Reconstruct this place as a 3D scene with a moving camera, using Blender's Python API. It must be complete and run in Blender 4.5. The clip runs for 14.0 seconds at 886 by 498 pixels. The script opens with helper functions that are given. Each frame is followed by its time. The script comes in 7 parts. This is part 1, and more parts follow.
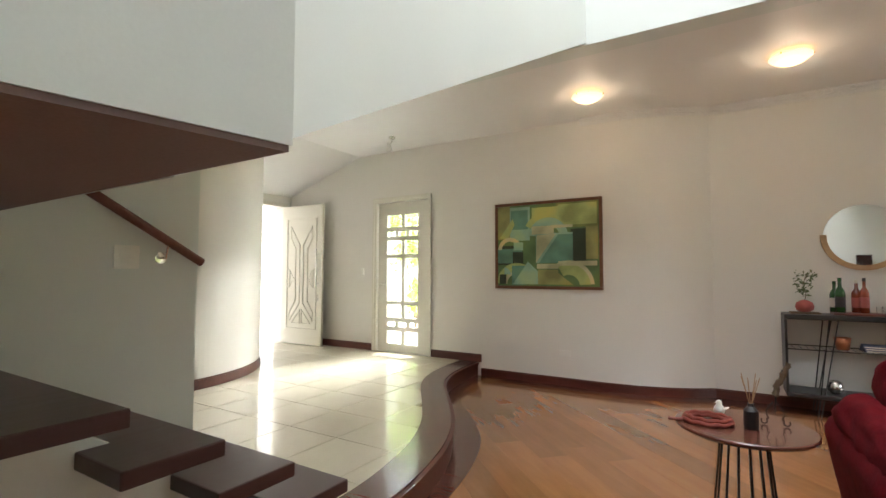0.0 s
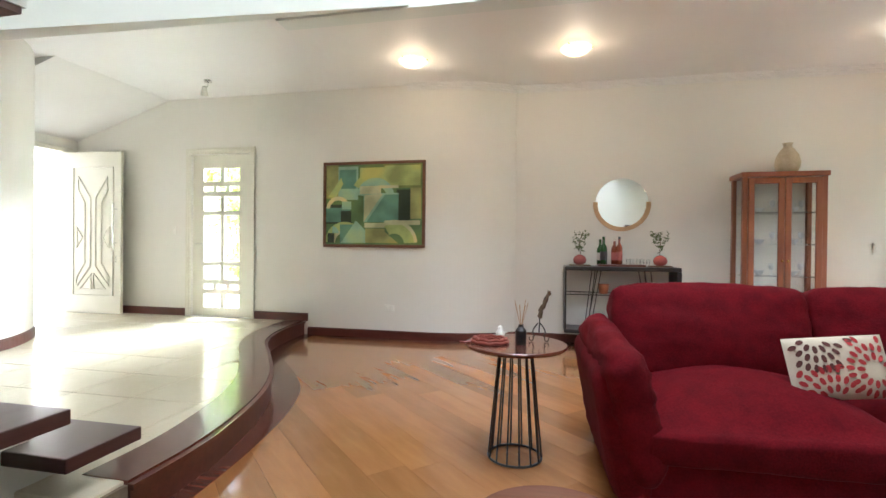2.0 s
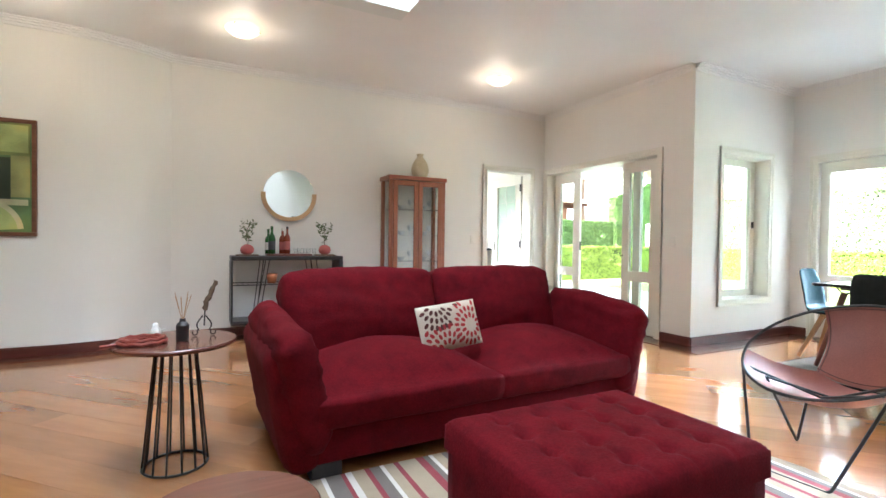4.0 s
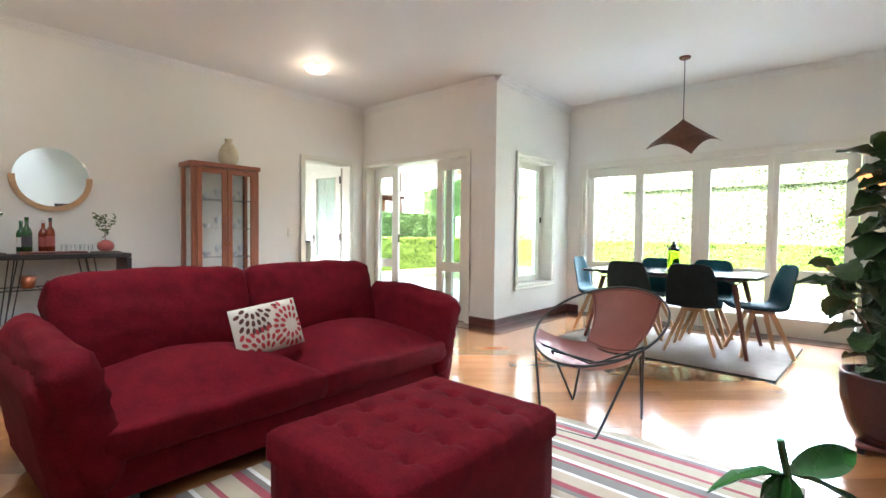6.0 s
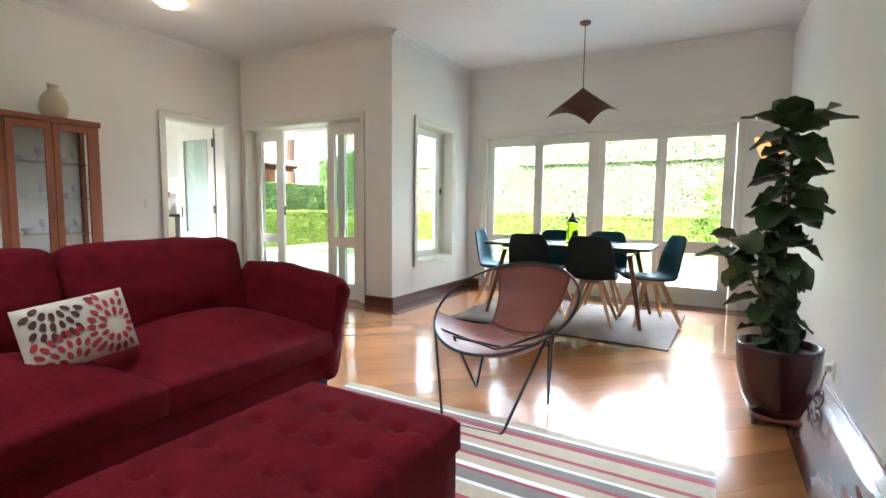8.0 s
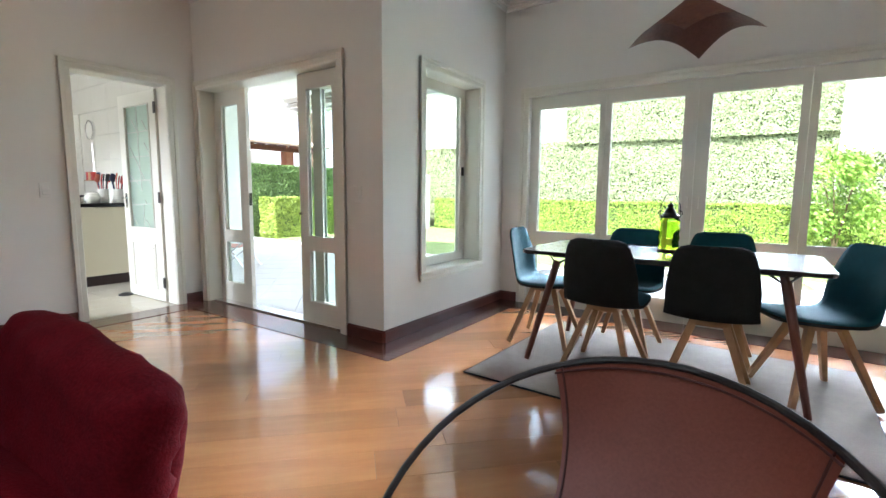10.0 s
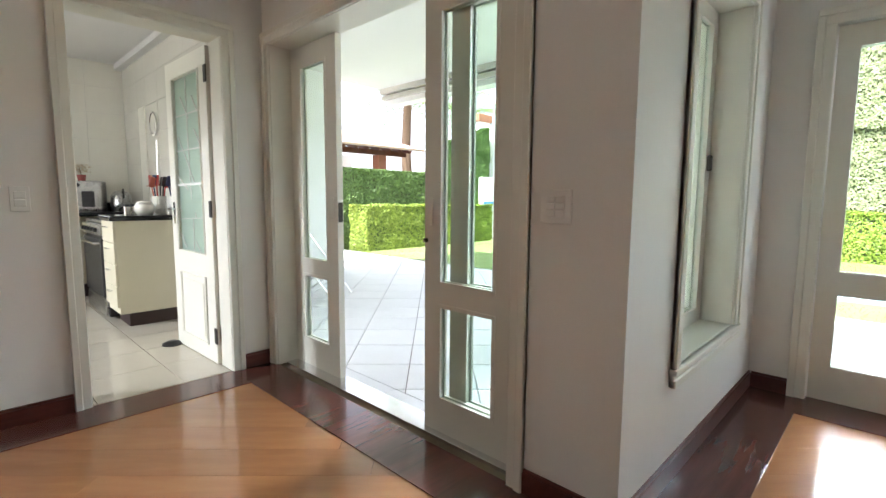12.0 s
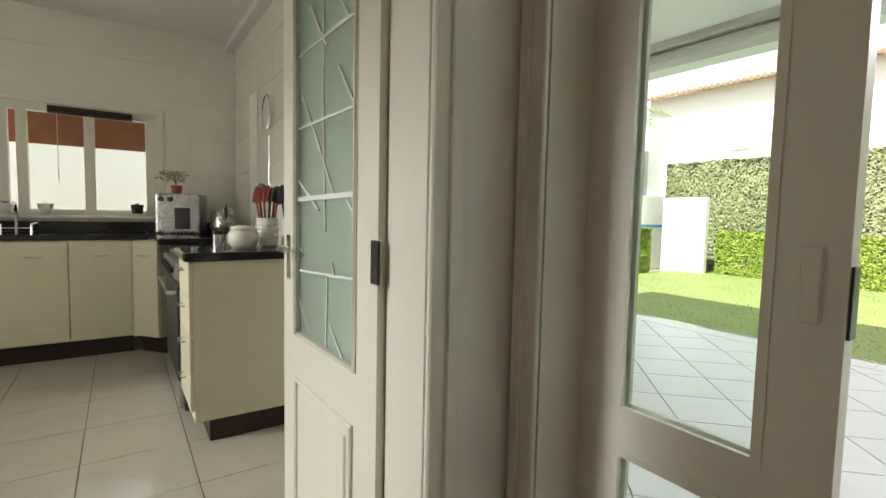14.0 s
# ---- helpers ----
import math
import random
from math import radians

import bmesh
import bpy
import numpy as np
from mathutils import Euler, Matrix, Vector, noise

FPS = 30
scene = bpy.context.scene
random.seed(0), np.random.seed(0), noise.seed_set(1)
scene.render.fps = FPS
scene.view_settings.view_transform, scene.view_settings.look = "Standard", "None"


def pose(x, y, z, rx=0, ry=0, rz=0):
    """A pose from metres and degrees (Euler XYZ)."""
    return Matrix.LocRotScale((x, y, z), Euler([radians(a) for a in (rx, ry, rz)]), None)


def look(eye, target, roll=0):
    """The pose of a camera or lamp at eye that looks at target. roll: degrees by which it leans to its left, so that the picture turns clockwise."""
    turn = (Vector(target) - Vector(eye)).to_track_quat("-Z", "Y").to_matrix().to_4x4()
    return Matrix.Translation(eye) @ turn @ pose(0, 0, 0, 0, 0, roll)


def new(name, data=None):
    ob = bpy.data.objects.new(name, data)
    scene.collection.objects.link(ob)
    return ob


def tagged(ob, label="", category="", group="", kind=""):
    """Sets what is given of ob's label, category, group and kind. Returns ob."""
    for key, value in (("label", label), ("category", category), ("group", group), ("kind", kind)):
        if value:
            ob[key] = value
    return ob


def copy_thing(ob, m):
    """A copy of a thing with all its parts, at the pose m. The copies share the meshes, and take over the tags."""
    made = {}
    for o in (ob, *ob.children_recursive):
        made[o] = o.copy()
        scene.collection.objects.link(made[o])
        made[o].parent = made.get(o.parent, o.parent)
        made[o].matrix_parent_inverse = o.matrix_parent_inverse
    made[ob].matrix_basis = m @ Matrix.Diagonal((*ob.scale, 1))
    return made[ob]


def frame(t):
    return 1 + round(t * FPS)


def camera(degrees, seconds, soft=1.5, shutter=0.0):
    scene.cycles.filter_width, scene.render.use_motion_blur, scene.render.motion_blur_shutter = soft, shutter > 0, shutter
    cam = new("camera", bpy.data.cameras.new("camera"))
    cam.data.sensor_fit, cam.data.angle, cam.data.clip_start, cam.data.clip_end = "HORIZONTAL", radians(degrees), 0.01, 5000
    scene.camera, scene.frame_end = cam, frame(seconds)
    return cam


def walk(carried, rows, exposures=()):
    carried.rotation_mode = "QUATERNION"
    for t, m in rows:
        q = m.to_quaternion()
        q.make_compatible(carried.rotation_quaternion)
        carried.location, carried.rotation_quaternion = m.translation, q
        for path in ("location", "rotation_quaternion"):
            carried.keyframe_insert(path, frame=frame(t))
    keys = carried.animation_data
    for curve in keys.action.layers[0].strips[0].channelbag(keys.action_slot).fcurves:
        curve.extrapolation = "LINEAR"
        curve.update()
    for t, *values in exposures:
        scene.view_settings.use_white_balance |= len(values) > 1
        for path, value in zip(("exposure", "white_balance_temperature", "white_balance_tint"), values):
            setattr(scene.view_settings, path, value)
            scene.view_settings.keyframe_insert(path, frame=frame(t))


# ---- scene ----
cam = camera(86.4, 14.0)
# seconds, eye, yaw, pitch, roll
PATH = [
    (0, 0.045, 0.133, 1.238, 31.40, 3.10, -0.13),
    (0.5, 0.129, 0.135, 1.185, 30.55, 1.16, -0.19),
    (1, 0.207, 0.146, 1.144, 27.43, 0.25, -0.17),
    (1.5, 0.213, 0.116, 1.114, 20.88, -0.16, -0.35),
    (2, 0.209, 0.078, 1.099, 12.03, -0.37, -0.53),
    (2.5, 0.217, 0.036, 1.088, 1.78, -0.53, -0.61),
    (3, 0.239, 0.020, 1.099, -9.11, -0.85, -0.75),
    (3.5, 0.212, 0.004, 1.088, -19.05, -0.86, -0.77),
    (4, 0.188, 0.015, 1.078, -26.85, -0.94, -0.76),
    (4.2, 0.185, 0.007, 1.080, -29.62, -1.13, -0.66),
    (6.5, 0.165, 0.028, 1.112, -52.61, -2.35, -0.63),
    (7, 0.180, 0.058, 1.109, -56.30, -3.31, -0.60),
    (7.5, 0.284, 0.126, 1.102, -59.44, -4.38, -0.52),
    (7.7, 0.368, 0.169, 1.092, -60.40, -4.75, -0.51),
    (9.8, 2.086, 0.857, 1.119, -58.63, -6.83, -0.44),
    (10, 2.197, 0.987, 1.114, -55.73, -6.75, -0.47),
    (10.5, 2.498, 1.376, 1.121, -50.28, -6.47, -0.60),
    (11, 2.785, 1.775, 1.112, -48.44, -6.06, -0.51),
    (11.5, 3.046, 2.192, 1.113, -47.31, -6.08, -0.45),
    (12, 3.310, 2.659, 1.126, -45.88, -6.07, -0.39),
    (12.5, 3.525, 3.164, 1.141, -44.89, -6.13, -0.35),
    (13, 3.685, 3.720, 1.132, -41.74, -5.42, -0.67),
    (13.5, 3.786, 4.260, 1.158, -38.51, -4.70, -1.25),
    (14, 3.951, 4.842, 1.168, -34.34, -4.06, -1.24),
]
walk(cam, [(t, pose(x, y, z, 90 + pitch, roll, yaw)) for t, x, y, z, yaw, pitch, roll in PATH],
     exposures=[(0.0, 2.55, 6350, 16), (1.5, 2.95, 6100, 14), (3.0, 3.28, 5650, 13), (4.2, 3.24, 5600, 13), (7.5, 2.84, 5700, 14), (10.0, 2.24, 5600, 15), (12.0, 2.0, 5900, 15), (13.0, 1.5, 6200, 15), (14.0, 1.22, 6600, 11)])

# ---- world, sun, lamps ----
SUN_EL, SUN_AZ = radians(57), radians(266)      # azimuth measured from +y towards +x
world = bpy.data.worlds.new("world")
scene.world = world
world.use_nodes = True
wt = world.node_tree
sky = wt.nodes.new("ShaderNodeTexSky")
sky.sky_type, sky.sun_disc = "NISHITA", False
sky.dust_density, sky.ozone_density = 5.0, 0.6
sky.sun_elevation, sky.sun_rotation = SUN_EL, SUN_AZ
haze = wt.nodes.new("ShaderNodeMix")         # bright summer haze whitens the sky
haze.data_type = "RGBA"
haze.inputs["Factor"].default_value = 0.68
haze.inputs[7].default_value = (5.0, 5.03, 5.06, 1)
wt.links.new(sky.outputs[0], haze.inputs[6])
wt.links.new(haze.outputs[2], wt.nodes["Background"].inputs[0])
wt.nodes["Background"].inputs[1].default_value = 0.15
sun_dir = Vector((math.sin(SUN_AZ) * math.cos(SUN_EL), math.cos(SUN_AZ) * math.cos(SUN_EL), math.sin(SUN_EL)))
sun_data = bpy.data.lights.new("sun", "SUN")
sun_data.energy, sun_data.angle, sun_data.color = 5.0, radians(0.5), (1.0, 0.95, 0.86)
sun = new("sun", sun_data)
sun.matrix_world = look(sun_dir * 40, (0, 0, 0))


def area(name, eye, target, sx, sy, watts, color=(1, 1, 1), spread=180):
    d = bpy.data.lights.new(name, "AREA")
    d.shape, d.size, d.size_y, d.energy, d.color = "RECTANGLE", sx, sy, watts, color
    d.spread = radians(spread)
    o = new(name, d)
    o.matrix_world = look(eye, target)
    return o


# added area lamps for daylight through the openings, hidden above their heads
area("daylight_garden_side", (17.0, 1.5, 6.4), (4.6, 1.4, 1.2), 7.0, 3.4, 135, (0.90, 0.96, 1.0), 36)
area("daylight_terrace", (10.2, 7.0, 4.0), (6.5, 6.0, 0.0), 5.0, 1.6, 45, (0.94, 0.98, 1.0))
area("daylight_porch", (-4.3, 8.8, 3.4), (-3.4, 4.6, 0.8), 2.8, 0.8, 480, (0.98, 1.0, 0.98))
area("daylight_front_porch", (-8.6, 4.5, 2.4), (-4.6, 4.8, 0.6), 1.4, 0.7, 3, (1.0, 0.99, 0.96))
# added fill lamp under the closed stair-hall ceiling, where no skylight is built
area("fill_stair_hall", (0.4, 1.6, 5.45), (0.4, 1.9, 0.0), 1.8, 2.6, 28, (0.96, 0.98, 1.0))
# added fill lamp in an unseen opening of the kitchen's left wall
area("fill_kitchen_side", (1.52, 7.6, 1.55), (4.0, 7.6, 2.9), 1.9, 1.25, 3.0, (1.0, 1.0, 0.98))

# ---- materials ----


class Mat:
    """A node material with short helpers."""

    def __init__(self, name, rough=0.5, metal=0.0, spec=0.5):
        self.m = bpy.data.materials.new(name)
        self.m.use_nodes = True
        self.t = self.m.node_tree
        self.b = self.t.nodes["Principled BSDF"]
        self.b.inputs["Roughness"].default_value = rough
        self.b.inputs["Metallic"].default_value = metal
        self.b.inputs["Specular IOR Level"].default_value = spec

    def n(self, kind, **kw):
        node = self.t.nodes.new(kind)
        for k, v in kw.items():
            if k in node.inputs:
                node.inputs[k].default_value = v
        return node

    def l(self, a, b):
        self.t.links.new(a, b)

    def coords(self, scale=(1, 1, 1), rot=(0, 0, 0), local=False):
        tc = self.n("ShaderNodeTexCoord")
        mp = self.n("ShaderNodeMapping")
        mp.inputs["Scale"].default_value = scale
        mp.inputs["Rotation"].default_value = rot
        if local:
            self.l(tc.outputs["Object"], mp.inputs[0])
        else:
            g = self.n("ShaderNodeNewGeometry")
            self.l(g.outputs["Position"], mp.inputs[0])
        return mp.outputs[0]

    def noise(self, vec, scale, detail=4.0, rough=0.55, dist=0.0):
        x = self.n("ShaderNodeTexNoise", Scale=scale, Detail=detail, Roughness=rough, Distortion=dist)
        self.l(vec, x.inputs["Vector"])
        return x.outputs["Fac"]

    def ramp(self, fac, stops):
        r = self.n("ShaderNodeValToRGB")
        el = r.color_ramp.elements
        while len(el) < len(stops):
            el.new(0.5)
        for e, (p, c) in zip(el, stops):
            e.position, e.color = p, (*c, 1)
        self.l(fac, r.inputs[0])
        return r.outputs[0]

    def mix(self, fac, a, b, mode="MIX"):
        x = self.n("ShaderNodeMix")
        x.data_type, x.blend_type = "RGBA", mode
        for s, v in ((x.inputs["Factor"], fac), (x.inputs[6], a), (x.inputs[7], b)):
            if isinstance(v, (int, float)):
                s.default_value = v
            elif isinstance(v, tuple):
                s.default_value = (*v, 1)
            else:
                self.l(v, s)
        return x.outputs[2]

    def color(self, out):
        if isinstance(out, tuple):
            self.b.inputs["Base Color"].default_value = (*out, 1)
        else:
            self.l(out, self.b.inputs["Base Color"])
        return self

    def rough(self, fac, lo, hi):
        r = self.n("ShaderNodeMapRange")
        r.inputs["To Min"].default_value, r.inputs["To Max"].default_value = lo, hi
        self.l(fac, r.inputs[0])
        self.l(r.outputs[0], self.b.inputs["Roughness"])

    def bump(self, fac, strength=0.2, dist=0.01):
        b = self.n("ShaderNodeBump", Strength=strength, Distance=dist)
        self.l(fac, b.inputs["Height"])
        self.l(b.outputs[0], self.b.inputs["Normal"])
        return self

    def rand(self):
        o = self.n("ShaderNodeObjectInfo")
        return o.outputs["Random"]


def mottled(name, c1, c2, scale=6.0, rough=(0.4, 0.6), bump=0.1, metal=0.0, fine=90.0, spec=0.5, local=False):
    m = Mat(name, rough[0], metal, spec)
    v = m.coords(local=local)
    big, small = m.noise(v, scale, 5), m.noise(v, fine, 3)
    m.color(m.mix(m.noise(v, scale * 0.31, 3), m.ramp(big, [(0.3, c1), (0.7, c2)]), m.ramp(small, [(0.3, c2), (0.75, c1)])))
    m.rough(small, *rough)
    if bump:
        m.bump(small, bump, 0.004)
    return m.m


def paint(name, c, var=0.05, rough=(0.45, 0.62), bump=0.05):
    return mottled(name, tuple(x * (1 - var) for x in c), c, 1.7, rough, bump, fine=160)


def wood(name, dark, light, rough=(0.15, 0.3), axis="x", grain=14.0, coat=0.0, rnd=0.0, local=True):
    m = Mat(name, rough[0])
    sc = {"x": (1, grain, grain), "y": (grain, 1, grain), "z": (grain, grain, 1)}[axis]
    v = m.coords(sc, local=local)
    f = m.noise(v, 2.2, 6, 0.6, 0.6)
    v2 = m.coords((1, 1, 1), local=local)
    g = m.noise(v2, 1.3, 3)
    c = m.mix(0.35, m.ramp(f, [(0.28, dark), (0.72, light)]), m.ramp(g, [(0.3, dark), (0.7, light)]))
    if rnd:
        hs = m.n("ShaderNodeHueSaturation")
        mr = m.n("ShaderNodeMapRange")
        mr.inputs["To Min"].default_value, mr.inputs["To Max"].default_value = 1 - rnd, 1 + rnd
        pw = m.n("ShaderNodeMath")
        pw.operation = "POWER"
        pw.inputs[1].default_value = 0.45
        m.l(m.rand(), pw.inputs[0])
        m.l(pw.outputs[0], mr.inputs[0])
        m.l(mr.outputs[0], hs.inputs["Value"])
        m.l(c, hs.inputs["Color"])
        c = hs.outputs[0]
    m.color(c)
    m.rough(f, *rough)
    m.bump(f, 0.06, 0.002)
    m.b.inputs["Coat Weight"].default_value = coat
    m.b.inputs["Coat Roughness"].default_value = 0.08
    return m.m


WALL = paint("wall_paint", (0.80, 0.78, 0.72))
WALL_COOL = paint("stair_wall_paint", (0.70, 0.735, 0.69))
CEIL = paint("ceiling_paint", (0.80, 0.79, 0.76))
TRIM = paint("door_paint", (0.76, 0.74, 0.64), rough=(0.3, 0.45))
SOFFIT = paint("soffit_paint", (0.235, 0.165, 0.155), 0.15, (0.6, 0.8))
BASEBOARD = wood("baseboard_wood", (0.055, 0.014, 0.010), (0.14, 0.036, 0.024), (0.25, 0.4), coat=0.3, local=False)
BAND = wood("dark_floor_band", (0.065, 0.021, 0.015), (0.135, 0.043, 0.030), (0.14, 0.25), coat=0.15, local=False)
TREAD = wood("tread_wood", (0.042, 0.016, 0.017), (0.068, 0.027, 0.027), (0.28, 0.42), axis="y", coat=0.15)
PLANK = wood("parquet_wood", (0.25, 0.102, 0.035), (0.34, 0.154, 0.057), (0.1, 0.18), axis="x", grain=7, coat=0.4, rnd=0.24)
TILE = mottled("foyer_tile", (0.60, 0.55, 0.41), (0.68, 0.63, 0.49), 3.0, (0.09, 0.15), 0.0)
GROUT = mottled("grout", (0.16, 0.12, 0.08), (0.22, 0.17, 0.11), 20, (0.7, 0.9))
KTILE = mottled("kitchen_floor_tile", (0.55, 0.50, 0.40), (0.62, 0.58, 0.48), 5.0, (0.06, 0.13), 0.02)
PTILE = mottled("patio_tile", (0.55, 0.548, 0.545), (0.64, 0.638, 0.635), 4.0, (0.3, 0.45), 0.05)
WTILE = mottled("kitchen_wall_tile", (0.74, 0.72, 0.62), (0.80, 0.78, 0.69), 3.0, (0.1, 0.2), 0.02)
RED = mottled("red_suede", (0.056, 0.0013, 0.0036), (0.140, 0.0032, 0.0080), 11.0, (0.75, 0.95), 0.5, fine=120, spec=0.12, local=True)
BLACK = mottled("black_metal", (0.012, 0.012, 0.012), (0.03, 0.028, 0.027), 25, (0.3, 0.5), 0.05)
CHROME = mottled("chrome", (0.72, 0.72, 0.72), (0.82, 0.82, 0.82), 20, (0.1, 0.2), 0.0, 1.0)
LEAF = mottled("hedge_leaf", (0.05, 0.14, 0.015), (0.16, 0.30, 0.035), 2.2, (0.4, 0.6), 0.2, fine=30)
LAWN = mottled("lawn", (0.13, 0.18, 0.045), (0.22, 0.27, 0.09), 1.5, (0.7, 0.9), 0.5, fine=60)
WHITE = paint("white_render", (0.82, 0.81, 0.78), 0.04, (0.6, 0.8))
GLASS = Mat("glass", 0.0)
GLASS.b.inputs["Transmission Weight"].default_value = 1.0
GLASS.b.inputs["IOR"].default_value = 1.01
GLASS.color((0.87, 0.955, 0.915))
GLASS = GLASS.m

# ---- mesh helpers ----


def smooth(me):
    for p in me.polygons:
        p.use_smooth = True


def part(name, bm, material, parent=None, label="", smooth_faces=False):
    me = bpy.data.meshes.new(name)
    bm.to_mesh(me)
    bm.free()
    me.materials.append(material)
    if smooth_faces:
        smooth(me)
    ob = new(name, me)
    if parent is not None:
        ob.parent = parent
    if label:
        ob["label"] = label
    return ob


def structure(name, bm, material, label="", category=""):
    return tagged(part(name, bm, material), label, category, "", "structure")


def thing(name, x, y, z, rz, label, category, group=""):
    ob = new(name)
    ob.empty_display_size = 0.1
    ob.matrix_world = pose(x, y, z, 0, 0, rz)
    return tagged(ob, label, category, group)


def add_box(bm, x0, x1, y0, y1, z0, z1, bevel=0.0, seg=2):
    b = bmesh.new()
    bmesh.ops.create_cube(b, size=1)
    for v in b.verts:
        v.co = Vector(((x0 + x1) / 2 + v.co.x * (x1 - x0), (y0 + y1) / 2 + v.co.y * (y1 - y0), (z0 + z1) / 2 + v.co.z * (z1 - z0)))
    if bevel:
        bmesh.ops.bevel(b, geom=b.edges[:], offset=bevel, segments=seg, profile=0.6, affect="EDGES")
    merge(bm, b)
    return bm


def merge(bm, b, m=None):
    if m is not None:
        bmesh.ops.transform(b, matrix=m, verts=b.verts)
    me = bpy.data.meshes.new("tmp")
    b.to_mesh(me)
    b.free()
    bm.from_mesh(me)
    bpy.data.meshes.remove(me)
    return bm


def box(x0, x1, y0, y1, z0, z1, bevel=0.0, seg=2):
    return add_box(bmesh.new(), x0, x1, y0, y1, z0, z1, bevel, seg)


def prism(poly, z0, z1, bevel=0.0):
    """A plan polygon (anticlockwise) pulled up from z0 to z1."""
    bm = bmesh.new()
    lo = [bm.verts.new((x, y, z0)) for x, y in poly]
    hi = [bm.verts.new((x, y, z1)) for x, y in poly]
    bm.faces.new(lo[::-1])
    bm.faces.new(hi)
    n = len(poly)
    for i in range(n):
        bm.faces.new((lo[i], lo[(i + 1) % n], hi[(i + 1) % n], hi[i]))
    bmesh.ops.recalc_face_normals(bm, faces=bm.faces[:])
    if bevel:
        bmesh.ops.bevel(bm, geom=bm.edges[:], offset=bevel, segments=2, affect="EDGES")
    return bm


def strip(path, a, b, z0, z1):
    """A band along a plan path between the offsets a and b to its left side."""
    pts = [Vector(p) for p in path]
    left = []
    for i, p in enumerate(pts):
        d = (pts[min(i + 1, len(pts) - 1)] - pts[max(i - 1, 0)]).normalized()
        left.append(Vector((-d.y, d.x)))
    inner = [p + n * a for p, n in zip(pts, left)]
    outer = [p + n * b for p, n in zip(pts, left)]
    bm = bmesh.new()
    ring = []
    for i, o in zip(inner, outer):
        ring.append([bm.verts.new((q.x, q.y, z)) for q, z in ((i, z0), (o, z0), (o, z1), (i, z1))])
    for r, s in zip(ring, ring[1:]):
        for k in range(4):
            bm.faces.new((r[k], r[(k + 1) % 4], s[(k + 1) % 4], s[k]))
    bm.faces.new(ring[0])
    bm.faces.new(ring[-1])
    bmesh.ops.recalc_face_normals(bm, faces=bm.faces[:])
    return bm


def spline(ctrl, steps=10):
    """A smooth curve through plan or space points (Catmull-Rom)."""
    c = [Vector(p) for p in ctrl]
    c = [c[0] * 2 - c[1]] + c + [c[-1] * 2 - c[-2]]
    out = []
    for i in range(1, len(c) - 2):
        for s in range(steps):
            t = s / steps
            out.append(0.5 * ((2 * c[i]) + (c[i + 1] - c[i - 1]) * t + (2 * c[i - 1] - 5 * c[i] + 4 * c[i + 1] - c[i + 2]) * t * t
                              + (3 * c[i] - c[i - 1] - 3 * c[i + 1] + c[i + 2]) * t ** 3))
    out.append(c[-2])
    return out


def tube(pts, r, sides=8, closed=False, r_end=None):
    """A round bar along points in space."""
    pts = [Vector(p) for p in pts]
    bm = bmesh.new()
    n = len(pts)
    rings = []
    ref = None
    for i, p in enumerate(pts):
        a = pts[(i - 1) % n] if closed or i else pts[0]
        b = pts[(i + 1) % n] if closed or i < n - 1 else pts[-1]
        d = (b - a).normalized()
        if ref is None:
            ref = d.orthogonal().normalized()
        ref = (ref - d * ref.dot(d)).normalized()
        w = d.cross(ref)
        rr = r if r_end is None else r + (r_end - r) * i / (n - 1)
        rings.append([bm.verts.new(p + (ref * math.cos(k * math.tau / sides) + w * math.sin(k * math.tau / sides)) * rr) for k in range(sides)])
    pairs = list(zip(rings, rings[1:])) + ([(rings[-1], rings[0])] if closed else [])
    for q, s in pairs:
        for k in range(sides):
            bm.faces.new((q[k], q[(k + 1) % sides], s[(k + 1) % sides], s[k]))
    if not closed:
        bm.faces.new(rings[0][::-1])
        bm.faces.new(rings[-1])
    bmesh.ops.recalc_face_normals(bm, faces=bm.faces[:])
    return bm


def lathe(profile, sides=24, cx=0.0, cy=0.0):
    """A turned body from (radius, height) pairs."""
    bm = bmesh.new()
    rings = []
    for r, z in profile:
        if r < 1e-5:
            rings.append([bm.verts.new((cx, cy, z))])
        else:
            rings.append([bm.verts.new((cx + r * math.cos(k * math.tau / sides), cy + r * math.sin(k * math.tau / sides), z)) for k in range(sides)])
    for q, s in zip(rings, rings[1:]):
        for k in range(sides):
            a, b = q[k % len(q)], q[(k + 1) % len(q)]
            c, d = s[(k + 1) % len(s)], s[k % len(s)]
            f = [v for i, v in enumerate((a, b, c, d)) if v not in (a, b, c, d)[:i]]
            if len(f) > 2:
                bm.faces.new(f)
    for ring in (rings[0], rings[-1]):
        if len(ring) > 2:
            bm.faces.new(ring)
    bmesh.ops.recalc_face_normals(bm, faces=bm.faces[:])
    return bm


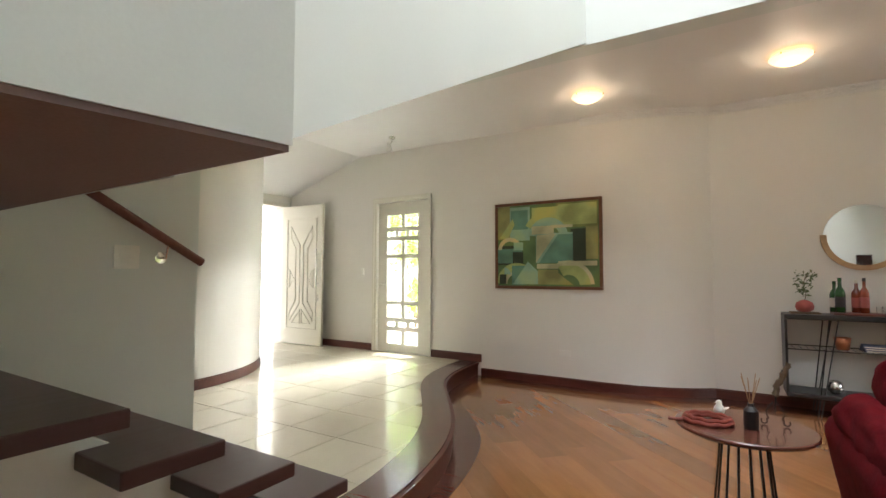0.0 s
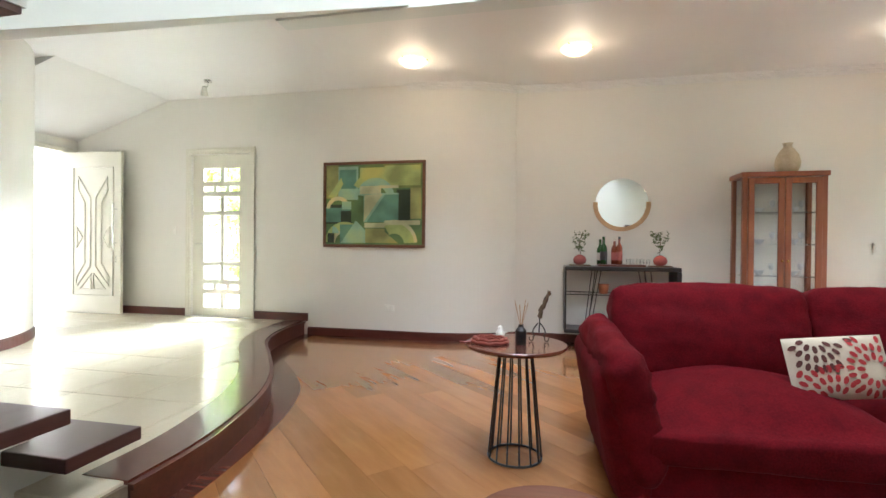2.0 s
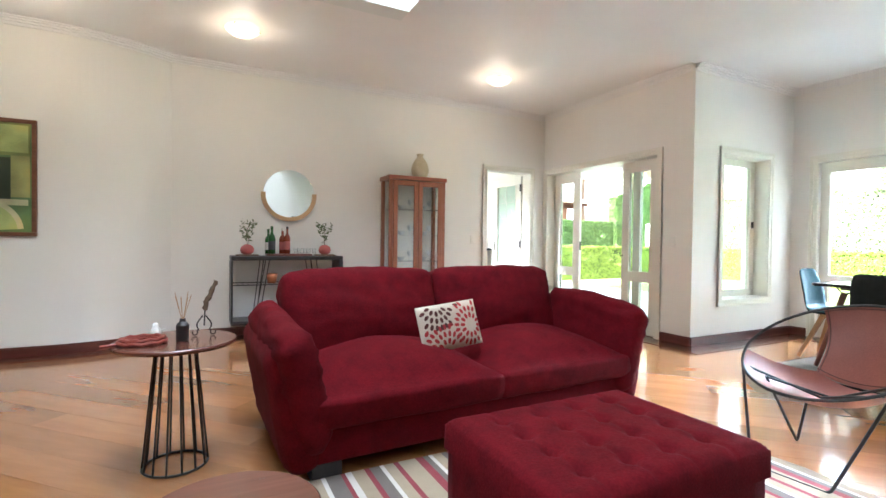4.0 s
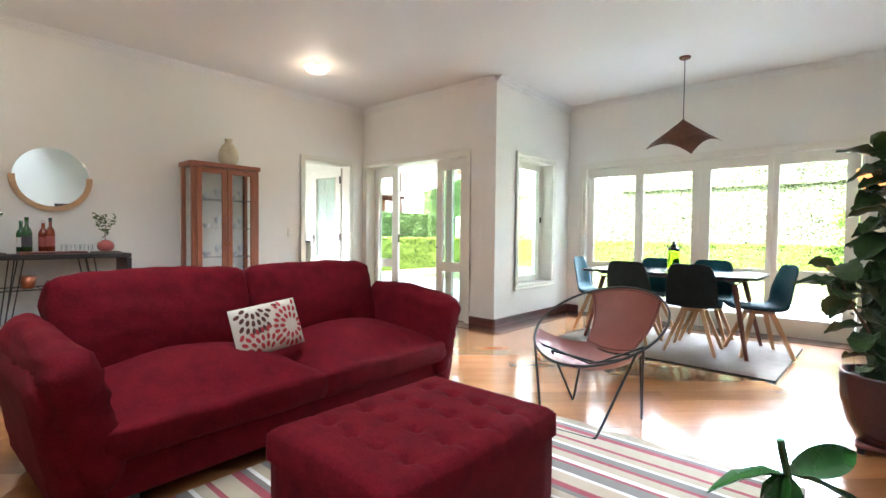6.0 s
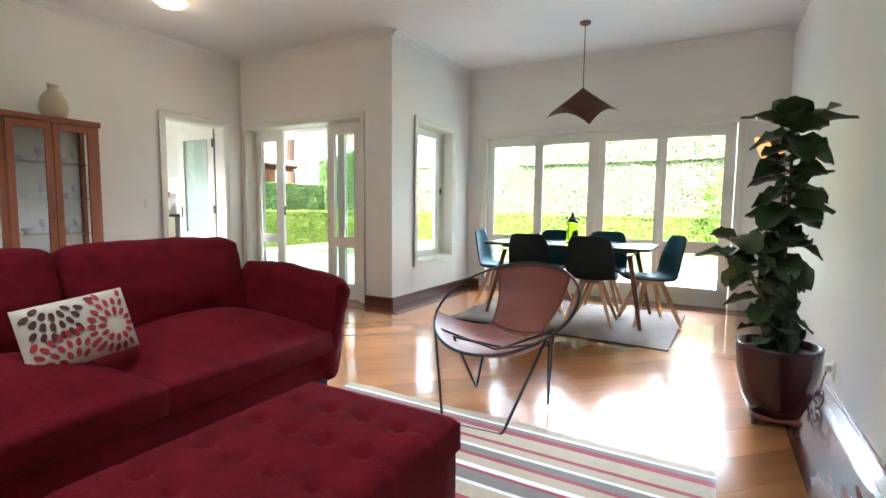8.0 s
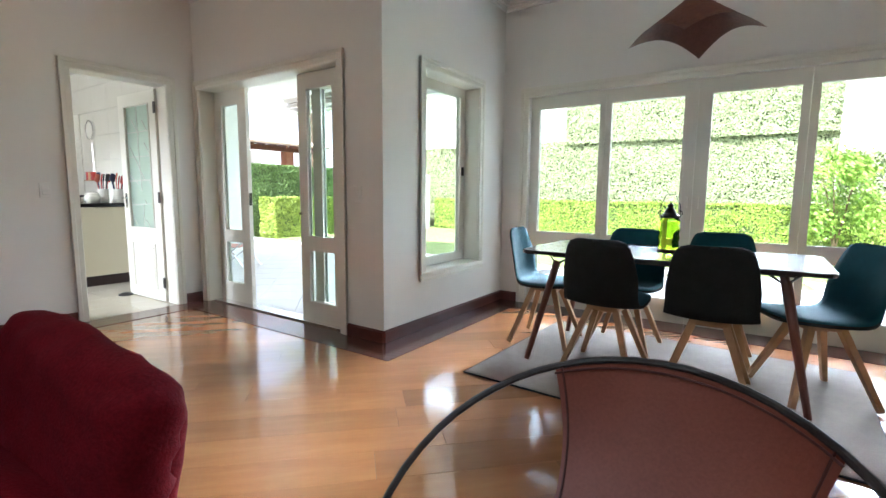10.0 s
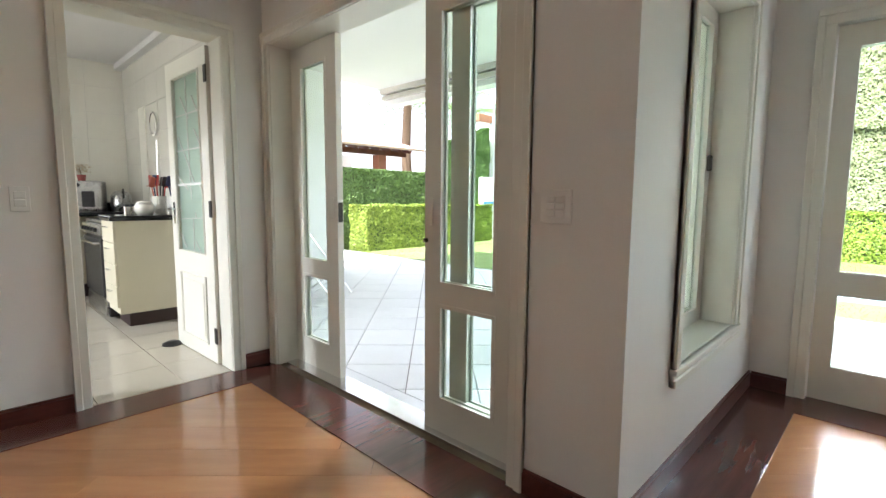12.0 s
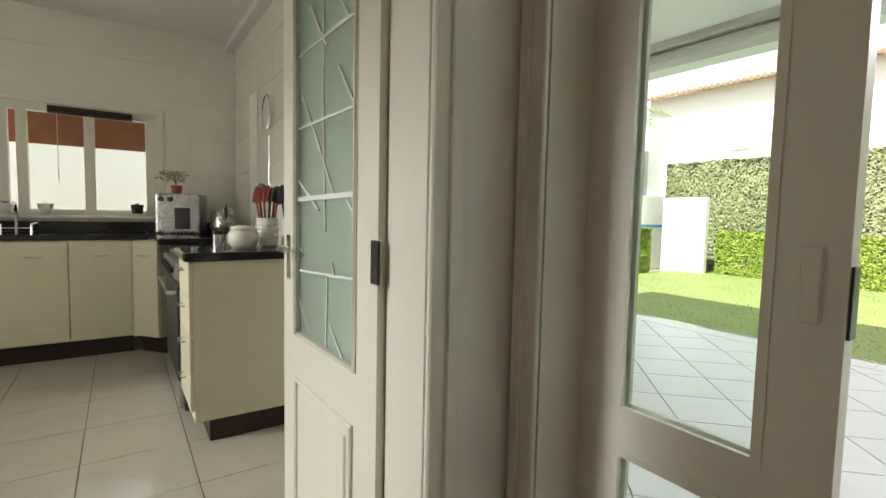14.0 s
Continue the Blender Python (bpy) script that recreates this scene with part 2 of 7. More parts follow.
def cushion(sx, sy, sz, puff=0.5, cuts=8, seed=0, wrinkle=0.006, edge=0.35):
    """A soft block: rounded corners, swollen faces and slight wrinkles. Its base is at z = 0."""
    bm = bmesh.new()
    bmesh.ops.create_cube(bm, size=2)
    bmesh.ops.subdivide_edges(bm, edges=bm.edges[:], cuts=cuts, use_grid_fill=True)
    h = Vector((sx, sy, sz)) / 2
    rad = min(h) * edge * 2
    for v in bm.verts:
        c = v.co.copy()
        p = Vector((c.x * h.x, c.y * h.y, c.z * h.z))
        inner = Vector([max(-a + rad, min(a - rad, q)) for a, q in zip(h, p)])
        d = p - inner
        if d.length > 1e-6:
            p = inner + d.normalized() * rad
        swell = (1 - c.x * c.x) * (1 - c.y * c.y) if abs(c.z) > 0.6 else 0
        p.z += math.copysign(swell * puff * sz * 0.25, c.z)
        if wrinkle:
            q = Vector((p.x * 5, p.y * 5, p.z * 9)) + Vector((seed * 3.1, seed, 0))
            p += Vector((0, 0, 1)) * noise.noise(q) * wrinkle + d.normalized() * noise.noise(q * 2.1) * wrinkle if d.length > 1e-6 else Vector((0, 0, noise.noise(q) * wrinkle))
        v.co = p + Vector((0, 0, h.z))
    return bm


def wall_with_holes(axis, at, thick, a0, a1, z0, z1, holes):
    """A straight wall in the plane axis = at, thick towards +axis, from a0 to a1, with rectangular holes (a, b, zlo, zhi)."""
    bm = bmesh.new()
    cuts = sorted({a0, a1, *[h[0] for h in holes], *[h[1] for h in holes]})
    for p, q in zip(cuts, cuts[1:]):
        spans = [(z0, z1)]
        for h in holes:
            if h[0] <= p + 1e-6 and h[1] >= q - 1e-6:
                nxt = []
                for lo, hi in spans:
                    if h[2] > lo:
                        nxt.append((lo, min(h[2], hi)))
                    if h[3] < hi:
                        nxt.append((max(h[3], lo), hi))
                spans = nxt
        for lo, hi in spans:
            if axis == "y":
                add_box(bm, p, q, at, at + thick, lo, hi)
            else:
                add_box(bm, at, at + thick, p, q, lo, hi)
    bmesh.ops.remove_doubles(bm, verts=bm.verts[:], dist=1e-5)
    return bm


def casing(name, axis, at, a0, a1, z0, z1, w, proud, sill=False, label="", z_foot=None):
    """A moulded frame round an opening, on the wall face at; proud is the way it stands out (signed)."""
    bm = bmesh.new()

    def bar(p, q, lo, hi, d):
        y0, y1 = sorted((at, at + d))
        if axis == "y":
            add_box(bm, p, q, y0, y1, lo, hi, 0.004, 1)
        else:
            add_box(bm, y0, y1, p, q, lo, hi, 0.004, 1)
    for d, i, o in ((proud, 0.0, w), (proud * 1.45, w * 0.55, w)):
        bar(a0 - o, a0 - i, z0, z1 + i, d)
        bar(a1 + i, a1 + o, z0, z1 + i, d)
        bar(a0 - o, a1 + o, z1 + i, z1 + o, d)
        if sill:
            bar(a0 - o, a1 + o, z0 - o, z0 - i, d)
    return structure(name, bm, TRIM, label, "trim")


C = 2.97          # ceiling
FOYER = 0.165     # raised floor of the entrance

# ---- walls ----
KY, SX, DY, BX, TY = 5.70, 4.765, 3.257, 6.62, -0.42
structure("wall_kitchen", wall_with_holes("y", KY, 0.18, -0.12, 5.0, 0, 3.1, [(3.751, 4.497, 0, 2.094)]), WALL, "smooth off-white painted wall", "wall")
structure("wall_sliding_door", wall_with_holes("x", SX, 0.2, DY, KY, 0, 3.1, [(3.70, 5.66, 0, 2.09)]), WALL, "off-white painted wall beside the terrace", "wall")
structure("wall_side_window", wall_with_holes("y", DY, 0.26, SX + 0.2, BX, 0, 3.1, [(5.267, 6.12, 0.475, 2.083)]), WALL, "off-white painted wall with a narrow window", "wall")
structure("wall_garden", wall_with_holes("x", BX, 0.2, TY, DY + 0.26, 0, 3.1, [(0.02, 2.975, 0, 2.055)]), WALL, "off-white wall filled by tall garden windows", "wall")
structure("wall_tv", box(0.3, BX, TY - 0.2, TY, 0, 3.1), WALL, "off-white painted wall behind the tv panel", "wall")
PAINT_Y = 5.38
curve = spline([(-1.35, PAINT_Y), (-1.0, 5.385), (-0.66, 5.44), (-0.37, 5.55), (-0.12, 5.70)], 6)
structure("wall_painting", wall_with_holes("y", PAINT_Y, 0.18, -6.25, -1.35, 0, 3.1, [(-4.258, -3.403, FOYER, 2.25)]), WALL, "off-white painted wall of the entrance", "wall")
structure("wall_curved_corner", strip(curve, 0.0, 0.16, 0, 3.1), WALL, "off-white wall curving into the dining side", "wall")
structure("wall_entrance", wall_with_holes("x", -6.27, 0.2, 3.4, PAINT_Y, 0, 3.1, [(4.36, 5.24, FOYER, 2.31)]), WALL, "off-white wall with the front door", "wall")
round_wall = spline([(-4.22, 0.2), (-4.22, 1.4), (-4.22, 2.4), (-4.24, 2.92), (-4.42, 3.42), (-4.80, 3.86), (-5.3, 4.12), (-6.08, 4.2)], 8)
structure("wall_round", strip(round_wall, 0.0, 0.16, FOYER, 3.1), WALL, "cream painted wall with a rounded end", "wall")
structure("wall_stair", box(-2.78, -2.6, -2.6, 1.73, -1.6, C), WALL_COOL, "pale painted wall beside the stair", "wall")
structure("wall_back", box(-6.47, 0.5, -2.8, -2.6, -1.6, 5.6), WALL_COOL, "plain pale wall closing the stair hall", "wall")
structure("wall_back_right", box(0.3, 0.5, -2.6, TY - 0.2, 0, 5.6), WALL_COOL, "plain pale wall beside the stair hall", "wall")
structure("wall_far_left", box(-6.47, -6.27, -2.6, 3.4, 0, 3.1), WALL, "plain wall closing the hall", "wall")
# high stair hall above the living room
structure("wall_upper_north", box(-2.0, 1.69, 3.66, 3.84, C, 5.6), WALL_COOL, "pale green-white wall of the open stair hall", "wall")
structure("wall_upper_east", box(1.69, 1.87, TY - 0.2, 3.84, C + 0.15, 5.6), WALL_COOL, "pale green-white wall of the open stair hall", "wall")
structure("wall_upper_south", box(0.5, 1.87, TY - 0.2, TY, 3.1, 5.6), WALL_COOL, "pale wall of the open stair hall", "wall")
structure("wall_upper_west", box(-2.18, -2.0, -2.6, 3.84, C + 0.15, 5.6), WALL_COOL, "pale wall of the open stair hall", "wall")
structure("ceiling", box(-6.47, 7.0, 3.84, 6.0, C, C + 0.15), CEIL, "white painted plaster ceiling", "ceiling")
structure("ceiling_dining", box(1.69, 7.0, TY - 0.2, 3.84, C, C + 0.15), CEIL, "white painted plaster ceiling", "ceiling")
structure("ceiling_hall", box(-6.47, -2.0, -2.8, 3.84, C, C + 0.15), CEIL, "white painted plaster ceiling", "ceiling")
structure("ceiling_high", box(-2.2, 1.9, -2.8, 3.84, 5.6, 5.75), CEIL, "high ceiling over the stair hall", "ceiling")
bm = prism([(-4.60, C - 0.002), (-6.27, C - 0.002), (-6.27, 2.42)], -PAINT_Y, -3.9)
bmesh.ops.transform(bm, matrix=Matrix(((1, 0, 0, 0), (0, 0, -1, 0), (0, 1, 0, 0), (0, 0, 0, 1))), verts=bm.verts)
structure("entrance_bulkhead", bm, CEIL, "sloping white plaster ceiling over the front door", "ceiling")
# upper landing and the flight that leaves it
LX, LY, LZ = -0.81, 0.62, 1.42
structure("landing_parapet", prism([(-2.6, -2.6), (-1.16, -2.6), (-0.51, 0.61), (-2.6, 0.64)], LZ + 0.01, 3.4), WALL_COOL, "pale painted parapet of the upper landing", "wall")
structure("landing_soffit", prism([(-2.6, -2.6), (-1.164, -2.6), (-0.514, 0.606), (-2.6, 0.636)], LZ, LZ + 0.012), SOFFIT, "brown painted underside of the landing", "ceiling")
bm = bmesh.new()
prof = [(LY, LZ + 0.0), (3.66, 2.99), (3.66, 4.6), (LY, 3.4)]
for x in (-2.0, LX - 0.035):
    bm.faces.new([bm.verts.new((x, y, z)) for y, z in prof])
bm.verts.ensure_lookup_table()
for i in range(4):
    bm.faces.new([bm.verts[j] for j in (i, (i + 1) % 4, 4 + (i + 1) % 4, 4 + i)])
bmesh.ops.recalc_face_normals(bm, faces=bm.faces[:])
structure("upper_flight", bm, WALL_COOL, "pale painted side of the upper stair flight", "stair")

# ---- floors ----
step_edge = spline([(-2.66, 5.375), (-2.63, 4.95), (-2.55, 4.52), (-2.38, 4.12), (-2.06, 3.66), (-1.74, 3.18), (-1.54, 2.75), (-1.42, 2.3), (-1.37, 1.95), (-1.37, 1.62)], 6)
structure("floor", prism([(-1.38, 1.66), (-1.38, 1.0), (-1.38, -0.6), (-1.38, -2.6), (0.3, -2.6), (0.3, TY), (BX, TY), (BX, 3.5), (SX + 0.19, 3.5), (SX + 0.19, 5.72), (-2.9, 5.72), (-2.9, 3.0)], -0.2, -0.012), GROUT, "polished wooden parquet floor", "floor")
structure("floor_entrance", prism([tuple(p) for p in step_edge[::-1]] + [(-2.66, 5.9), (-6.27, 5.9), (-6.27, -2.6), (-2.6, -2.6), (-2.6, 1.50), (-1.38, 1.50)], -0.2, FOYER - 0.012), GROUT, "raised entrance floor of glossy cream tiles", "floor")
structure("step_band", strip([Vector(p) for p in step_edge], -0.22, 0.0, FOYER - 0.012, FOYER + 0.006), BAND, "dark polished band along the raised floor", "floor")

# ---- more materials ----
CABWOOD = wood("cabinet_wood", (0.20, 0.062, 0.028), (0.33, 0.115, 0.052), (0.25, 0.4), axis="z", grain=10, coat=0.2)
LIGHTWOOD = wood("light_wood", (0.42, 0.25, 0.12), (0.60, 0.40, 0.22), (0.4, 0.55), axis="x")
BEECH = wood("chair_leg_wood", (0.36, 0.19, 0.085), (0.52, 0.31, 0.15), (0.4, 0.55), axis="z")
TABLEWOOD = wood("table_leg_wood", (0.11, 0.030, 0.018), (0.19, 0.058, 0.034), (0.3, 0.45), axis="z")
TOPWOOD = wood("round_top_wood", (0.10, 0.034, 0.022), (0.17, 0.062, 0.040), (0.18, 0.3), coat=0.4)
LEATHER = mottled("tan_leather", (0.19, 0.050, 0.032), (0.27, 0.078, 0.050), 7, (0.38, 0.55), 0.25, fine=140, local=True)
STITCH = mottled("dark_stitching", (0.07, 0.022, 0.018), (0.10, 0.03, 0.025), 40, (0.6, 0.8))
TEAL = mottled("teal_fabric", (0.004, 0.046, 0.062), (0.008, 0.076, 0.098), 12, (0.75, 0.95), 0.3, fine=260, spec=0.25, local=True)
CHARCOAL = mottled("charcoal_fabric", (0.010, 0.014, 0.015), (0.022, 0.028, 0.030), 12, (0.75, 0.95), 0.3, fine=260, spec=0.25, local=True)
BLACKTOP = mottled("black_lacquer", (0.02, 0.021, 0.024), (0.03, 0.03, 0.034), 8, (0.16, 0.24), 0.0)
GREYRUG = mottled("grey_rug", (0.13, 0.103, 0.080), (0.20, 0.163, 0.13), 9, (0.9, 1.0), 0.7, fine=190)
POT = mottled("glazed_pot", (0.035, 0.010, 0.012), (0.06, 0.018, 0.019), 6, (0.12, 0.25), 0.05, local=True)
SOIL = mottled("soil", (0.02, 0.013, 0.008), (0.05, 0.035, 0.022), 60, (0.9, 1.0), 0.8, fine=150)
FIG = mottled("fig_leaf", (0.018, 0.042, 0.014), (0.055, 0.105, 0.030), 8, (0.22, 0.38), 0.15, fine=60)
ZZ = mottled("glossy_leaf", (0.014, 0.055, 0.010), (0.035, 0.12, 0.022), 9, (0.2, 0.35), 0.1, fine=50)
STEM = mottled("stem_bark", (0.10, 0.065, 0.035), (0.18, 0.12, 0.07), 30, (0.7, 0.9), 0.4)
SPRIG = mottled("sprig_leaf", (0.05, 0.085, 0.02), (0.11, 0.15, 0.045), 30, (0.5, 0.7), 0.1)
REDVASE = mottled("red_vase", (0.30, 0.060, 0.050), (0.40, 0.095, 0.075), 20, (0.4, 0.6), 0.3, fine=90)
SANDVASE = mottled("sand_vase", (0.40, 0.33, 0.20), (0.58, 0.50, 0.36), 16, (0.5, 0.7), 0.2)
COPPER = mottled("copper_cup", (0.35, 0.11, 0.045), (0.48, 0.17, 0.075), 20, (0.25, 0.4), 0.1, 0.6)
BRASS = mottled("gold_glass", (0.62, 0.42, 0.12), (0.75, 0.55, 0.2), 14, (0.12, 0.25), 0.0, 1.0)
SILVER = mottled("silver_glass", (0.55, 0.52, 0.46), (0.7, 0.68, 0.62), 60, (0.15, 0.3), 0.3, 1.0)
BLUEBOOK = mottled("blue_book", (0.05, 0.07, 0.14), (0.08, 0.10, 0.19), 30, (0.5, 0.7))
PAPER = mottled("paper", (0.62, 0.58, 0.50), (0.70, 0.67, 0.6), 30, (0.8, 0.9))
BEADS = mottled("red_beads", (0.16, 0.025, 0.018), (0.26, 0.05, 0.03), 40, (0.35, 0.5), 0.2)
RATTAN = mottled("brown_shade", (0.13, 0.05, 0.030), (0.24, 0.10, 0.06), 25, (0.5, 0.7), 0.6, fine=120)
PLASTIC = paint("white_plastic", (0.80, 0.79, 0.73), 0.03, (0.3, 0.4))
MIRROR = Mat("mirror_glass", 0.02, 1.0)
MIRROR.color((0.86, 0.92, 0.92))
MIRROR = MIRROR.m


def glow(name, color, strength):
    m = Mat(name, 0.5)
    m.color(color)
    m.b.inputs["Emission Color"].default_value = (*color, 1)
    m.b.inputs["Emission Strength"].default_value = strength
    return m.m


LAMPGLASS = glow("lit_alabaster", (1.0, 0.66, 0.32), 0.36)
BULB = glow("lit_bulb", (1.0, 0.85, 0.6), 4.0)
SHADE_LIT = glow("lit_amber_shade", (1.0, 0.36, 0.10), 0.3)


def tinted(name, c, rough=0.05, ior=1.45):
    m = Mat(name, rough)
    m.color(c)
    m.b.inputs["Transmission Weight"].default_value = 1.0
    m.b.inputs["IOR"].default_value = ior
    return m.m


CLEAR = tinted("clear_glass", (0.95, 0.97, 0.97), 0.0, 1.2)
GREENGLASS = tinted("green_glass", (0.62, 0.86, 0.05), 0.08, 1.2)
DARKGREEN = mottled("green_bottle", (0.012, 0.06, 0.012), (0.025, 0.10, 0.02), 10, (0.08, 0.15), 0.0)
AMBER = mottled("amber_bottle", (0.16, 0.028, 0.012), (0.24, 0.05, 0.02), 10, (0.08, 0.15), 0.0)


def placed(ob, x, y, z, rz=0.0):
    ob.matrix_world = pose(x, y, z, 0, 0, rz)
    return ob


def rot(bm, m):
    bmesh.ops.transform(bm, matrix=m, verts=bm.verts)
    return bm


# ---- sofa ----
sofa = thing("sofa", 1.60, 2.585, 0, 2, "deep red suede two-seat sofa with loose back cushions", "sofa")
part("base", box(-0.99, 0.99, -0.44, 0.44, 0.07, 0.245, 0.025, 3), RED, sofa)
bm = cushion(2.1, 0.24, 0.60, 0.05, 10, 3, 0.004, 0.3)
part("back_frame", rot(bm, Matrix.Translation((0, 0.42, 0.07))), RED, sofa, smooth_faces=True)


def seat_pad(w, d, h, seed):
    """A plump seat pad: domed top, full rounded front, flat underside."""
    bm = bmesh.new()
    bmesh.ops.create_cube(bm, size=2)
    bmesh.ops.subdivide_edges(bm, edges=bm.edges[:], cuts=20, use_grid_fill=True)
    for v in bm.verts:
        x, y, z = v.co
        sx, sy = 1 - abs(x) ** 5, 1 - abs(y) ** 5
        dome = (1 - x * x * 0.92) * (1 - y * y * 0.85)
        belly = math.sqrt(max(0.0, 1 - z * z))
        px = x * w / 2 * (0.965 + 0.035 * belly)
        py = y * d / 2 * (0.93 + 0.07 * belly) - (0.018 * belly * (1 - x * x) if y < 0 else 0)
        pz = h * 0.5 * (1 + z) if z < 0 else h * 0.5 + z * (h * 0.08 + 0.135 * dome + 0.03 * sx * sy)
        q = Vector((px * 4 + seed * 3.1, py * 4, pz * 6))
        pz += noise.noise(q) * 0.007 + noise.noise(q * 2.7) * 0.004
        py += noise.noise(q * 1.9 + Vector((7, 0, 0))) * 0.005
        v.co = (px, py, pz)
    return bm


def loop_piping(w, d, z, r=0.005):
    pts = [(math.copysign(abs(math.cos(a)) ** 0.28, math.cos(a)) * w / 2, math.copysign(abs(math.sin(a)) ** 0.28, math.sin(a)) * d / 2, z) for a in [k * math.tau / 72 for k in range(72)]]
    return tube(pts, r, 6, True)


for i, s in enumerate((-1, 1)):
    pad = part("seat_cushion", rot(seat_pad(0.995, 0.84, 0.235, 5 + i), pose(s * 0.492, -0.075, 0.235)), RED, sofa, smooth_faces=True)
    part("seam", rot(loop_piping(0.992, 0.835, 0.07), pose(s * 0.492, -0.078, 0.235)), RED, pad)
    bm = cushion(1.0, 0.22, 0.53, 0.12, 18, 8 + i, 0.012, 0.26)
    for v in bm.verts:
        t = max(0.0, min(1.0, v.co.z / 0.53))
        v.co.y -= (0.075 * (1 - (v.co.x / 0.5) ** 2) * math.sin(math.pi * t) + 0.02 * (1 - t)) * (1 if v.co.y < 0 else -0.3)
        v.co.z += 0.02 * (1 - (v.co.x / 0.5) ** 4) * t + 0.008 * noise.noise(Vector((v.co.x * 6, s * 4, t * 3)))
    part("back_cushion", rot(bm, pose(s * 0.50, 0.31, 0.345, -13, 0, s * -1.5)), RED, sofa, smooth_faces=True)
    # outer arm shell, leaning out, and the pad draped over it
    bm = cushion(0.18, 0.93, 0.58, 0.1, 12, 12 + i, 0.006, 0.45)
    part("arm", rot(bm, pose(s * 1.02, 0.0, 0.04, 0, s * 10)), RED, sofa, smooth_faces=True)
    bm = cushion(0.19, 0.88, 0.56, 0.2, 16, 15 + i, 0.014, 0.46)
    for v in bm.verts:          # gathers where the pad folds over the front of the arm
        if v.co.y < -0.2 and v.co.z > 0.25:
            v.co.x += 0.006 * math.sin(v.co.z * 75 + v.co.y * 20)
    part("arm_pad", rot(bm, pose(s * 0.975, -0.045, 0.15, 4, s * 13)), RED, sofa, smooth_faces=True)
for x in (-0.93, 0.93):
    for y in (-0.385, 0.38):
        part("foot", box(x - 0.07, x + 0.07, y - 0.05, y + 0.05, 0.0, 0.075, 0.008), BLACK, sofa, "dark block foot")

pillow = thing("throw_pillow", 1.455, 2.42, 0.455, 4, "white throw pillow with a red and brown petal pattern", "pillow")
PILLOW = mottled("pillow_cloth", (0.50, 0.43, 0.33), (0.58, 0.51, 0.41), 30, (0.8, 0.95), 0.3, fine=300)
PETAL_R = mottled("petal_red", (0.30, 0.015, 0.02), (0.38, 0.03, 0.03), 30, (0.8, 0.95), 0.2)
PETAL_B = mottled("petal_brown", (0.06, 0.015, 0.012), (0.09, 0.025, 0.018), 30, (0.8, 0.95), 0.2)
TP = pose(0, 0, 0.135, 72, -5, 0) @ Matrix.Scale(0.88, 4)


def pillow_z(x, y):
    a, b = min(abs(x) / 0.225, 1), min(abs(y) / 0.15, 1)
    return 0.055 * ((1 - a ** 3) * (1 - b ** 3)) ** 0.55 + 0.004


bm = bmesh.new()
N = 22
for side in (1, -1):
    grid = [[bm.verts.new(((i / N * 2 - 1) * 0.225, (j / N * 2 - 1) * 0.15, side * (pillow_z((i / N * 2 - 1) * 0.225, (j / N * 2 - 1) * 0.15) - 0.004))) for j in range(N + 1)] for i in range(N + 1)]
    for i in range(N):
        for j in range(N):
            q = (grid[i][j], grid[i + 1][j], grid[i + 1][j + 1], grid[i][j + 1])
            bm.faces.new(q if side > 0 else q[::-1])
part("cover", rot(bm, TP), PILLOW, pillow, smooth_faces=True)
random.seed(7)
for mat, pick in ((PETAL_B, 0), (PETAL_R, 1)):
    bm = bmesh.new()
    for cx, cy, half in ((-0.10, 0.15, 0), (0.13, -0.02, 1), (-0.06, -0.16, 2)):
        for ring in range(1, 6):
            rr = 0.02 + ring * 0.045
            cnt = int(math.tau * rr / 0.034)
            for k in range(cnt):
                if (0 if (ring <= 3 and half == 0) or ring == 5 and half == 1 else 1) != pick:
                    continue
                a = k * math.tau / cnt + ring * 0.4
                x, y = cx + rr * math.cos(a), cy + rr * math.sin(a)
                if abs(x) > 0.205 or abs(y) > 0.132 or any((x - ox) ** 2 + (y - oy) ** 2 < rr * rr * 0.9 for ox, oy, oh in ((-0.10, 0.15, 0), (0.13, -0.02, 1), (-0.06, -0.16, 2)) if oh != half):
                    continue
                vs = []
                for q in range(8):
                    b = q * math.tau / 8
                    u, w = 0.020 * math.cos(b), 0.0115 * math.sin(b)
                    px, py = x + u * math.cos(a) - w * math.sin(a), y + u * math.sin(a) + w * math.cos(a)
                    vs.append(bm.verts.new((px, py, pillow_z(px, py) + 0.0012)))
                bm.faces.new(vs)
    part("petal_print", rot(bm, TP), mat, pillow, "printed red petals" if pick else "printed brown petals")["kind"] = "stuff"

# ---- ottoman ----
ottoman = thing("ottoman", 1.445, 1.25, 0, 0, "square red suede ottoman with a button-tufted top", "ottoman")
OX, OY, OH = 0.445, 0.333, 0.42
part("body", rot(cushion(OX * 2, OY * 2, OH - 0.05, 0.0, 8, 1, 0.003, 0.10), Matrix.Translation((0, 0, 0.015))), RED, ottoman, smooth_faces=True)
bm = bmesh.new()
NX, NY = 88, 64
buttons = [(-0.27 + 0.18 * i, -0.21 + 0.14 * j) for i in range(4) for j in range(4)]
top = []
for i in range(NX + 1):
    row = []
    for j in range(NY + 1):
        x, y = (i / NX * 2 - 1) * OX, (j / NY * 2 - 1) * OY
        e = min(OX - abs(x), OY - abs(y))
        z = OH - 0.03 * max(0, 1 - e / 0.045) ** 2
        for bx, by in buttons:
            z -= 0.027 * math.exp(-((x - bx) ** 2 + (y - by) ** 2) / 0.0008)
        gx = min(abs(x - bx) for bx, _ in buttons)
        z -= 0.006 * math.exp(-gx * gx / 0.00006)
        row.append(bm.verts.new((x, y, z)))
    top.append(row)
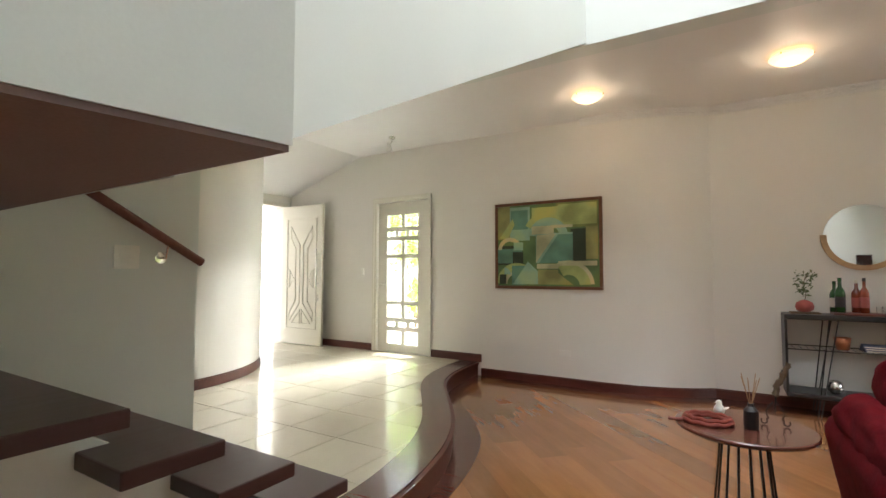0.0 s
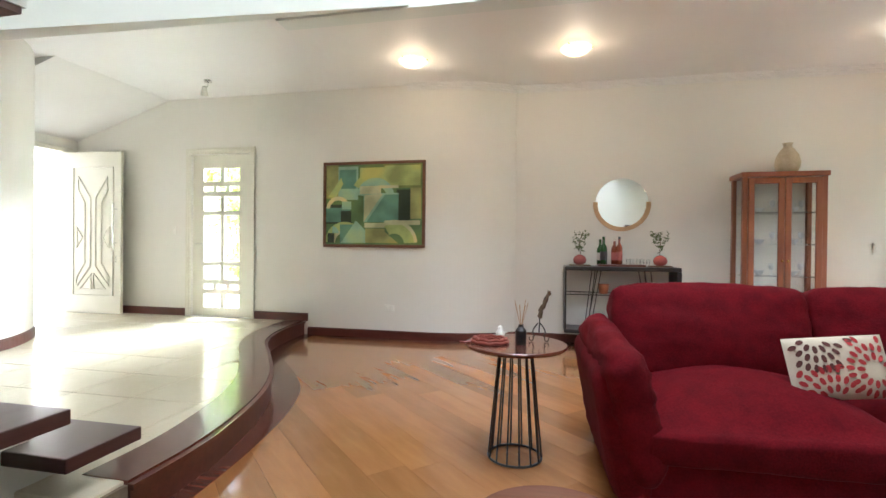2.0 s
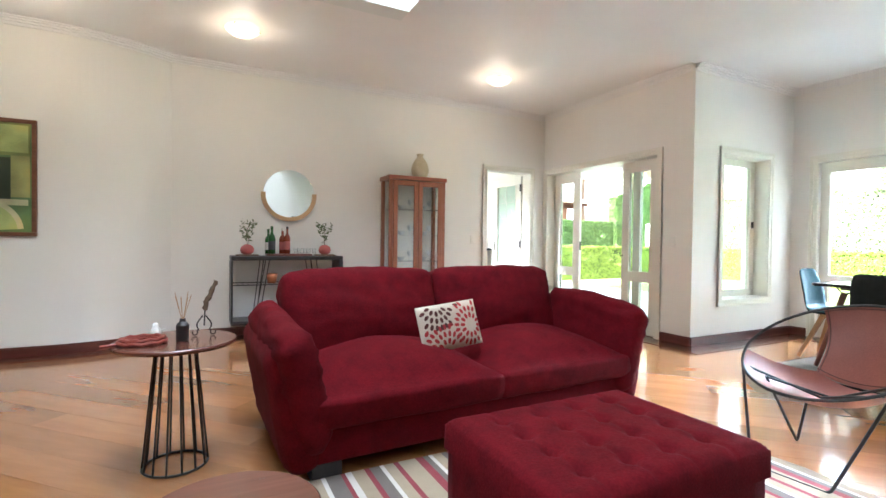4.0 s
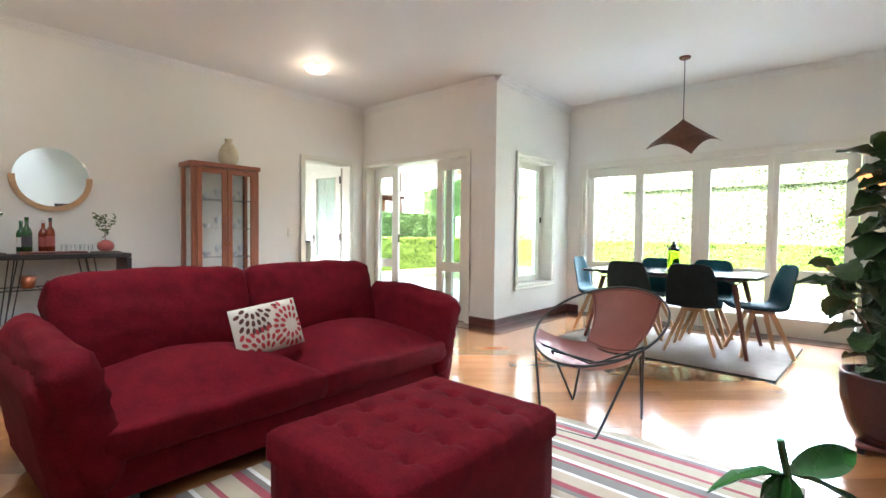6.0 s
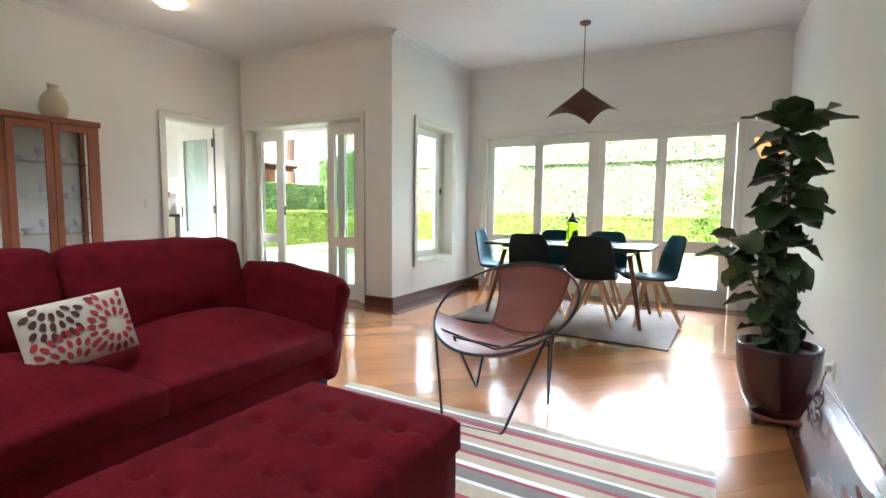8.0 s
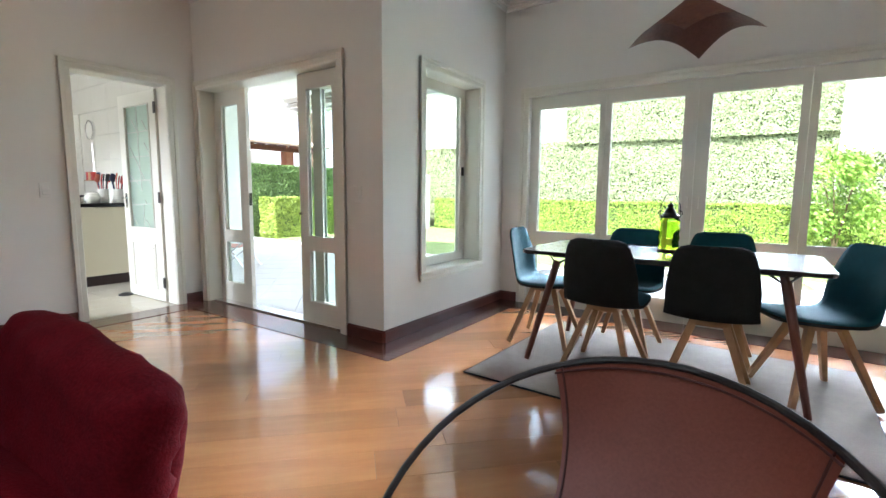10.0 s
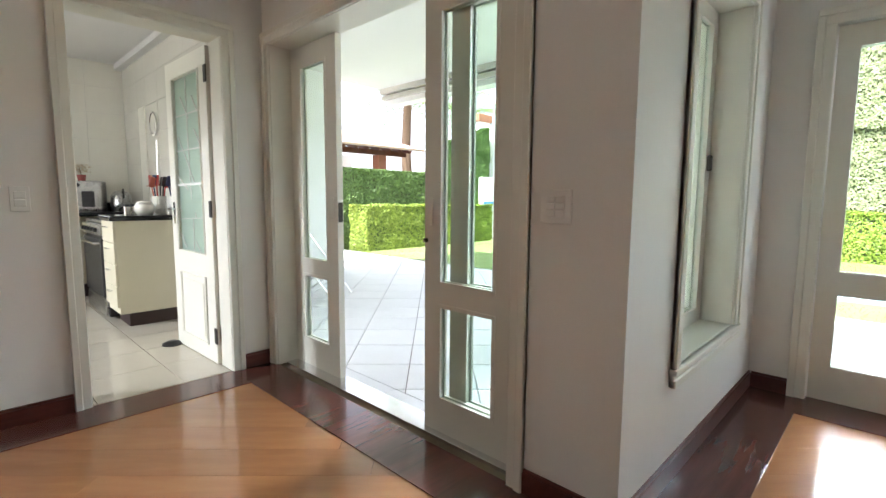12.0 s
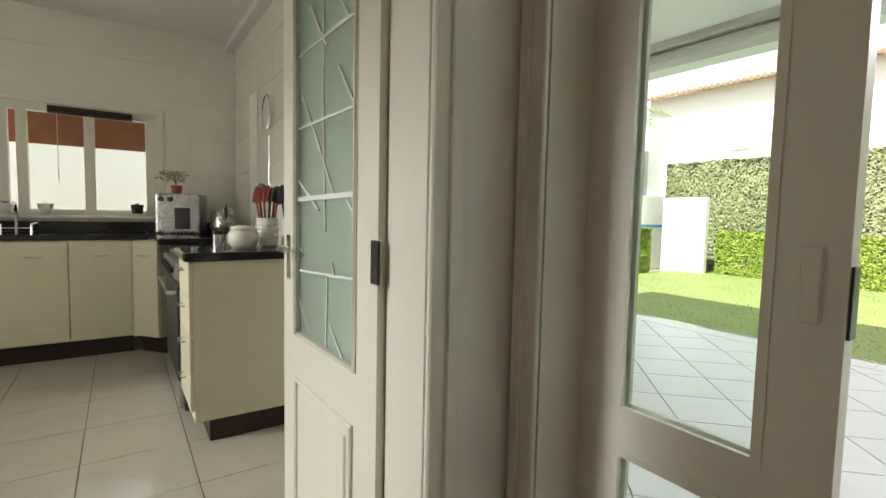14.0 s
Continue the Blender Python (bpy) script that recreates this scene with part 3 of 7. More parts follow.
for i in range(NX):
    for j in range(NY):
        bm.faces.new((top[i][j], top[i + 1][j], top[i + 1][j + 1], top[i][j + 1]))
rim = [e for e in bm.edges if e.is_boundary]
ext = bmesh.ops.extrude_edge_only(bm, edges=rim)
for v in [g for g in ext["geom"] if isinstance(g, bmesh.types.BMVert)]:
    v.co.z = OH - 0.12
    v.co.x *= 1.004
    v.co.y *= 1.004
bmesh.ops.recalc_face_normals(bm, faces=bm.faces[:])
part("tufted_top", bm, RED, ottoman, smooth_faces=True)
for bx, by in buttons:
    part("button", lathe([(0.0, OH - 0.033), (0.013, OH - 0.030), (0.010, OH - 0.024), (0.0, OH - 0.022)], 8, bx, by), RED, ottoman)

# ---- round side tables ----


def wire_table(name, x, y, top_r, h, base_r, label):
    t = thing(name, x, y, 0, 0, label, "side table")
    part("tabletop", lathe([(0.0, h - 0.022), (top_r - 0.012, h - 0.022), (top_r, h - 0.012), (top_r, h - 0.004), (top_r - 0.004, h), (0.0, h)], 48), TOPWOOD, t, "round dark wooden top")
    part("base_ring", tube([(base_r * math.cos(a * math.tau / 32), base_r * math.sin(a * math.tau / 32), 0.006) for a in range(32)], 0.006, 6, True), BLACK, t)
    part("top_ring", tube([(base_r * 0.62 * math.cos(a * math.tau / 24), base_r * 0.62 * math.sin(a * math.tau / 24), h - 0.03) for a in range(24)], 0.005, 6, True), BLACK, t)
    for k in range(14):
        a = k * math.tau / 14
        part("bar", tube([(base_r * math.cos(a), base_r * math.sin(a), 0.008), (base_r * 0.62 * math.cos(a), base_r * 0.62 * math.sin(a), h - 0.026)], 0.0045, 6), BLACK, t)
    return t


ST = wire_table("side_table", 0.072, 2.57, 0.264, 0.595, 0.137, "round dark-topped side table on black wire bars")
wire_table("low_side_table", 0.245, 1.24, 0.215, 0.42, 0.11, "low round brown side table with a wire base")
ZT = 0.595
diff = thing("reed_diffuser", 0.10, 2.53, ZT, 0, "black glass reed diffuser with pale reeds", "diffuser")
part("bottle", lathe([(0.0, 0), (0.026, 0), (0.028, 0.01), (0.028, 0.075), (0.018, 0.088), (0.013, 0.092), (0.013, 0.105), (0.0, 0.105)], 20), BLACK, diff, smooth_faces=False)
random.seed(3)
for k in range(7):
    a = k * 0.9
    part("reed", tube([(0.004 * math.cos(a), 0.004 * math.sin(a), 0.10), (0.035 * math.cos(a), 0.03 * math.sin(a), 0.215 + 0.015 * math.sin(k * 2))], 0.0016, 5), LIGHTWOOD, diff)
neck = thing("bead_necklace", -0.06, 2.53, ZT, 0, "coiled dark red bead necklace", "necklace")
for k, (r, z) in enumerate(((0.075, 0.010), (0.068, 0.022), (0.055, 0.012))):
    part("bead_strand", tube([(r * math.cos(a * math.tau / 28) * 1.25, r * math.sin(a * math.tau / 28) + 0.01 * k, z + 0.003 * math.sin(a * 2.0)) for a in range(28)], 0.009, 8, True), BEADS, neck)
part("tassel", tube([(-0.09, -0.02, 0.008), (-0.13, -0.045, 0.007), (-0.15, -0.04, 0.006)], 0.008, 6), BEADS, neck)
bird = thing("bird_figurine", -0.02, 2.69, ZT, 30, "small white ceramic bird", "figurine")
bm = lathe([(0.0, 0), (0.016, 0.004), (0.024, 0.018), (0.021, 0.034), (0.012, 0.047), (0.013, 0.056), (0.008, 0.066), (0.0, 0.068)], 14)
merge(bm, tube([(0.012, 0, 0.022), (0.045, 0, 0.032)], 0.009, 8, r_end=0.003))
merge(bm, tube([(-0.008, 0, 0.057), (-0.022, 0, 0.055)], 0.005, 6, r_end=0.001))
part("body", bm, PLASTIC, bird, smooth_faces=True)
orn = thing("iron_ornament", 0.19, 2.63, ZT, 0, "curled wrought-iron stand holding a small carved leaf", "ornament")
for s in (-1, 1):
    pts = [(s * 0.006, 0, 0.10)] + [(s * (0.012 + 0.020 * math.sin(a * 0.5)), 0, 0.09 - a * 0.012) for a in range(1, 6)] + [(s * (0.04 + 0.012 * math.cos(a)), 0, 0.018 + 0.013 * math.sin(a)) for a in (2.5, 3.6, 4.7, 5.8, 6.9)]
    part("scroll", tube(spline(pts, 3), 0.0035, 6), BLACK, orn)
part("stalk", tube([(0, 0, 0.05), (0.004, 0, 0.14), (0.03, 0, 0.24)], 0.0035, 6), BLACK, orn)
bm = tube(spline([(0.0, 0, 0.13), (0.012, 0.004, 0.17), (0.03, 0, 0.21), (0.052, 0, 0.27)], 5), 0.013, 6, r_end=0.009)
for v in bm.verts:
    v.co += Vector((noise.noise(v.co * 60), 0, noise.noise(v.co * 71))) * 0.012
part("carved_leaf", bm, STEM, orn)

# ---- striped rug ----
rug = thing("striped_rug", 0, 0, 0, 0, "flat woven rug with beige, grey, white and red stripes", "rug")
STR = [mottled("rug_" + n, tuple(c * 0.82 for c in col), col, 20, (0.9, 1.0), 0.7, fine=330) for n, col in
       (("beige", (0.38, 0.31, 0.21)), ("grey", (0.17, 0.145, 0.125)), ("white", (0.66, 0.63, 0.58)), ("red", (0.26, 0.045, 0.055)))]
seq = [(0.05, 0), (0.02, 2), (0.03, 1), (0.04, 3), (0.09, 0), (0.025, 3), (0.05, 0), (0.02, 2), (0.05, 1), (0.025, 3), (0.06, 0), (0.03, 2), (0.02, 3), (0.07, 1), (0.02, 2), (0.08, 0), (0.04, 3), (0.03, 1)]
i = 0
RY1, RX0, RX1 = 0.16, 0.52, 2.755
x = RX1
while x > RX0 + 0.01:
    w, c = seq[i % len(seq)]
    w = min(w, x - RX0)
    i += 1
    bm = bmesh.new()
    n = 24
    wav = lambda yy, xx: 0.012 + (0.008 * math.sin(yy * 9) ** 2 if xx > RX1 - 0.03 and yy > 0.75 else 0)
    a = [[bm.verts.new((xx, RY1 + (2.12 - RY1) * k / n, zz if zz < 0.005 else wav(RY1 + (2.12 - RY1) * k / n, xx))) for k in range(n + 1)] for xx, zz in ((x - w, 0.001), (x - w, 0.012), (x, 0.012), (x, 0.001))]
    for r, s in zip(a, a[1:]):
        for k in range(n):
            bm.faces.new((r[k], r[k + 1], s[k + 1], s[k]))
    bmesh.ops.recalc_face_normals(bm, faces=bm.faces[:])
    part("stripe", bm, STR[c], rug)
    x -= w

# ---- hoop armchair ----
hoop = thing("hoop_armchair", 2.825, 1.16, 0, -12, "hoop armchair with tan leather sling on black metal frame", "armchair")
HR = 0.387
HT = pose(0.02, 0, 0.597, 0, -29, 0)            # the ring leans back, low at the front (-x)
ring = [HT @ Vector((HR * math.cos(a * math.tau / 48), HR * math.sin(a * math.tau / 48), 0)) for a in range(48)]
part("hoop", tube(ring, 0.0075, 8, True), BLACK, hoop, "black metal hoop")


def sling(us, f, thick=0.006):
    bm = bmesh.new()
    g = [[f(u, v / 14) for v in range(15)] for u in us]
    lay = []
    for o in (0, thick):
        lay.append([[bm.verts.new(p + Vector((0, 0, o))) for p in r] for r in g])
    for li, L in enumerate(lay):
        for i in range(len(us) - 1):
            for j in range(14):
                q = (L[i][j], L[i + 1][j], L[i + 1][j + 1], L[i][j + 1])
                bm.faces.new(q)
    bmesh.ops.recalc_face_normals(bm, faces=bm.faces[:])
    return bm


def on_ring(a):
    return HT @ Vector((HR * math.cos(a), HR * math.sin(a), 0))


us = [i / 16 for i in range(17)]


def back_f(u, v):
    top_p = on_ring((u - 0.5) * 2 * radians(39))
    low = Vector((0.13, (u - 0.5) * 0.32, 0.41 + 0.03 * (2 * u - 1) ** 2))
    p = top_p.lerp(low, v)
    return p + Vector((0.05 * math.sin(v * math.pi), 0, -0.01 * math.sin(v * math.pi)))


def seat_f(u, v):
    fr = on_ring(math.pi - (u - 0.5) * 2 * radians(66))
    bk = Vector((0.16, (u - 0.5) * 0.36, 0.405 + 0.03 * (2 * u - 1) ** 2))
    p = fr.lerp(bk, v)
    return p + Vector((0, 0, -0.065 * math.sin(v * math.pi * 0.9) * (1 - (2 * u - 1) ** 2 * 0.6)))


part("back_sling", sling(us, back_f), LEATHER, hoop, smooth_faces=True)
part("seat_sling", sling(us, seat_f), LEATHER, hoop, smooth_faces=True)
for sd in (0.03, 0.97):
    part("seam", tube([back_f(sd, v / 14) + Vector((-0.004, 0, 0.004)) for v in range(15)], 0.0025, 5), STITCH, hoop)
part("seam", tube([back_f(u, 0.04) + Vector((-0.006, 0, 0)) for u in us], 0.0025, 5), STITCH, hoop)
part("seam", tube([back_f(u, 0.96) + Vector((-0.006, 0, 0.004)) for u in us], 0.0025, 5), STITCH, hoop)
to_chair = pose(2.825, 1.16, 0, 0, 0, -12).inverted()


def foot(x, y):
    return to_chair @ Vector((x, y, 0.008))


def bent_rod(corners, r=0.007, bend=0.03):
    """A rod through corners, each inner corner rounded."""
    pts = [corners[0]]
    for a, c, b in zip(corners, corners[1:], corners[2:]):
        p, q = c + (a - c).normalized() * bend, c + (b - c).normalized() * bend
        pts += [p.lerp(c, t).lerp(c.lerp(q, t), t) for t in (0, 0.25, 0.5, 0.75, 1)]
    return tube(pts + [corners[-1]], r, 8)


# one wide loop under the front, a hairpin under each side of the back
fl, fr = on_ring(radians(128)), on_ring(radians(-118))
part("leg_rod", bent_rod([fl, foot(2.576, 1.369), foot(2.60, 1.055), fr]), BLACK, hoop)
bl, br = on_ring(radians(150)).lerp(Vector((0, 0.1, 0.42)), 0.3), on_ring(radians(-105)).lerp(Vector((0, -0.1, 0.42)), 0.15)
part("leg_rod", bent_rod([bl, foot(3.085, 1.42), Vector((0.16, 0.20, 0.42))]), BLACK, hoop)
part("leg_rod", bent_rod([br, foot(3.066, 0.97), Vector((0.14, -0.20, 0.42))], bend=0.012), BLACK, hoop)
part("cross_rod", tube([fl.lerp(fr, 0.06) - Vector((0, 0, 0.03)), Vector((-0.06, 0.0, 0.37)), fr.lerp(fl, 0.06) - Vector((0, 0, 0.03))], 0.006, 8), BLACK, hoop)
part("cross_rod", tube([bl, Vector((0.02, 0.0, 0.36)), br], 0.006, 8), BLACK, hoop)

# ---- dining set ----
drug = thing("dining_rug", 5.32, 1.44, 0, -2.2, "grey woven rug under the dining table", "rug")
part("weave", box(-0.74, 0.76, -1.0, 1.0, 0.001, 0.012, 0.003, 1), GREYRUG, drug)
part("hem", tube([(-0.74, -1.0, 0.007), (0.76, -1.0, 0.007), (0.76, 1.0, 0.007), (-0.74, 1.0, 0.007)], 0.006, 6, True), CHARCOAL, drug, "dark stitched hem")
DZ = 0.012
table = thing("dining_table", 5.46, 1.49, DZ, 0, "dining table with thin black top and splayed reddish legs", "table")
TL, TW = 0.82, 0.43
pts = []
for sx, sy, a0 in ((1, 1, 0), (-1, 1, 90), (-1, -1, 180), (1, -1, 270)):
    for k in range(7):
        a = radians(a0 + k * 15)
        pts.append((sx * (TW - 0.08) + 0.08 * math.cos(a), sy * (TL - 0.08) + 0.08 * math.sin(a)))
part("tabletop", prism(pts, 0.715, 0.738, 0.004), BLACKTOP, table, "thin black lacquered top")
for sx in (-1, 1):
    for sy in (-1, 1):
        part("leg", tube([(sx * 0.25, sy * 0.62, 0.66), (sx * 0.40, sy * 0.755, 0.0)], 0.026, 10, r_end=0.017), TABLEWOOD, table, "reddish turned wooden leg")
        part("bracket", tube([(sx * 0.20, sy * 0.50, 0.712), (sx * 0.27, sy * 0.62, 0.64), (sx * 0.22, sy * 0.70, 0.712)], 0.008, 6), BLACK, table)
    part("rail", box(sx * 0.22 - 0.015, sx * 0.22 + 0.015, -0.66, 0.66, 0.68, 0.714, 0.003, 1), BLACK, table)


def dining_chair():
    c = thing("dining_chair", 0, 0, DZ, 0, "teal and black upholstered shell chair on splayed beech legs", "chair", "chairs round the dining table")
    rows = [(-0.235, 0.445, 0.17, 0.02), (-0.20, 0.452, 0.215, 0.012), (-0.05, 0.442, 0.232, 0.012), (0.10, 0.438, 0.232, 0.016), (0.17, 0.455, 0.225, 0.03), (0.215, 0.51, 0.222, 0.05),
            (0.235, 0.60, 0.222, 0.055), (0.252, 0.70, 0.208, 0.045), (0.268, 0.78, 0.188, 0.036), (0.275, 0.825, 0.165, 0.03), (0.276, 0.845, 0.12, 0.028)]
    for name, off, mat in (("shell", 0.0, CHARCOAL), ("upholstery", 0.022, TEAL)):
        bm = bmesh.new()
        g = []
        sm = spline([Vector((r[0], r[1], r[2], r[3])) for r in rows], 3)
        for i, (yy, zz, hw, cup) in enumerate(sm):
            a = sm[max(i - 1, 0)]
            b = sm[min(i + 1, len(sm) - 1)]
            t = Vector((b[0] - a[0], b[1] - a[1])).normalized()
            nn = Vector((-t.y, t.x))
            row = []
            for k in range(13):
                s = k / 12 * 2 - 1
                lift = cup * abs(s) ** 2.5 + off * (1 - s ** 6)
                row.append((hw * (1 - 0.0 if off == 0 else 0.985) * s, yy + nn.x * lift, zz + nn.y * lift))
            g.append(row)
        thick = -0.018 if off == 0 else -0.012
        lay = [[[bm.verts.new((x, yy, zz + o)) for x, yy, zz in r] for r in g] for o in (0, thick)]
        for L in lay:
            for i in range(len(g) - 1):
                for j in range(12):
                    bm.faces.new((L[i][j], L[i][j + 1], L[i + 1][j + 1], L[i + 1][j]))
        bnd = [e for e in bm.edges if e.is_boundary]
        bmesh.ops.bridge_loops(bm, edges=bnd)
        bmesh.ops.recalc_face_normals(bm, faces=bm.faces[:])
        part(name, bm, mat, c, "charcoal outer shell" if off == 0 else "teal fabric seat and back", True)
    part("leg_block", box(-0.10, 0.10, -0.10, 0.10, 0.385, 0.425, 0.008, 1), BEECH, c)
    for sx in (-1, 1):
        for sy in (-1, 1):
            part("leg", tube([(sx * 0.07, sy * 0.07, 0.425), (sx * 0.215, sy * 0.215, 0.0)], 0.027, 4, r_end=0.019), BEECH, c, "square splayed beech leg")
    return c


c0 = dining_chair()
spots = [(5.20, 1.77, 88), (5.20, 1.20, 93), (5.76, 1.79, -92), (5.77, 1.21, -88), (5.55, 2.31, 4), (5.46, 0.71, 208)]
for i, (x, y, rz) in enumerate(spots):
    if i:
        copy_thing(c0, pose(x, y, DZ, 0, 0, rz))
placed(c0, spots[0][0], spots[0][1], DZ, spots[0][2])

lan = thing("lantern", 5.53, 1.49, DZ + 0.738, 0, "green glass lantern with a dark metal cap", "lantern")
part("base", lathe([(0.0, 0), (0.05, 0), (0.052, 0.008), (0.046, 0.014), (0.0, 0.014)], 20), BLACK, lan)
part("glass", lathe([(0.044, 0.015), (0.052, 0.03), (0.047, 0.05), (0.053, 0.07), (0.047, 0.09), (0.053, 0.11), (0.047, 0.13), (0.052, 0.15), (0.044, 0.165), (0.030, 0.172)], 24), GREENGLASS, lan, "ribbed lime-green glass", True)
part("cap", lathe([(0.046, 0.168), (0.047, 0.178), (0.03, 0.192), (0.022, 0.21), (0.012, 0.222), (0.016, 0.232), (0.0, 0.246)], 20), BLACK, lan)
for s in (-1, 1):
    part("scroll", tube([(0, s * (0.043 + 0.014 * math.cos(a)), 0.192 + 0.014 * math.sin(a)) for a in (3.1, 4, 5, 6, 7, 8)], 0.003, 6), BLACK, lan)
part("handle", tube([(0, -0.048, 0.172), (0, -0.045, 0.23), (0, -0.02, 0.285), (0, 0.02, 0.285), (0, 0.045, 0.23), (0, 0.048, 0.172)], 0.0025, 6), BLACK, lan)

lan.scale = (1.25, 1.25, 1.3)
pend = thing("pendant_lamp", 5.514, 1.425, 0, 0, "brown woven folded pendant lamp over the dining table", "pendant lamp")
part("canopy", lathe([(0.0, 2.945), (0.05, 2.948), (0.055, 2.958), (0.055, C - 0.002), (0.0, C - 0.002)], 24), RATTAN, pend)
part("cord", tube([(0, 0, 2.33), (0, 0, 2.95)], 0.004, 6), BLACK, pend)
bm = bmesh.new()
n = 16
g = []
for i in range(n + 1):
    row = []
    for j in range(n + 1):
        u, v = (i / n * 2 - 1), (j / n * 2 - 1)
        x, y = (u + v) * 0.17, (u - v) * 0.17
        d = max(abs(u), abs(v))
        z = 2.335 - 0.30 * math.sqrt((u * u + v * v) / 2) ** 0.95 - 0.02 * (u * v)
        row.append(bm.verts.new((x, y * 1.1, z)))
    g.append(row)
for i in range(n):
    for j in range(n):
        bm.faces.new((g[i][j], g[i + 1][j], g[i + 1][j + 1], g[i][j + 1]))
bmesh.ops.solidify(bm, geom=bm.faces[:], thickness=0.006)
part("shade", bm, RATTAN, pend, "folded square woven shade", True)

# ---- ceiling lamps ----
for i, (x, y) in enumerate(((-1.085, 4.63), (0.485, 4.62), (3.205, 4.607))):
    l = thing("ceiling_lamp", x, y, C, 0, "round alabaster glass ceiling lamp, lit", "ceiling lamp", "alabaster ceiling lamps")
    part("plate", lathe([(0.0, -0.025), (0.07, -0.025), (0.075, -0.001), (0.0, -0.001)], 24), BRASS, l)
    part("bowl", lathe([(0.0, -0.088), (0.05, -0.083), (0.10, -0.066), (0.135, -0.040), (0.145, -0.028), (0.138, -0.030), (0.09, -0.062), (0.0, -0.078)], 32), LAMPGLASS, l, "lit alabaster bowl", True)
    for k in range(3):
        part("clip", box(-0.008, 0.008, -0.004, 0.004, -0.035, -0.02, 0.002, 1), BRASS, l).matrix_local = pose(0.142 * math.cos(k * 2.1), 0.142 * math.sin(k * 2.1), 0, 0, 0, k * 120)
    d = bpy.data.lights.new("ceiling_lamp_light", "POINT")
    d.energy, d.color, d.shadow_soft_size = 0.8, (1.0, 0.80, 0.55), 0.1
    o = new("ceiling_lamp_light", d)
    o.location = (x, y, C - 0.14)
spot = thing("ceiling_spot", -3.57, 4.81, C, 0, "small white adjustable ceiling spot, lit", "spotlight")
part("rose", lathe([(0.0, -0.02), (0.04, -0.02), (0.045, -0.001), (0.0, -0.001)], 20), CHROME, spot)
part("arm", tube([(0, 0, -0.02), (0.0, 0, -0.06), (-0.02, 0, -0.08)], 0.008, 8), CHROME, spot)
bm = lathe([(0.0, 0.05), (0.022, 0.045), (0.03, 0.0), (0.042, -0.05), (0.040, -0.052), (0.0, -0.03)], 20)
part("head", rot(bm, pose(-0.03, -0.02, -0.12, 25, 20)), PLASTIC, spot)
part("bulb", rot(lathe([(0.0, -0.055), (0.03, -0.05), (0.03, -0.04), (0.0, -0.038)], 16), pose(-0.03, -0.02, -0.12, 25, 20)), BULB, spot)

# ---- painting ----
pic = thing("painting", -1.764, PAINT_Y, 1.582, 0, "framed abstract painting in green and teal geometric shapes", "painting")
PW, PH = 0.634, 0.509
FR = wood("picture_frame_wood", (0.10, 0.035, 0.018), (0.20, 0.085, 0.04), (0.3, 0.5))
for nm, b in (("frame_top", (-PW, PW, PH - 0.035, PH)), ("frame_bottom", (-PW, PW, -PH, -PH + 0.035)), ("frame_side", (-PW, -PW + 0.035, -PH + 0.035, PH - 0.035)), ("frame_side", (PW - 0.035, PW, -PH + 0.035, PH - 0.035))):
    part(nm, box(b[0], b[1], -0.035, -0.002, b[2], b[3], 0.006, 2), FR, pic)


def oil(name, c):
    m = Mat("oil_" + name, 0.45)
    v = m.coords()
    warm, deep = (min(1, c[0] * 1.9), min(1, c[1] * 1.55), c[2] * 1.1), tuple(k * 0.75 for k in c)
    body = m.ramp(m.noise(v, 3.6, 2, 0.4), [(0.34, deep), (0.5, tuple(min(1, k * 1.35) for k in c)), (0.66, warm)])
    brush = m.noise(m.coords((20, 20, 90)), 2.0, 4)
    m.color(m.mix(0.16, body, m.ramp(brush, [(0.3, deep), (0.7, warm)])))
    m.bump(brush, 0.15, 0.002)
    return m.m


OIL = {k: oil(k, v) for k, v in dict(moss=(0.16, 0.20, 0.06), teal=(0.10, 0.22, 0.16), lime=(0.30, 0.36, 0.13), mint=(0.22, 0.36, 0.26), dark=(0.03, 0.045, 0.025), olive=(0.24, 0.25, 0.09), sand=(0.40, 0.40, 0.24), green=(0.09, 0.16, 0.06)).items()}
part("canvas", box(-PW + 0.03, PW - 0.03, -0.018, -0.003, -PH + 0.03, PH - 0.03), OIL["green"], pic)
lay = [0.0185]


def shape(col, pts):
    lay[0] += 0.0002
    bm = bmesh.new()
    bm.faces.new([bm.verts.new((-PW + 0.035 + u * (PW * 2 - 0.07), -lay[0], PH - 0.035 - v * (PH * 2 - 0.07))) for u, v in pts])
    part("painted_shape", bm, OIL[col], pic)


def arc(cx, cz, r0, r1, a0, a1):
    n = 14
    k = (PW * 2 - 0.07) / (PH * 2 - 0.07)
    out = [(cx + r1 * math.cos(radians(a0 + (a1 - a0) * i / n)), cz - k * r1 * math.sin(radians(a0 + (a1 - a0) * i / n))) for i in range(n + 1)]
    return out + [(cx + r0 * math.cos(radians(a1 - (a1 - a0) * i / n)), cz - k * r0 * math.sin(radians(a1 - (a1 - a0) * i / n))) for i in range(n + 1)]


def rect(u0, v0, u1, v1):
    return [(u0, v0), (u1, v0), (u1, v1), (u0, v1)]


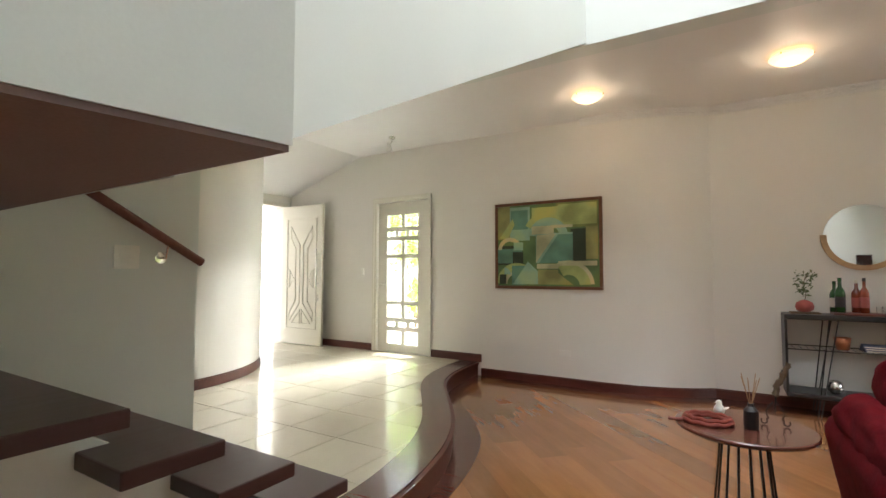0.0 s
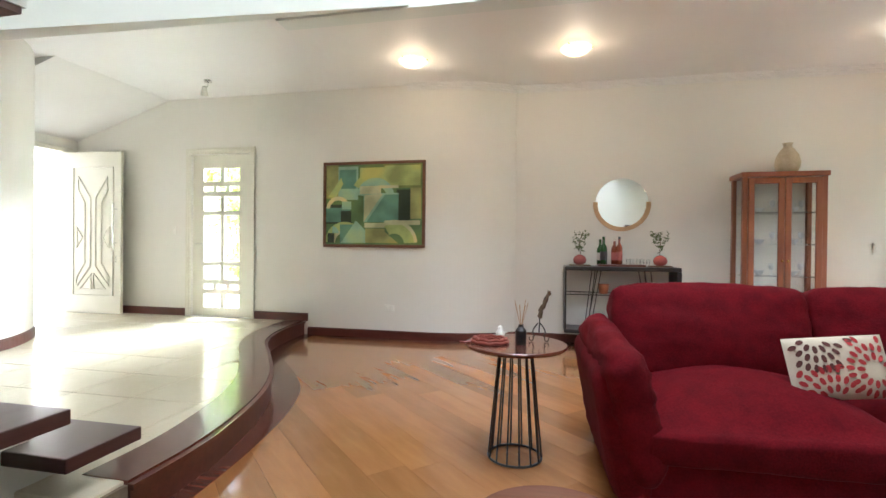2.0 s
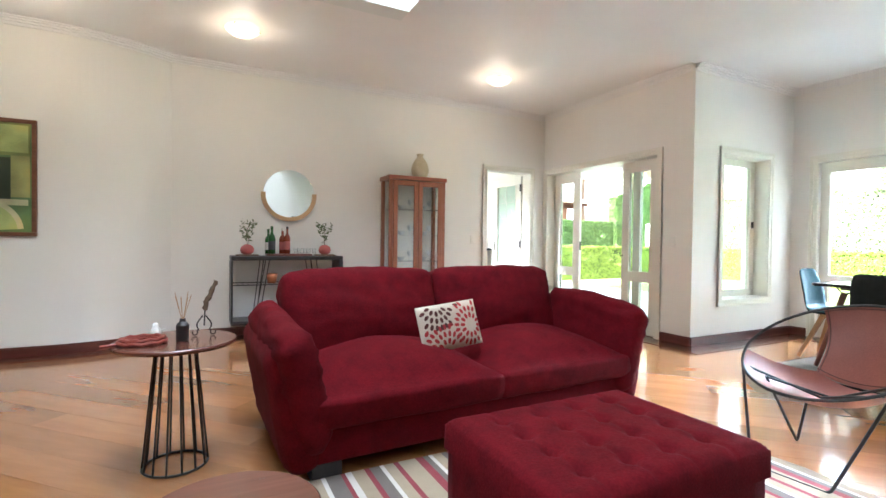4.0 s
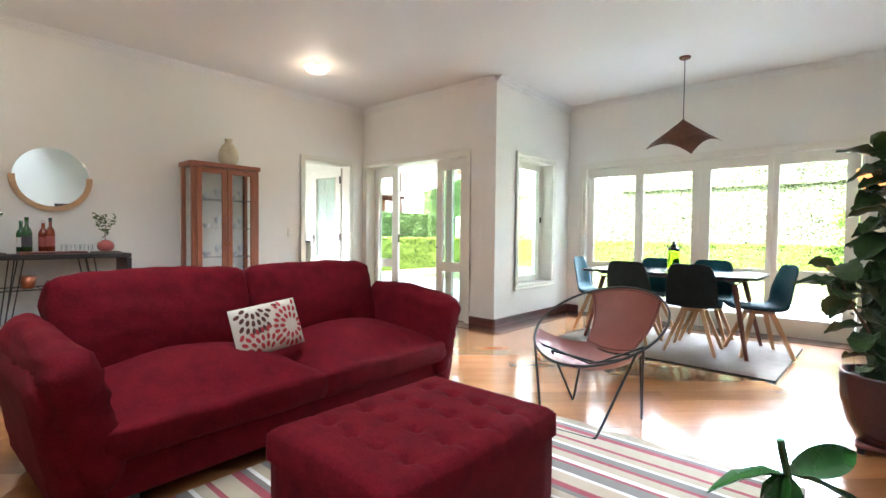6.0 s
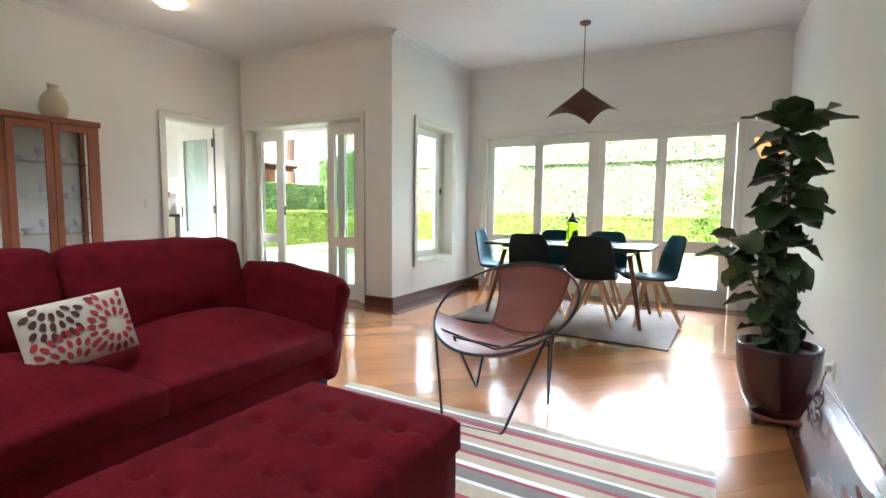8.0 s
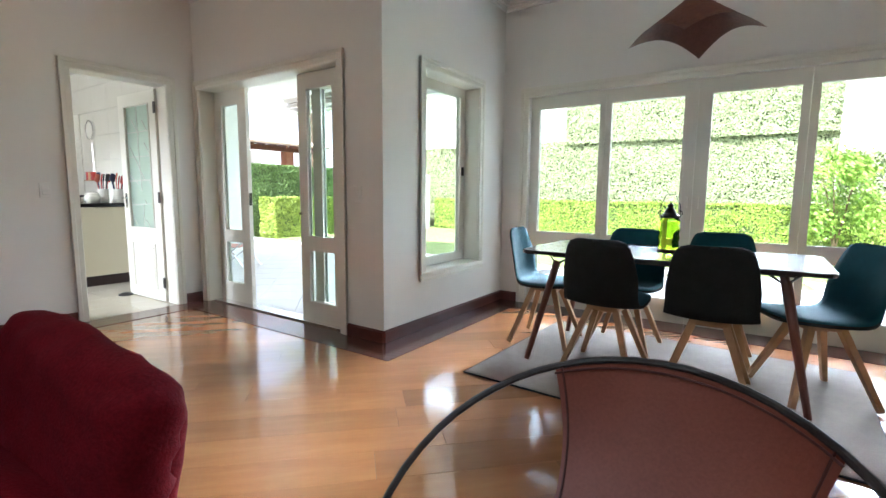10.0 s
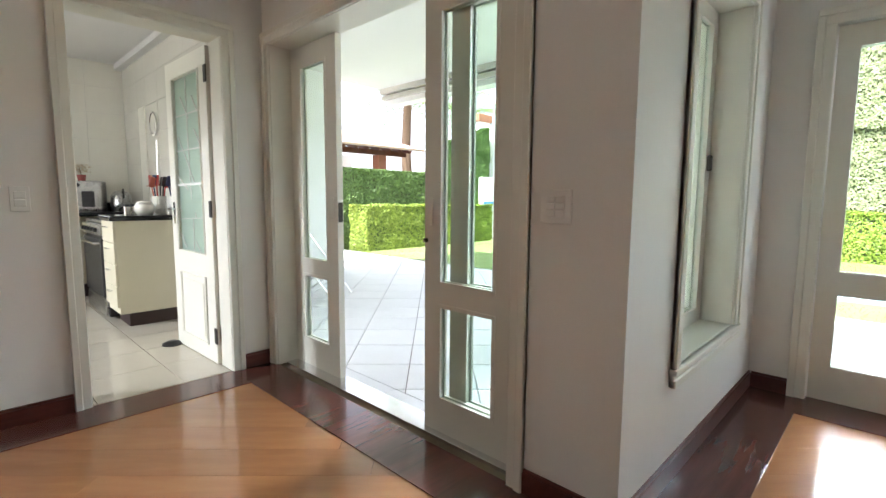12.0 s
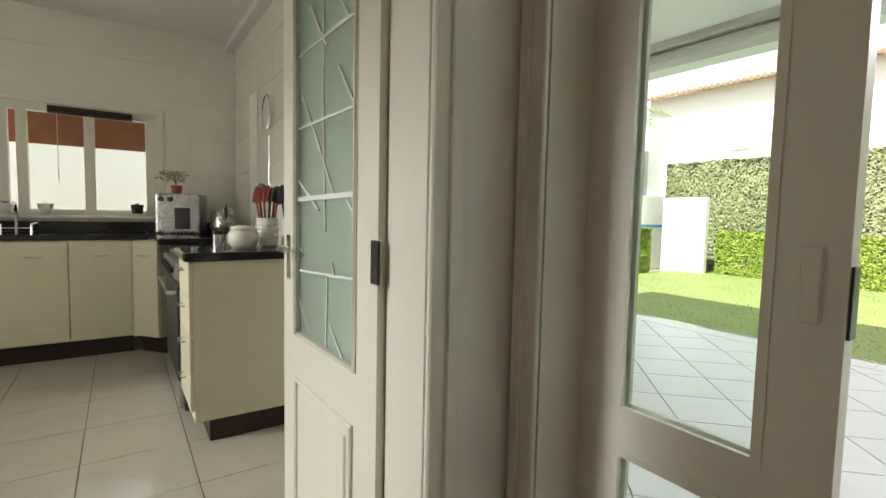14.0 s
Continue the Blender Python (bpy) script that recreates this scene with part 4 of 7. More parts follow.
for col, pts in (("olive", rect(0, 0, 0.13, 0.42)), ("moss", rect(0.6, 0, 0.99, 0.3)), ("mint", rect(0.13, 0.02, 0.34, 0.44)), ("lime", rect(0.36, 0.04, 0.62, 0.26)), ("lime", rect(0.62, 0.02, 0.98, 0.27)),
                 ("teal", rect(0.14, 0.06, 0.32, 0.3)), ("lime", [(0.02, 0.40), (0.16, 0.16), (0.18, 0.24), (0.10, 0.42)]), ("mint", arc(0.52, 0.42, 0.12, 0.20, 10, 170)), ("lime", arc(0.52, 0.42, 0.20, 0.26, 30, 150)),
                 ("dark", rect(0.74, 0.32, 0.88, 0.70)), ("olive", rect(0.88, 0.30, 0.99, 0.68)), ("mint", rect(0.40, 0.36, 0.76, 0.72)), ("sand", [(0.40, 0.72), (0.41, 0.38), (0.60, 0.37)]), ("teal", [(0.43, 0.72), (0.62, 0.38), (0.76, 0.38), (0.76, 0.72)]),
                 ("sand", rect(0.36, 0.27, 0.58, 0.37)), ("sand", rect(0.55, 0.265, 0.76, 0.30)), ("dark", rect(0.0, 0.50, 0.17, 0.74)), ("teal", rect(0.0, 0.54, 0.26, 0.72)), ("sand", arc(0.13, 0.56, 0.09, 0.13, 10, 175)), ("mint", rect(0.17, 0.46, 0.27, 0.56)),
                 ("dark", rect(0.16, 0.58, 0.28, 0.78)), ("green", rect(0.27, 0.44, 0.36, 0.72)), ("lime", arc(0.20, 0.98, 0.13, 0.21, 5, 178)), ("sand", arc(0.20, 0.98, 0.10, 0.13, 5, 178)), ("teal", rect(0.15, 0.75, 0.30, 0.99)), ("sand", [(0.24, 0.98), (0.36, 0.76), (0.40, 0.98)]),
                 ("mint", [(0.16, 0.98), (0.32, 0.70), (0.42, 0.82), (0.42, 0.98)]), ("olive", rect(0.42, 0.80, 0.62, 0.98)), ("sand", rect(0.41, 0.73, 0.62, 0.79)), ("green", rect(0.62, 0.72, 0.84, 0.98)), ("lime", arc(0.72, 0.99, 0.10, 0.20, 4, 120)), ("sand", arc(0.72, 0.99, 0.20, 0.235, 4, 120)),
                 ("sand", rect(0.62, 0.70, 0.98, 0.755)), ("olive", [(0.60, 0.98), (0.62, 0.84), (0.76, 0.98)]), ("dark", rect(0.02, 0.86, 0.09, 0.98)), ("mint", arc(0.07, 0.86, 0.0, 0.07, 0, 90))):
    shape(col, pts)

# ---- mirror ----
mir = thing("round_mirror", 1.063, KY, 1.59, 0, "round wall mirror with a wooden half rim", "mirror")
MR = 0.285
bm = lathe([(0.0, 0.0), (MR, 0.0), (MR, 0.012), (MR - 0.004, 0.014), (0.0, 0.014)], 64)
part("glass", rot(bm, pose(0, -0.004, 0, 90)), MIRROR, mir, "round mirror glass")
pts = [Vector((math.cos(radians(a)), math.sin(radians(a)))) for a in range(176, 365, 4)]
bm = bmesh.new()
rr = [[bm.verts.new((p.x * r, y, p.y * r)) for r, y in ((MR - 0.025, -0.002), (MR - 0.025, -0.03), (MR + 0.022, -0.03), (MR + 0.022, -0.002))] for p in pts]
for a, b in zip(rr, rr[1:]):
    for k in range(4):
        bm.faces.new((a[k], a[(k + 1) % 4], b[(k + 1) % 4], b[k]))
bm.faces.new(rr[0])
bm.faces.new(rr[-1][::-1])
bmesh.ops.recalc_face_normals(bm, faces=bm.faces[:])
part("half_rim", bm, LIGHTWOOD, mir, "pale wooden half rim")

# ---- console ----
con = thing("console_shelf", 0, 0, 0, 0, "black metal open console with three shelves", "console")
CX0, CX1, CY0, CY1 = 0.435, 1.60, 5.31, 5.66
for x0, x1 in ((CX0, CX0 + 0.045), (CX1 - 0.045, CX1)):
    part("side", box(x0, x1 if x0 > 1 else x0 + 0.02, CY0, CY1, 0.19, 0.85, 0.006, 2), BLACK, con)
part("top_shelf", box(CX0, CX1, CY0, CY1, 0.85, 0.895, 0.014, 3), BLACK, con, "black metal top with rounded ends")
part("bottom_shelf", box(CX0, CX1, CY0, CY1, 0.175, 0.215, 0.012, 3), BLACK, con)
for k in range(22):
    x = CX0 + 0.02 + k * (CX1 - CX0 - 0.04) / 21
    part("shelf_wire", tube([(x, CY0 + 0.01, 0.585), (x, CY1 - 0.01, 0.585)], 0.003, 5), BLACK, con)
for y in (CY0 + 0.008, CY1 - 0.008):
    part("shelf_rail", tube([(CX0 + 0.01, y, 0.592), (CX1 - 0.01, y, 0.592)], 0.005, 6), BLACK, con)
for xa, xb in ((0.75, 0.65), (0.81, 0.67), (1.30, 1.41), (1.24, 1.39)):
    part("slanted_rod", tube([(xa, CY0 + 0.01, 0.86), (xb, CY0 + 0.02, 0.0)], 0.005, 6), BLACK, con)
    part("slanted_rod", tube([(xa, CY1 - 0.01, 0.86), (xb, CY1 - 0.02, 0.0)], 0.005, 6), BLACK, con)
CT = 0.895


def sprig_vase(x, y, seed, tall, lean):
    v = thing("sprig_vase", x, y, CT, 0, "round red vase with a small leafy sprig", "vase", "red vases on the console")
    part("saucer", box(-0.11, 0.11, -0.07, 0.07, 0.0, 0.014, 0.004, 2), STEM, v, "bark-edged wooden slice")
    part("vase", lathe([(0.0, 0.014), (0.035, 0.014), (0.062, 0.035), (0.071, 0.065), (0.060, 0.098), (0.03, 0.118), (0.016, 0.124), (0.012, 0.118), (0.0, 0.11)], 28), REDVASE, v, smooth_faces=True)
    random.seed(seed)
    stem = spline([(0, 0, 0.11), (lean * 0.2, 0, 0.18), (-lean * 0.1, 0, 0.26), (lean * 0.5, 0.01, tall)], 6)
    part("stem", tube(stem, 0.003, 5), STEM, v)
    bm = bmesh.new()
    for k in range(75):
        f = random.random() ** 0.7
        base = stem[int((0.25 + 0.75 * f) * (len(stem) - 1))]
        r = 0.075 * (0.3 + f * 0.7)
        p = base + Vector((random.uniform(-r, r) * 1.2, random.uniform(-r, r), random.uniform(-0.02, 0.045)))
        d = Vector((random.uniform(-1, 1), random.uniform(-1, 1), random.uniform(-0.3, 0.8))).normalized()
        w = d.orthogonal().normalized()
        L = random.uniform(0.016, 0.032)
        q = [bm.verts.new(p + d * a * L + w * b * L * 0.42 + d.cross(w) * c * L) for a, b, c in ((-1, 0, 0), (0, -1, 0.2), (1, 0, 0), (0, 1, 0.2))]
        bm.faces.new((q[0], q[1], q[2]))
        bm.faces.new((q[0], q[2], q[3]))
    o = part("leaves", bm, SPRIG, v)
    o["kind"] = "stuff"


sprig_vase(0.60, 5.47, 4, 0.36, 0.06)
sprig_vase(1.425, 5.47, 9, 0.36, -0.03)
tray = thing("tray", 1.03, 5.48, CT, 0, "dark red oval tray", "tray")
part("tray", box(-0.24, 0.24, -0.11, 0.11, 0.0, 0.022, 0.01, 2), TABLEWOOD, tray)


def bottle(x, y, h, r, mat, label, lab):
    b = thing("bottle", x, y, CT + 0.022, 0, label, "bottle")
    part("body", lathe([(0.0, 0), (r, 0.0), (r, h * 0.55), (r * 0.85, h * 0.64), (r * 0.38, h * 0.74), (r * 0.36, h * 0.93), (0.0, h * 0.93)], 20), mat, b, smooth_faces=True)
    part("cap", lathe([(r * 0.4, h * 0.90), (r * 0.42, h), (0.0, h)], 14), lab[1], b)
    part("paper_label", lathe([(r * 1.02, h * 0.15), (r * 1.02, h * 0.46)], 20), lab[0], b)


bottle(0.85, 5.47, 0.30, 0.037, DARKGREEN, "green glass bottle with a dark label", (BLACK, DARKGREEN))
bottle(0.82, 5.53, 0.27, 0.035, DARKGREEN, "green glass bottle standing behind another", (PAPER, DARKGREEN))
bottle(0.97, 5.53, 0.28, 0.036, AMBER, "amber glass bottle with pale cap", (REDVASE, PAPER))
bottle(1.01, 5.46, 0.30, 0.032, AMBER, "reddish bottle with a black cap", (REDVASE, BLACK))
for k in range(5):
    g = thing("glass_tumbler", 1.10 + 0.05 * k, 5.45 + 0.05 * (k % 2), CT + 0.022, 0, "small clear glass tumbler on the tray", "glass", "tumblers on the tray")
    part("tumbler", lathe([(0.0, 0.0), (0.018, 0.0), (0.022, 0.06), (0.020, 0.06), (0.016, 0.006), (0.0, 0.006)], 14), CLEAR, g)
cup = thing("copper_cup", 0.85, 5.45, 0.597, 0, "flared copper-brown glass cup", "cup")
part("cup", lathe([(0.0, 0.0), (0.045, 0.0), (0.062, 0.105), (0.058, 0.105), (0.042, 0.008), (0.0, 0.008)], 28), COPPER, cup, smooth_faces=True)
for k in range(3):
    bk = thing("book", 1.12, 5.46, 0.597 + 0.017 * k, 3 - 4 * k, "thin blue-covered book lying flat", "book", "books on the console")
    part("cover", box(-0.14, 0.14, -0.10, 0.10, 0.0, 0.016, 0.003, 1), BLUEBOOK, bk)
    part("pages", box(-0.134, 0.142, -0.102, 0.094, 0.003, 0.013), PAPER, bk)
vs = thing("silver_vase", 0.79, 5.45, 0.215, 0, "round mottled silver glass vase", "vase")
part("vase", lathe([(0.0, 0), (0.03, 0), (0.055, 0.03), (0.06, 0.06), (0.045, 0.10), (0.035, 0.11), (0.03, 0.105), (0.0, 0.10)], 24), SILVER, vs, smooth_faces=True)
vg = thing("gold_vase", 1.08, 5.44, 0.215, 0, "faceted gold glass vase", "vase")
part("vase", lathe([(0.0, 0), (0.035, 0), (0.062, 0.07), (0.05, 0.14), (0.038, 0.165), (0.032, 0.16), (0.0, 0.15)], 7), BRASS, vg)

# ---- glass cabinet ----
cab = thing("display_cabinet", 2.533, 5.50, 0, 0, "slim wooden display cabinet with glass doors and glassware", "cabinet")
CW, CD, CH = 0.372, 0.165, 1.867
part("crown", box(-CW - 0.015, CW + 0.015, -CD - 0.015, CD, CH - 0.05, CH, 0.008, 2), CABWOOD, cab)
part("plinth", box(-CW, CW, -CD, CD, 0.0, 0.10, 0.006, 1), CABWOOD, cab)
part("floor_board", box(-CW, CW, -CD, CD, 0.10, 0.13, 0.003, 1), CABWOOD, cab)
part("back_panel", box(-CW, CW, CD - 0.012, CD, 0.13, CH - 0.05), PLASTIC, cab, "white back panel")
for x in (-CW, CW - 0.045):
    for y in (-CD, CD - 0.045 - 0.012):
        part("post", box(x, x + 0.045, y, y + 0.045, 0.13, CH - 0.05, 0.004, 1), CABWOOD, cab)
for s in (-1, 1):
    part("side_glass", box(s * (CW - 0.022) - 0.003, s * (CW - 0.022) + 0.003, -CD + 0.045, CD - 0.057, 0.13, CH - 0.05), CLEAR, cab).visible_shadow = False
    x0, x1 = (-CW + 0.047, -0.003) if s < 0 else (0.003, CW - 0.047)
    bm = box(x0, x0 + 0.055, -CD - 0.012, -CD + 0.012, 0.14, CH - 0.06, 0.004, 1)
    add_box(bm, x1 - 0.055, x1, -CD - 0.012, -CD + 0.012, 0.14, CH - 0.06, 0.004, 1)
    add_box(bm, x0 + 0.055, x1 - 0.055, -CD - 0.012, -CD + 0.012, CH - 0.12, CH - 0.06, 0.004, 1)
    add_box(bm, x0 + 0.055, x1 - 0.055, -CD - 0.012, -CD + 0.012, 0.14, 0.21, 0.004, 1)
    dr = part("door", bm, CABWOOD, cab)
    part("door_glass", box(x0 + 0.05, x1 - 0.05, -CD - 0.002, -CD + 0.002, 0.205, CH - 0.115), CLEAR, dr).visible_shadow = False
    part("knob", lathe([(0.0, 0), (0.011, 0.004), (0.008, 0.02), (0.0, 0.021)], 12), BRASS, dr).matrix_local = pose(-0.025 if s < 0 else 0.025, -CD - 0.012, 0.98, 90)
for z in (0.50, 0.82, 1.14, 1.46):
    part("glass_shelf", box(-CW + 0.045, CW - 0.045, -CD + 0.03, CD - 0.014, z, z + 0.008), CLEAR, cab).visible_shadow = False
CRYSTAL = mottled("crystal", (0.66, 0.70, 0.70), (0.82, 0.85, 0.85), 30, (0.05, 0.12), 0.2, spec=0.8)
for z in (0.508, 0.828, 1.148, 1.468):
    for k in range(6):
        g = thing("wine_glass", 2.533 - 0.24 + 0.096 * k, 5.485 + 0.05 * (k % 2), z, 0, "small stemmed crystal glass in the cabinet", "glass", "glassware in the cabinet")
        if (k + int(z * 10)) % 3 == 0:
            part("bowl", lathe([(0.0, 0), (0.02, 0.0), (0.05, 0.05), (0.048, 0.05), (0.018, 0.006), (0.0, 0.006)], 14), CRYSTAL, g)
        else:
            part("bowl", lathe([(0.0, 0), (0.025, 0.001), (0.004, 0.008), (0.003, 0.055), (0.02, 0.07), (0.027, 0.10), (0.024, 0.125), (0.022, 0.125), (0.0, 0.07)], 12), CRYSTAL, g)
vz = thing("stone_vase", 2.625, 5.50, CH, 0, "sand-coloured speckled vase on the cabinet", "vase")
vz.scale = (1.15, 1.15, 1.19)
part("vase", lathe([(0.0, 0), (0.065, 0), (0.092, 0.05), (0.098, 0.09), (0.085, 0.15), (0.055, 0.20), (0.033, 0.222), (0.034, 0.245), (0.042, 0.258), (0.034, 0.258), (0.026, 0.23), (0.0, 0.22)], 28), SANDVASE, vz, smooth_faces=True)

# ---- fiddle-leaf fig ----
fig = thing("fiddle_leaf_fig", 3.49, -0.105, 0, 0, "tall fiddle-leaf fig in a dark glazed pot", "potted plant")
part("dolly", box(-0.11, 0.11, -0.11, 0.11, 0.03, 0.055, 0.008, 1), TABLEWOOD, fig, "low wheeled plant stand")
for x in (-0.085, 0.085):
    for y in (-0.085, 0.085):
        part("castor", lathe([(0.0, 0), (0.018, 0.0), (0.018, 0.03), (0.0, 0.03)], 10, x, y), BLACK, fig)
part("pot", lathe([(0.0, 0.056), (0.115, 0.056), (0.155, 0.15), (0.182, 0.28), (0.188, 0.40), (0.190, 0.415), (0.178, 0.415), (0.172, 0.38), (0.0, 0.375)], 40), POT, fig, "dark glazed round pot", True)
part("soil", lathe([(0.171, 0.376), (0.12, 0.385), (0.0, 0.388)], 20), SOIL, fig)
trunk = spline([(0.0, 0.0, 0.38), (0.01, 0.0, 0.7), (-0.01, 0.0, 1.05), (0.0, 0.0, 1.52)], 8)
part("trunk", tube(trunk, 0.013, 8, r_end=0.006), STEM, fig)
branch = spline([(0.0, 0.0, 0.42), (-0.02, 0.06, 0.6), (-0.05, 0.16, 0.80), (-0.06, 0.2, 0.95)], 6)
part("branch", tube(branch, 0.010, 7, r_end=0.006), STEM, fig)


def leaf_mesh(L, W, curl, cup, nseg=8, wave=0.012):
    """A leaf along +x with a midrib fold, wavy rim and drooping tip."""
    bm = bmesh.new()
    g = []
    for i in range(nseg + 1):
        t = i / nseg
        w = W * (math.sin(math.pi * min(1, t ** 0.75)) ** 0.7 * (0.72 + 0.5 * t) if 0 < t < 1 else 0.03)
        row = []
        for s in (-1, -0.5, 0, 0.5, 1):
            row.append(bm.verts.new((L * t, w * s, -curl * L * t * t + cup * w * s * s + wave * math.sin(t * 17 + s * 3) * abs(s))))
        g.append(row)
    for a, b in zip(g, g[1:]):
        for k in range(4):
            bm.faces.new((a[k], a[k + 1], b[k + 1], b[k]))
    bmesh.ops.remove_doubles(bm, verts=bm.verts[:], dist=1e-4)
    bmesh.ops.recalc_face_normals(bm, faces=bm.faces[:])
    return bm


leaf_data = []
for L, W, cu, cp in ((0.24, 0.092, 0.25, 0.4), (0.21, 0.085, 0.12, 0.35), (0.19, 0.085, 0.4, 0.3), (0.17, 0.075, 0.2, 0.45)):
    bm = leaf_mesh(L, W, cu, cp)
    me = bpy.data.meshes.new("leaf")
    bm.to_mesh(me)
    bm.free()
    me.materials.append(FIG)
    smooth(me)
    leaf_data.append(me)


def put_leaf(parent, me, p, yaw, pitch, scale=1.0, roll=0.0):
    o = new("leaf", me)
    o.parent = parent
    o.matrix_local = Matrix.Translation(p) @ pose(0, 0, 0, 0, 0, yaw) @ pose(0, 0, 0, roll, -pitch, 0) @ Matrix.Scale(scale, 4)
    return o


random.seed(21)
for k in range(78):
    f = k / 77
    p = trunk[min(int(f * (len(trunk) - 1)), len(trunk) - 1)].copy()
    p.z = 0.46 + 1.06 * f
    if f < 0.42:
        pit, sc = random.uniform(-62, -30), random.uniform(0.66, 0.84)
    else:
        pit, sc = random.uniform(-22, 26), random.uniform(0.72, 0.98)
    put_leaf(fig, leaf_data[k % 4], p, k * 137.5 + random.uniform(-25, 25), pit, sc, random.uniform(-35, 35))
for k in range(26):
    p = branch[min(int(k / 25 * (len(branch) - 1)), len(branch) - 1)]
    put_leaf(fig, leaf_data[(k + 1) % 4], p + Vector((0, 0, 0.02)), k * 137.5, random.uniform(-40, 20), random.uniform(0.7, 0.95), random.uniform(-40, 40))
for yaw, pit, sc in ((100, 30, 1.0), (-60, 42, 1.05), (20, 62, 1.0), (170, 50, 0.9), (-110, 20, 1.0)):
    put_leaf(fig, leaf_data[0], Vector((0, 0, 1.5)), yaw, pit, sc)

flamp = thing("floor_lamp", 3.72, -0.11, 0, 0, "wooden floor lamp with an amber shade, lit", "floor lamp")
part("base", lathe([(0.0, 0), (0.11, 0), (0.11, 0.015), (0.02, 0.03), (0.0, 0.03)], 24), TABLEWOOD, flamp)
part("pole", tube([(0, 0, 0.02), (-0.05, 0, 1.0), (-0.02, 0.02, 1.41)], 0.010, 8), TABLEWOOD, flamp, "reddish wooden pole")
part("pole", tube([(0.03, -0.02, 0.02), (0.0, -0.02, 1.0), (0.02, 0.02, 1.39)], 0.008, 8), TABLEWOOD, flamp, "reddish wooden pole")
bm = lathe([(0.03, 0.06), (0.055, 0.03), (0.082, -0.05), (0.078, -0.05), (0.05, 0.028), (0.03, 0.054)], 28)
part("shade", rot(bm, pose(0.02, 0.07, 1.45, 62, -40)), SHADE_LIT, flamp, "amber lit shade", True)
part("bulb", rot(lathe([(0.0, -0.03), (0.022, -0.02), (0.024, 0.0), (0.0, 0.03)], 14), pose(0.02, 0.07, 1.45, 62, -40)), BULB, flamp, smooth_faces=True)

# ---- tv wall ----
panel = thing("television_wall_unit", 0, 0, 0, 0, "wooden wall unit with a glossy dark screen", "wall unit")
part("panel", box(0.75, 2.30, TY + 0.002, TY + 0.045, 0.02, 1.30, 0.004, 1), CABWOOD, panel, "reddish wooden panel")
SCREEN = mottled("dark_screen", (0.010, 0.010, 0.011), (0.014, 0.014, 0.015), 8, (0.02, 0.04), 0.0, spec=1.0)
part("screen", box(0.80, 2.23, TY + 0.047, TY + 0.075, 0.52, 1.26, 0.006, 2), SCREEN, panel, "glossy dark screen")
part("shelf", box(0.75, 2.36, TY + 0.002, TY + 0.15, 1.375, 1.405, 0.004, 1), BLACK, panel, "dark shelf above the screen")
rack = thing("tv_bench", 0, 0, 0, 0, "low reddish wooden tv bench", "tv bench")
part("body", box(0.75, 2.18, TY + 0.05, TY + 0.13, 0.0, 0.36, 0.006, 1), CABWOOD, rack)
orn = thing("lattice_block", 2.16, TY + 0.075, 1.405, 0, "dark carved block with rows of square holes", "ornament")
bm = bmesh.new()
for i in range(5):
    add_box(bm, -0.11, 0.11, -0.035, 0.035, i * 0.05, i * 0.05 + 0.016)
    if i < 4:
        for j in range(5):
            add_box(bm, -0.11 + j * 0.051, -0.11 + j * 0.051 + 0.016, -0.035, 0.035, i * 0.05 + 0.016, i * 0.05 + 0.05)
add_box(bm, -0.10, 0.10, -0.006, 0.006, 0.0, 0.2)
part("block", bm, POT, orn)

zz = thing("zz_plant", 0.83, 0.005, 0, 0, "glossy-leaved potted plant beside the tv bench", "potted plant")
part("pot", lathe([(0.0, 0), (0.06, 0.0), (0.085, 0.14), (0.09, 0.15), (0.08, 0.15), (0.0, 0.14)], 24), POT, zz, smooth_faces=True)
zl = []
for L, W in ((0.072, 0.0145), (0.05, 0.016)):
    me = bpy.data.meshes.new("leaf")
    bm = leaf_mesh(L, W, 0.3, 0.35, 8, 0.001)
    bm.to_mesh(me)
    bm.free()
    me.materials.append(ZZ)
    smooth(me)
    zl.append(me)
random.seed(5)
for base, tip, leaves in (
        (Vector((0.01, -0.01, 0.13)), Vector((-0.068, 0.068, 0.90)), ((0.99, 122, -2, 1.1, 10), (0.98, -50, 20, 1.2, 52), (0.97, 160, -52, 1.0, 10), (0.96, -150, -62, 0.8, 0), (0.95, 100, -40, 0.75, 30), (0.95, -70, -6, 1.1, -20), (0.90, 130, -14, 1.1, 5), (0.86, -48, 16, 1.1, 8), (0.80, -60, 4, 1.15, -10), (0.78, 140, 0, 1.15, 12), (0.70, -100, 8, 1.1, 0))),
        (Vector((0.02, 0.01, 0.13)), Vector((0.05, -0.07, 0.70)), ((0.99, 150, 10, 1.0, 0), (0.93, -70, 22, 1.1, 15), (0.88, 95, 4, 1.1, -10), (0.76, -90, 5, 1.1, 0), (0.70, 110, -10, 1.05, 20))),
        (Vector((-0.02, -0.02, 0.13)), Vector((-0.01, -0.10, 0.62)), ((0.99, -60, 20, 1.0, 0), (0.9, -120, 5, 1.1, 15), (0.85, 60, 0, 1.0, -10)))):
    st = spline([base, base.lerp(tip, 0.5) + Vector((0.025, -0.025, 0.02)), tip], 10)
    part("stem", tube(st, 0.006, 7, r_end=0.004), ZZ, zz)
    for f, yaw, pit, sc, rl in leaves:
        put_leaf(zz, zl[1 if sc < 0.8 else 0], st[int(f * (len(st) - 1))], yaw, pit, sc, rl)

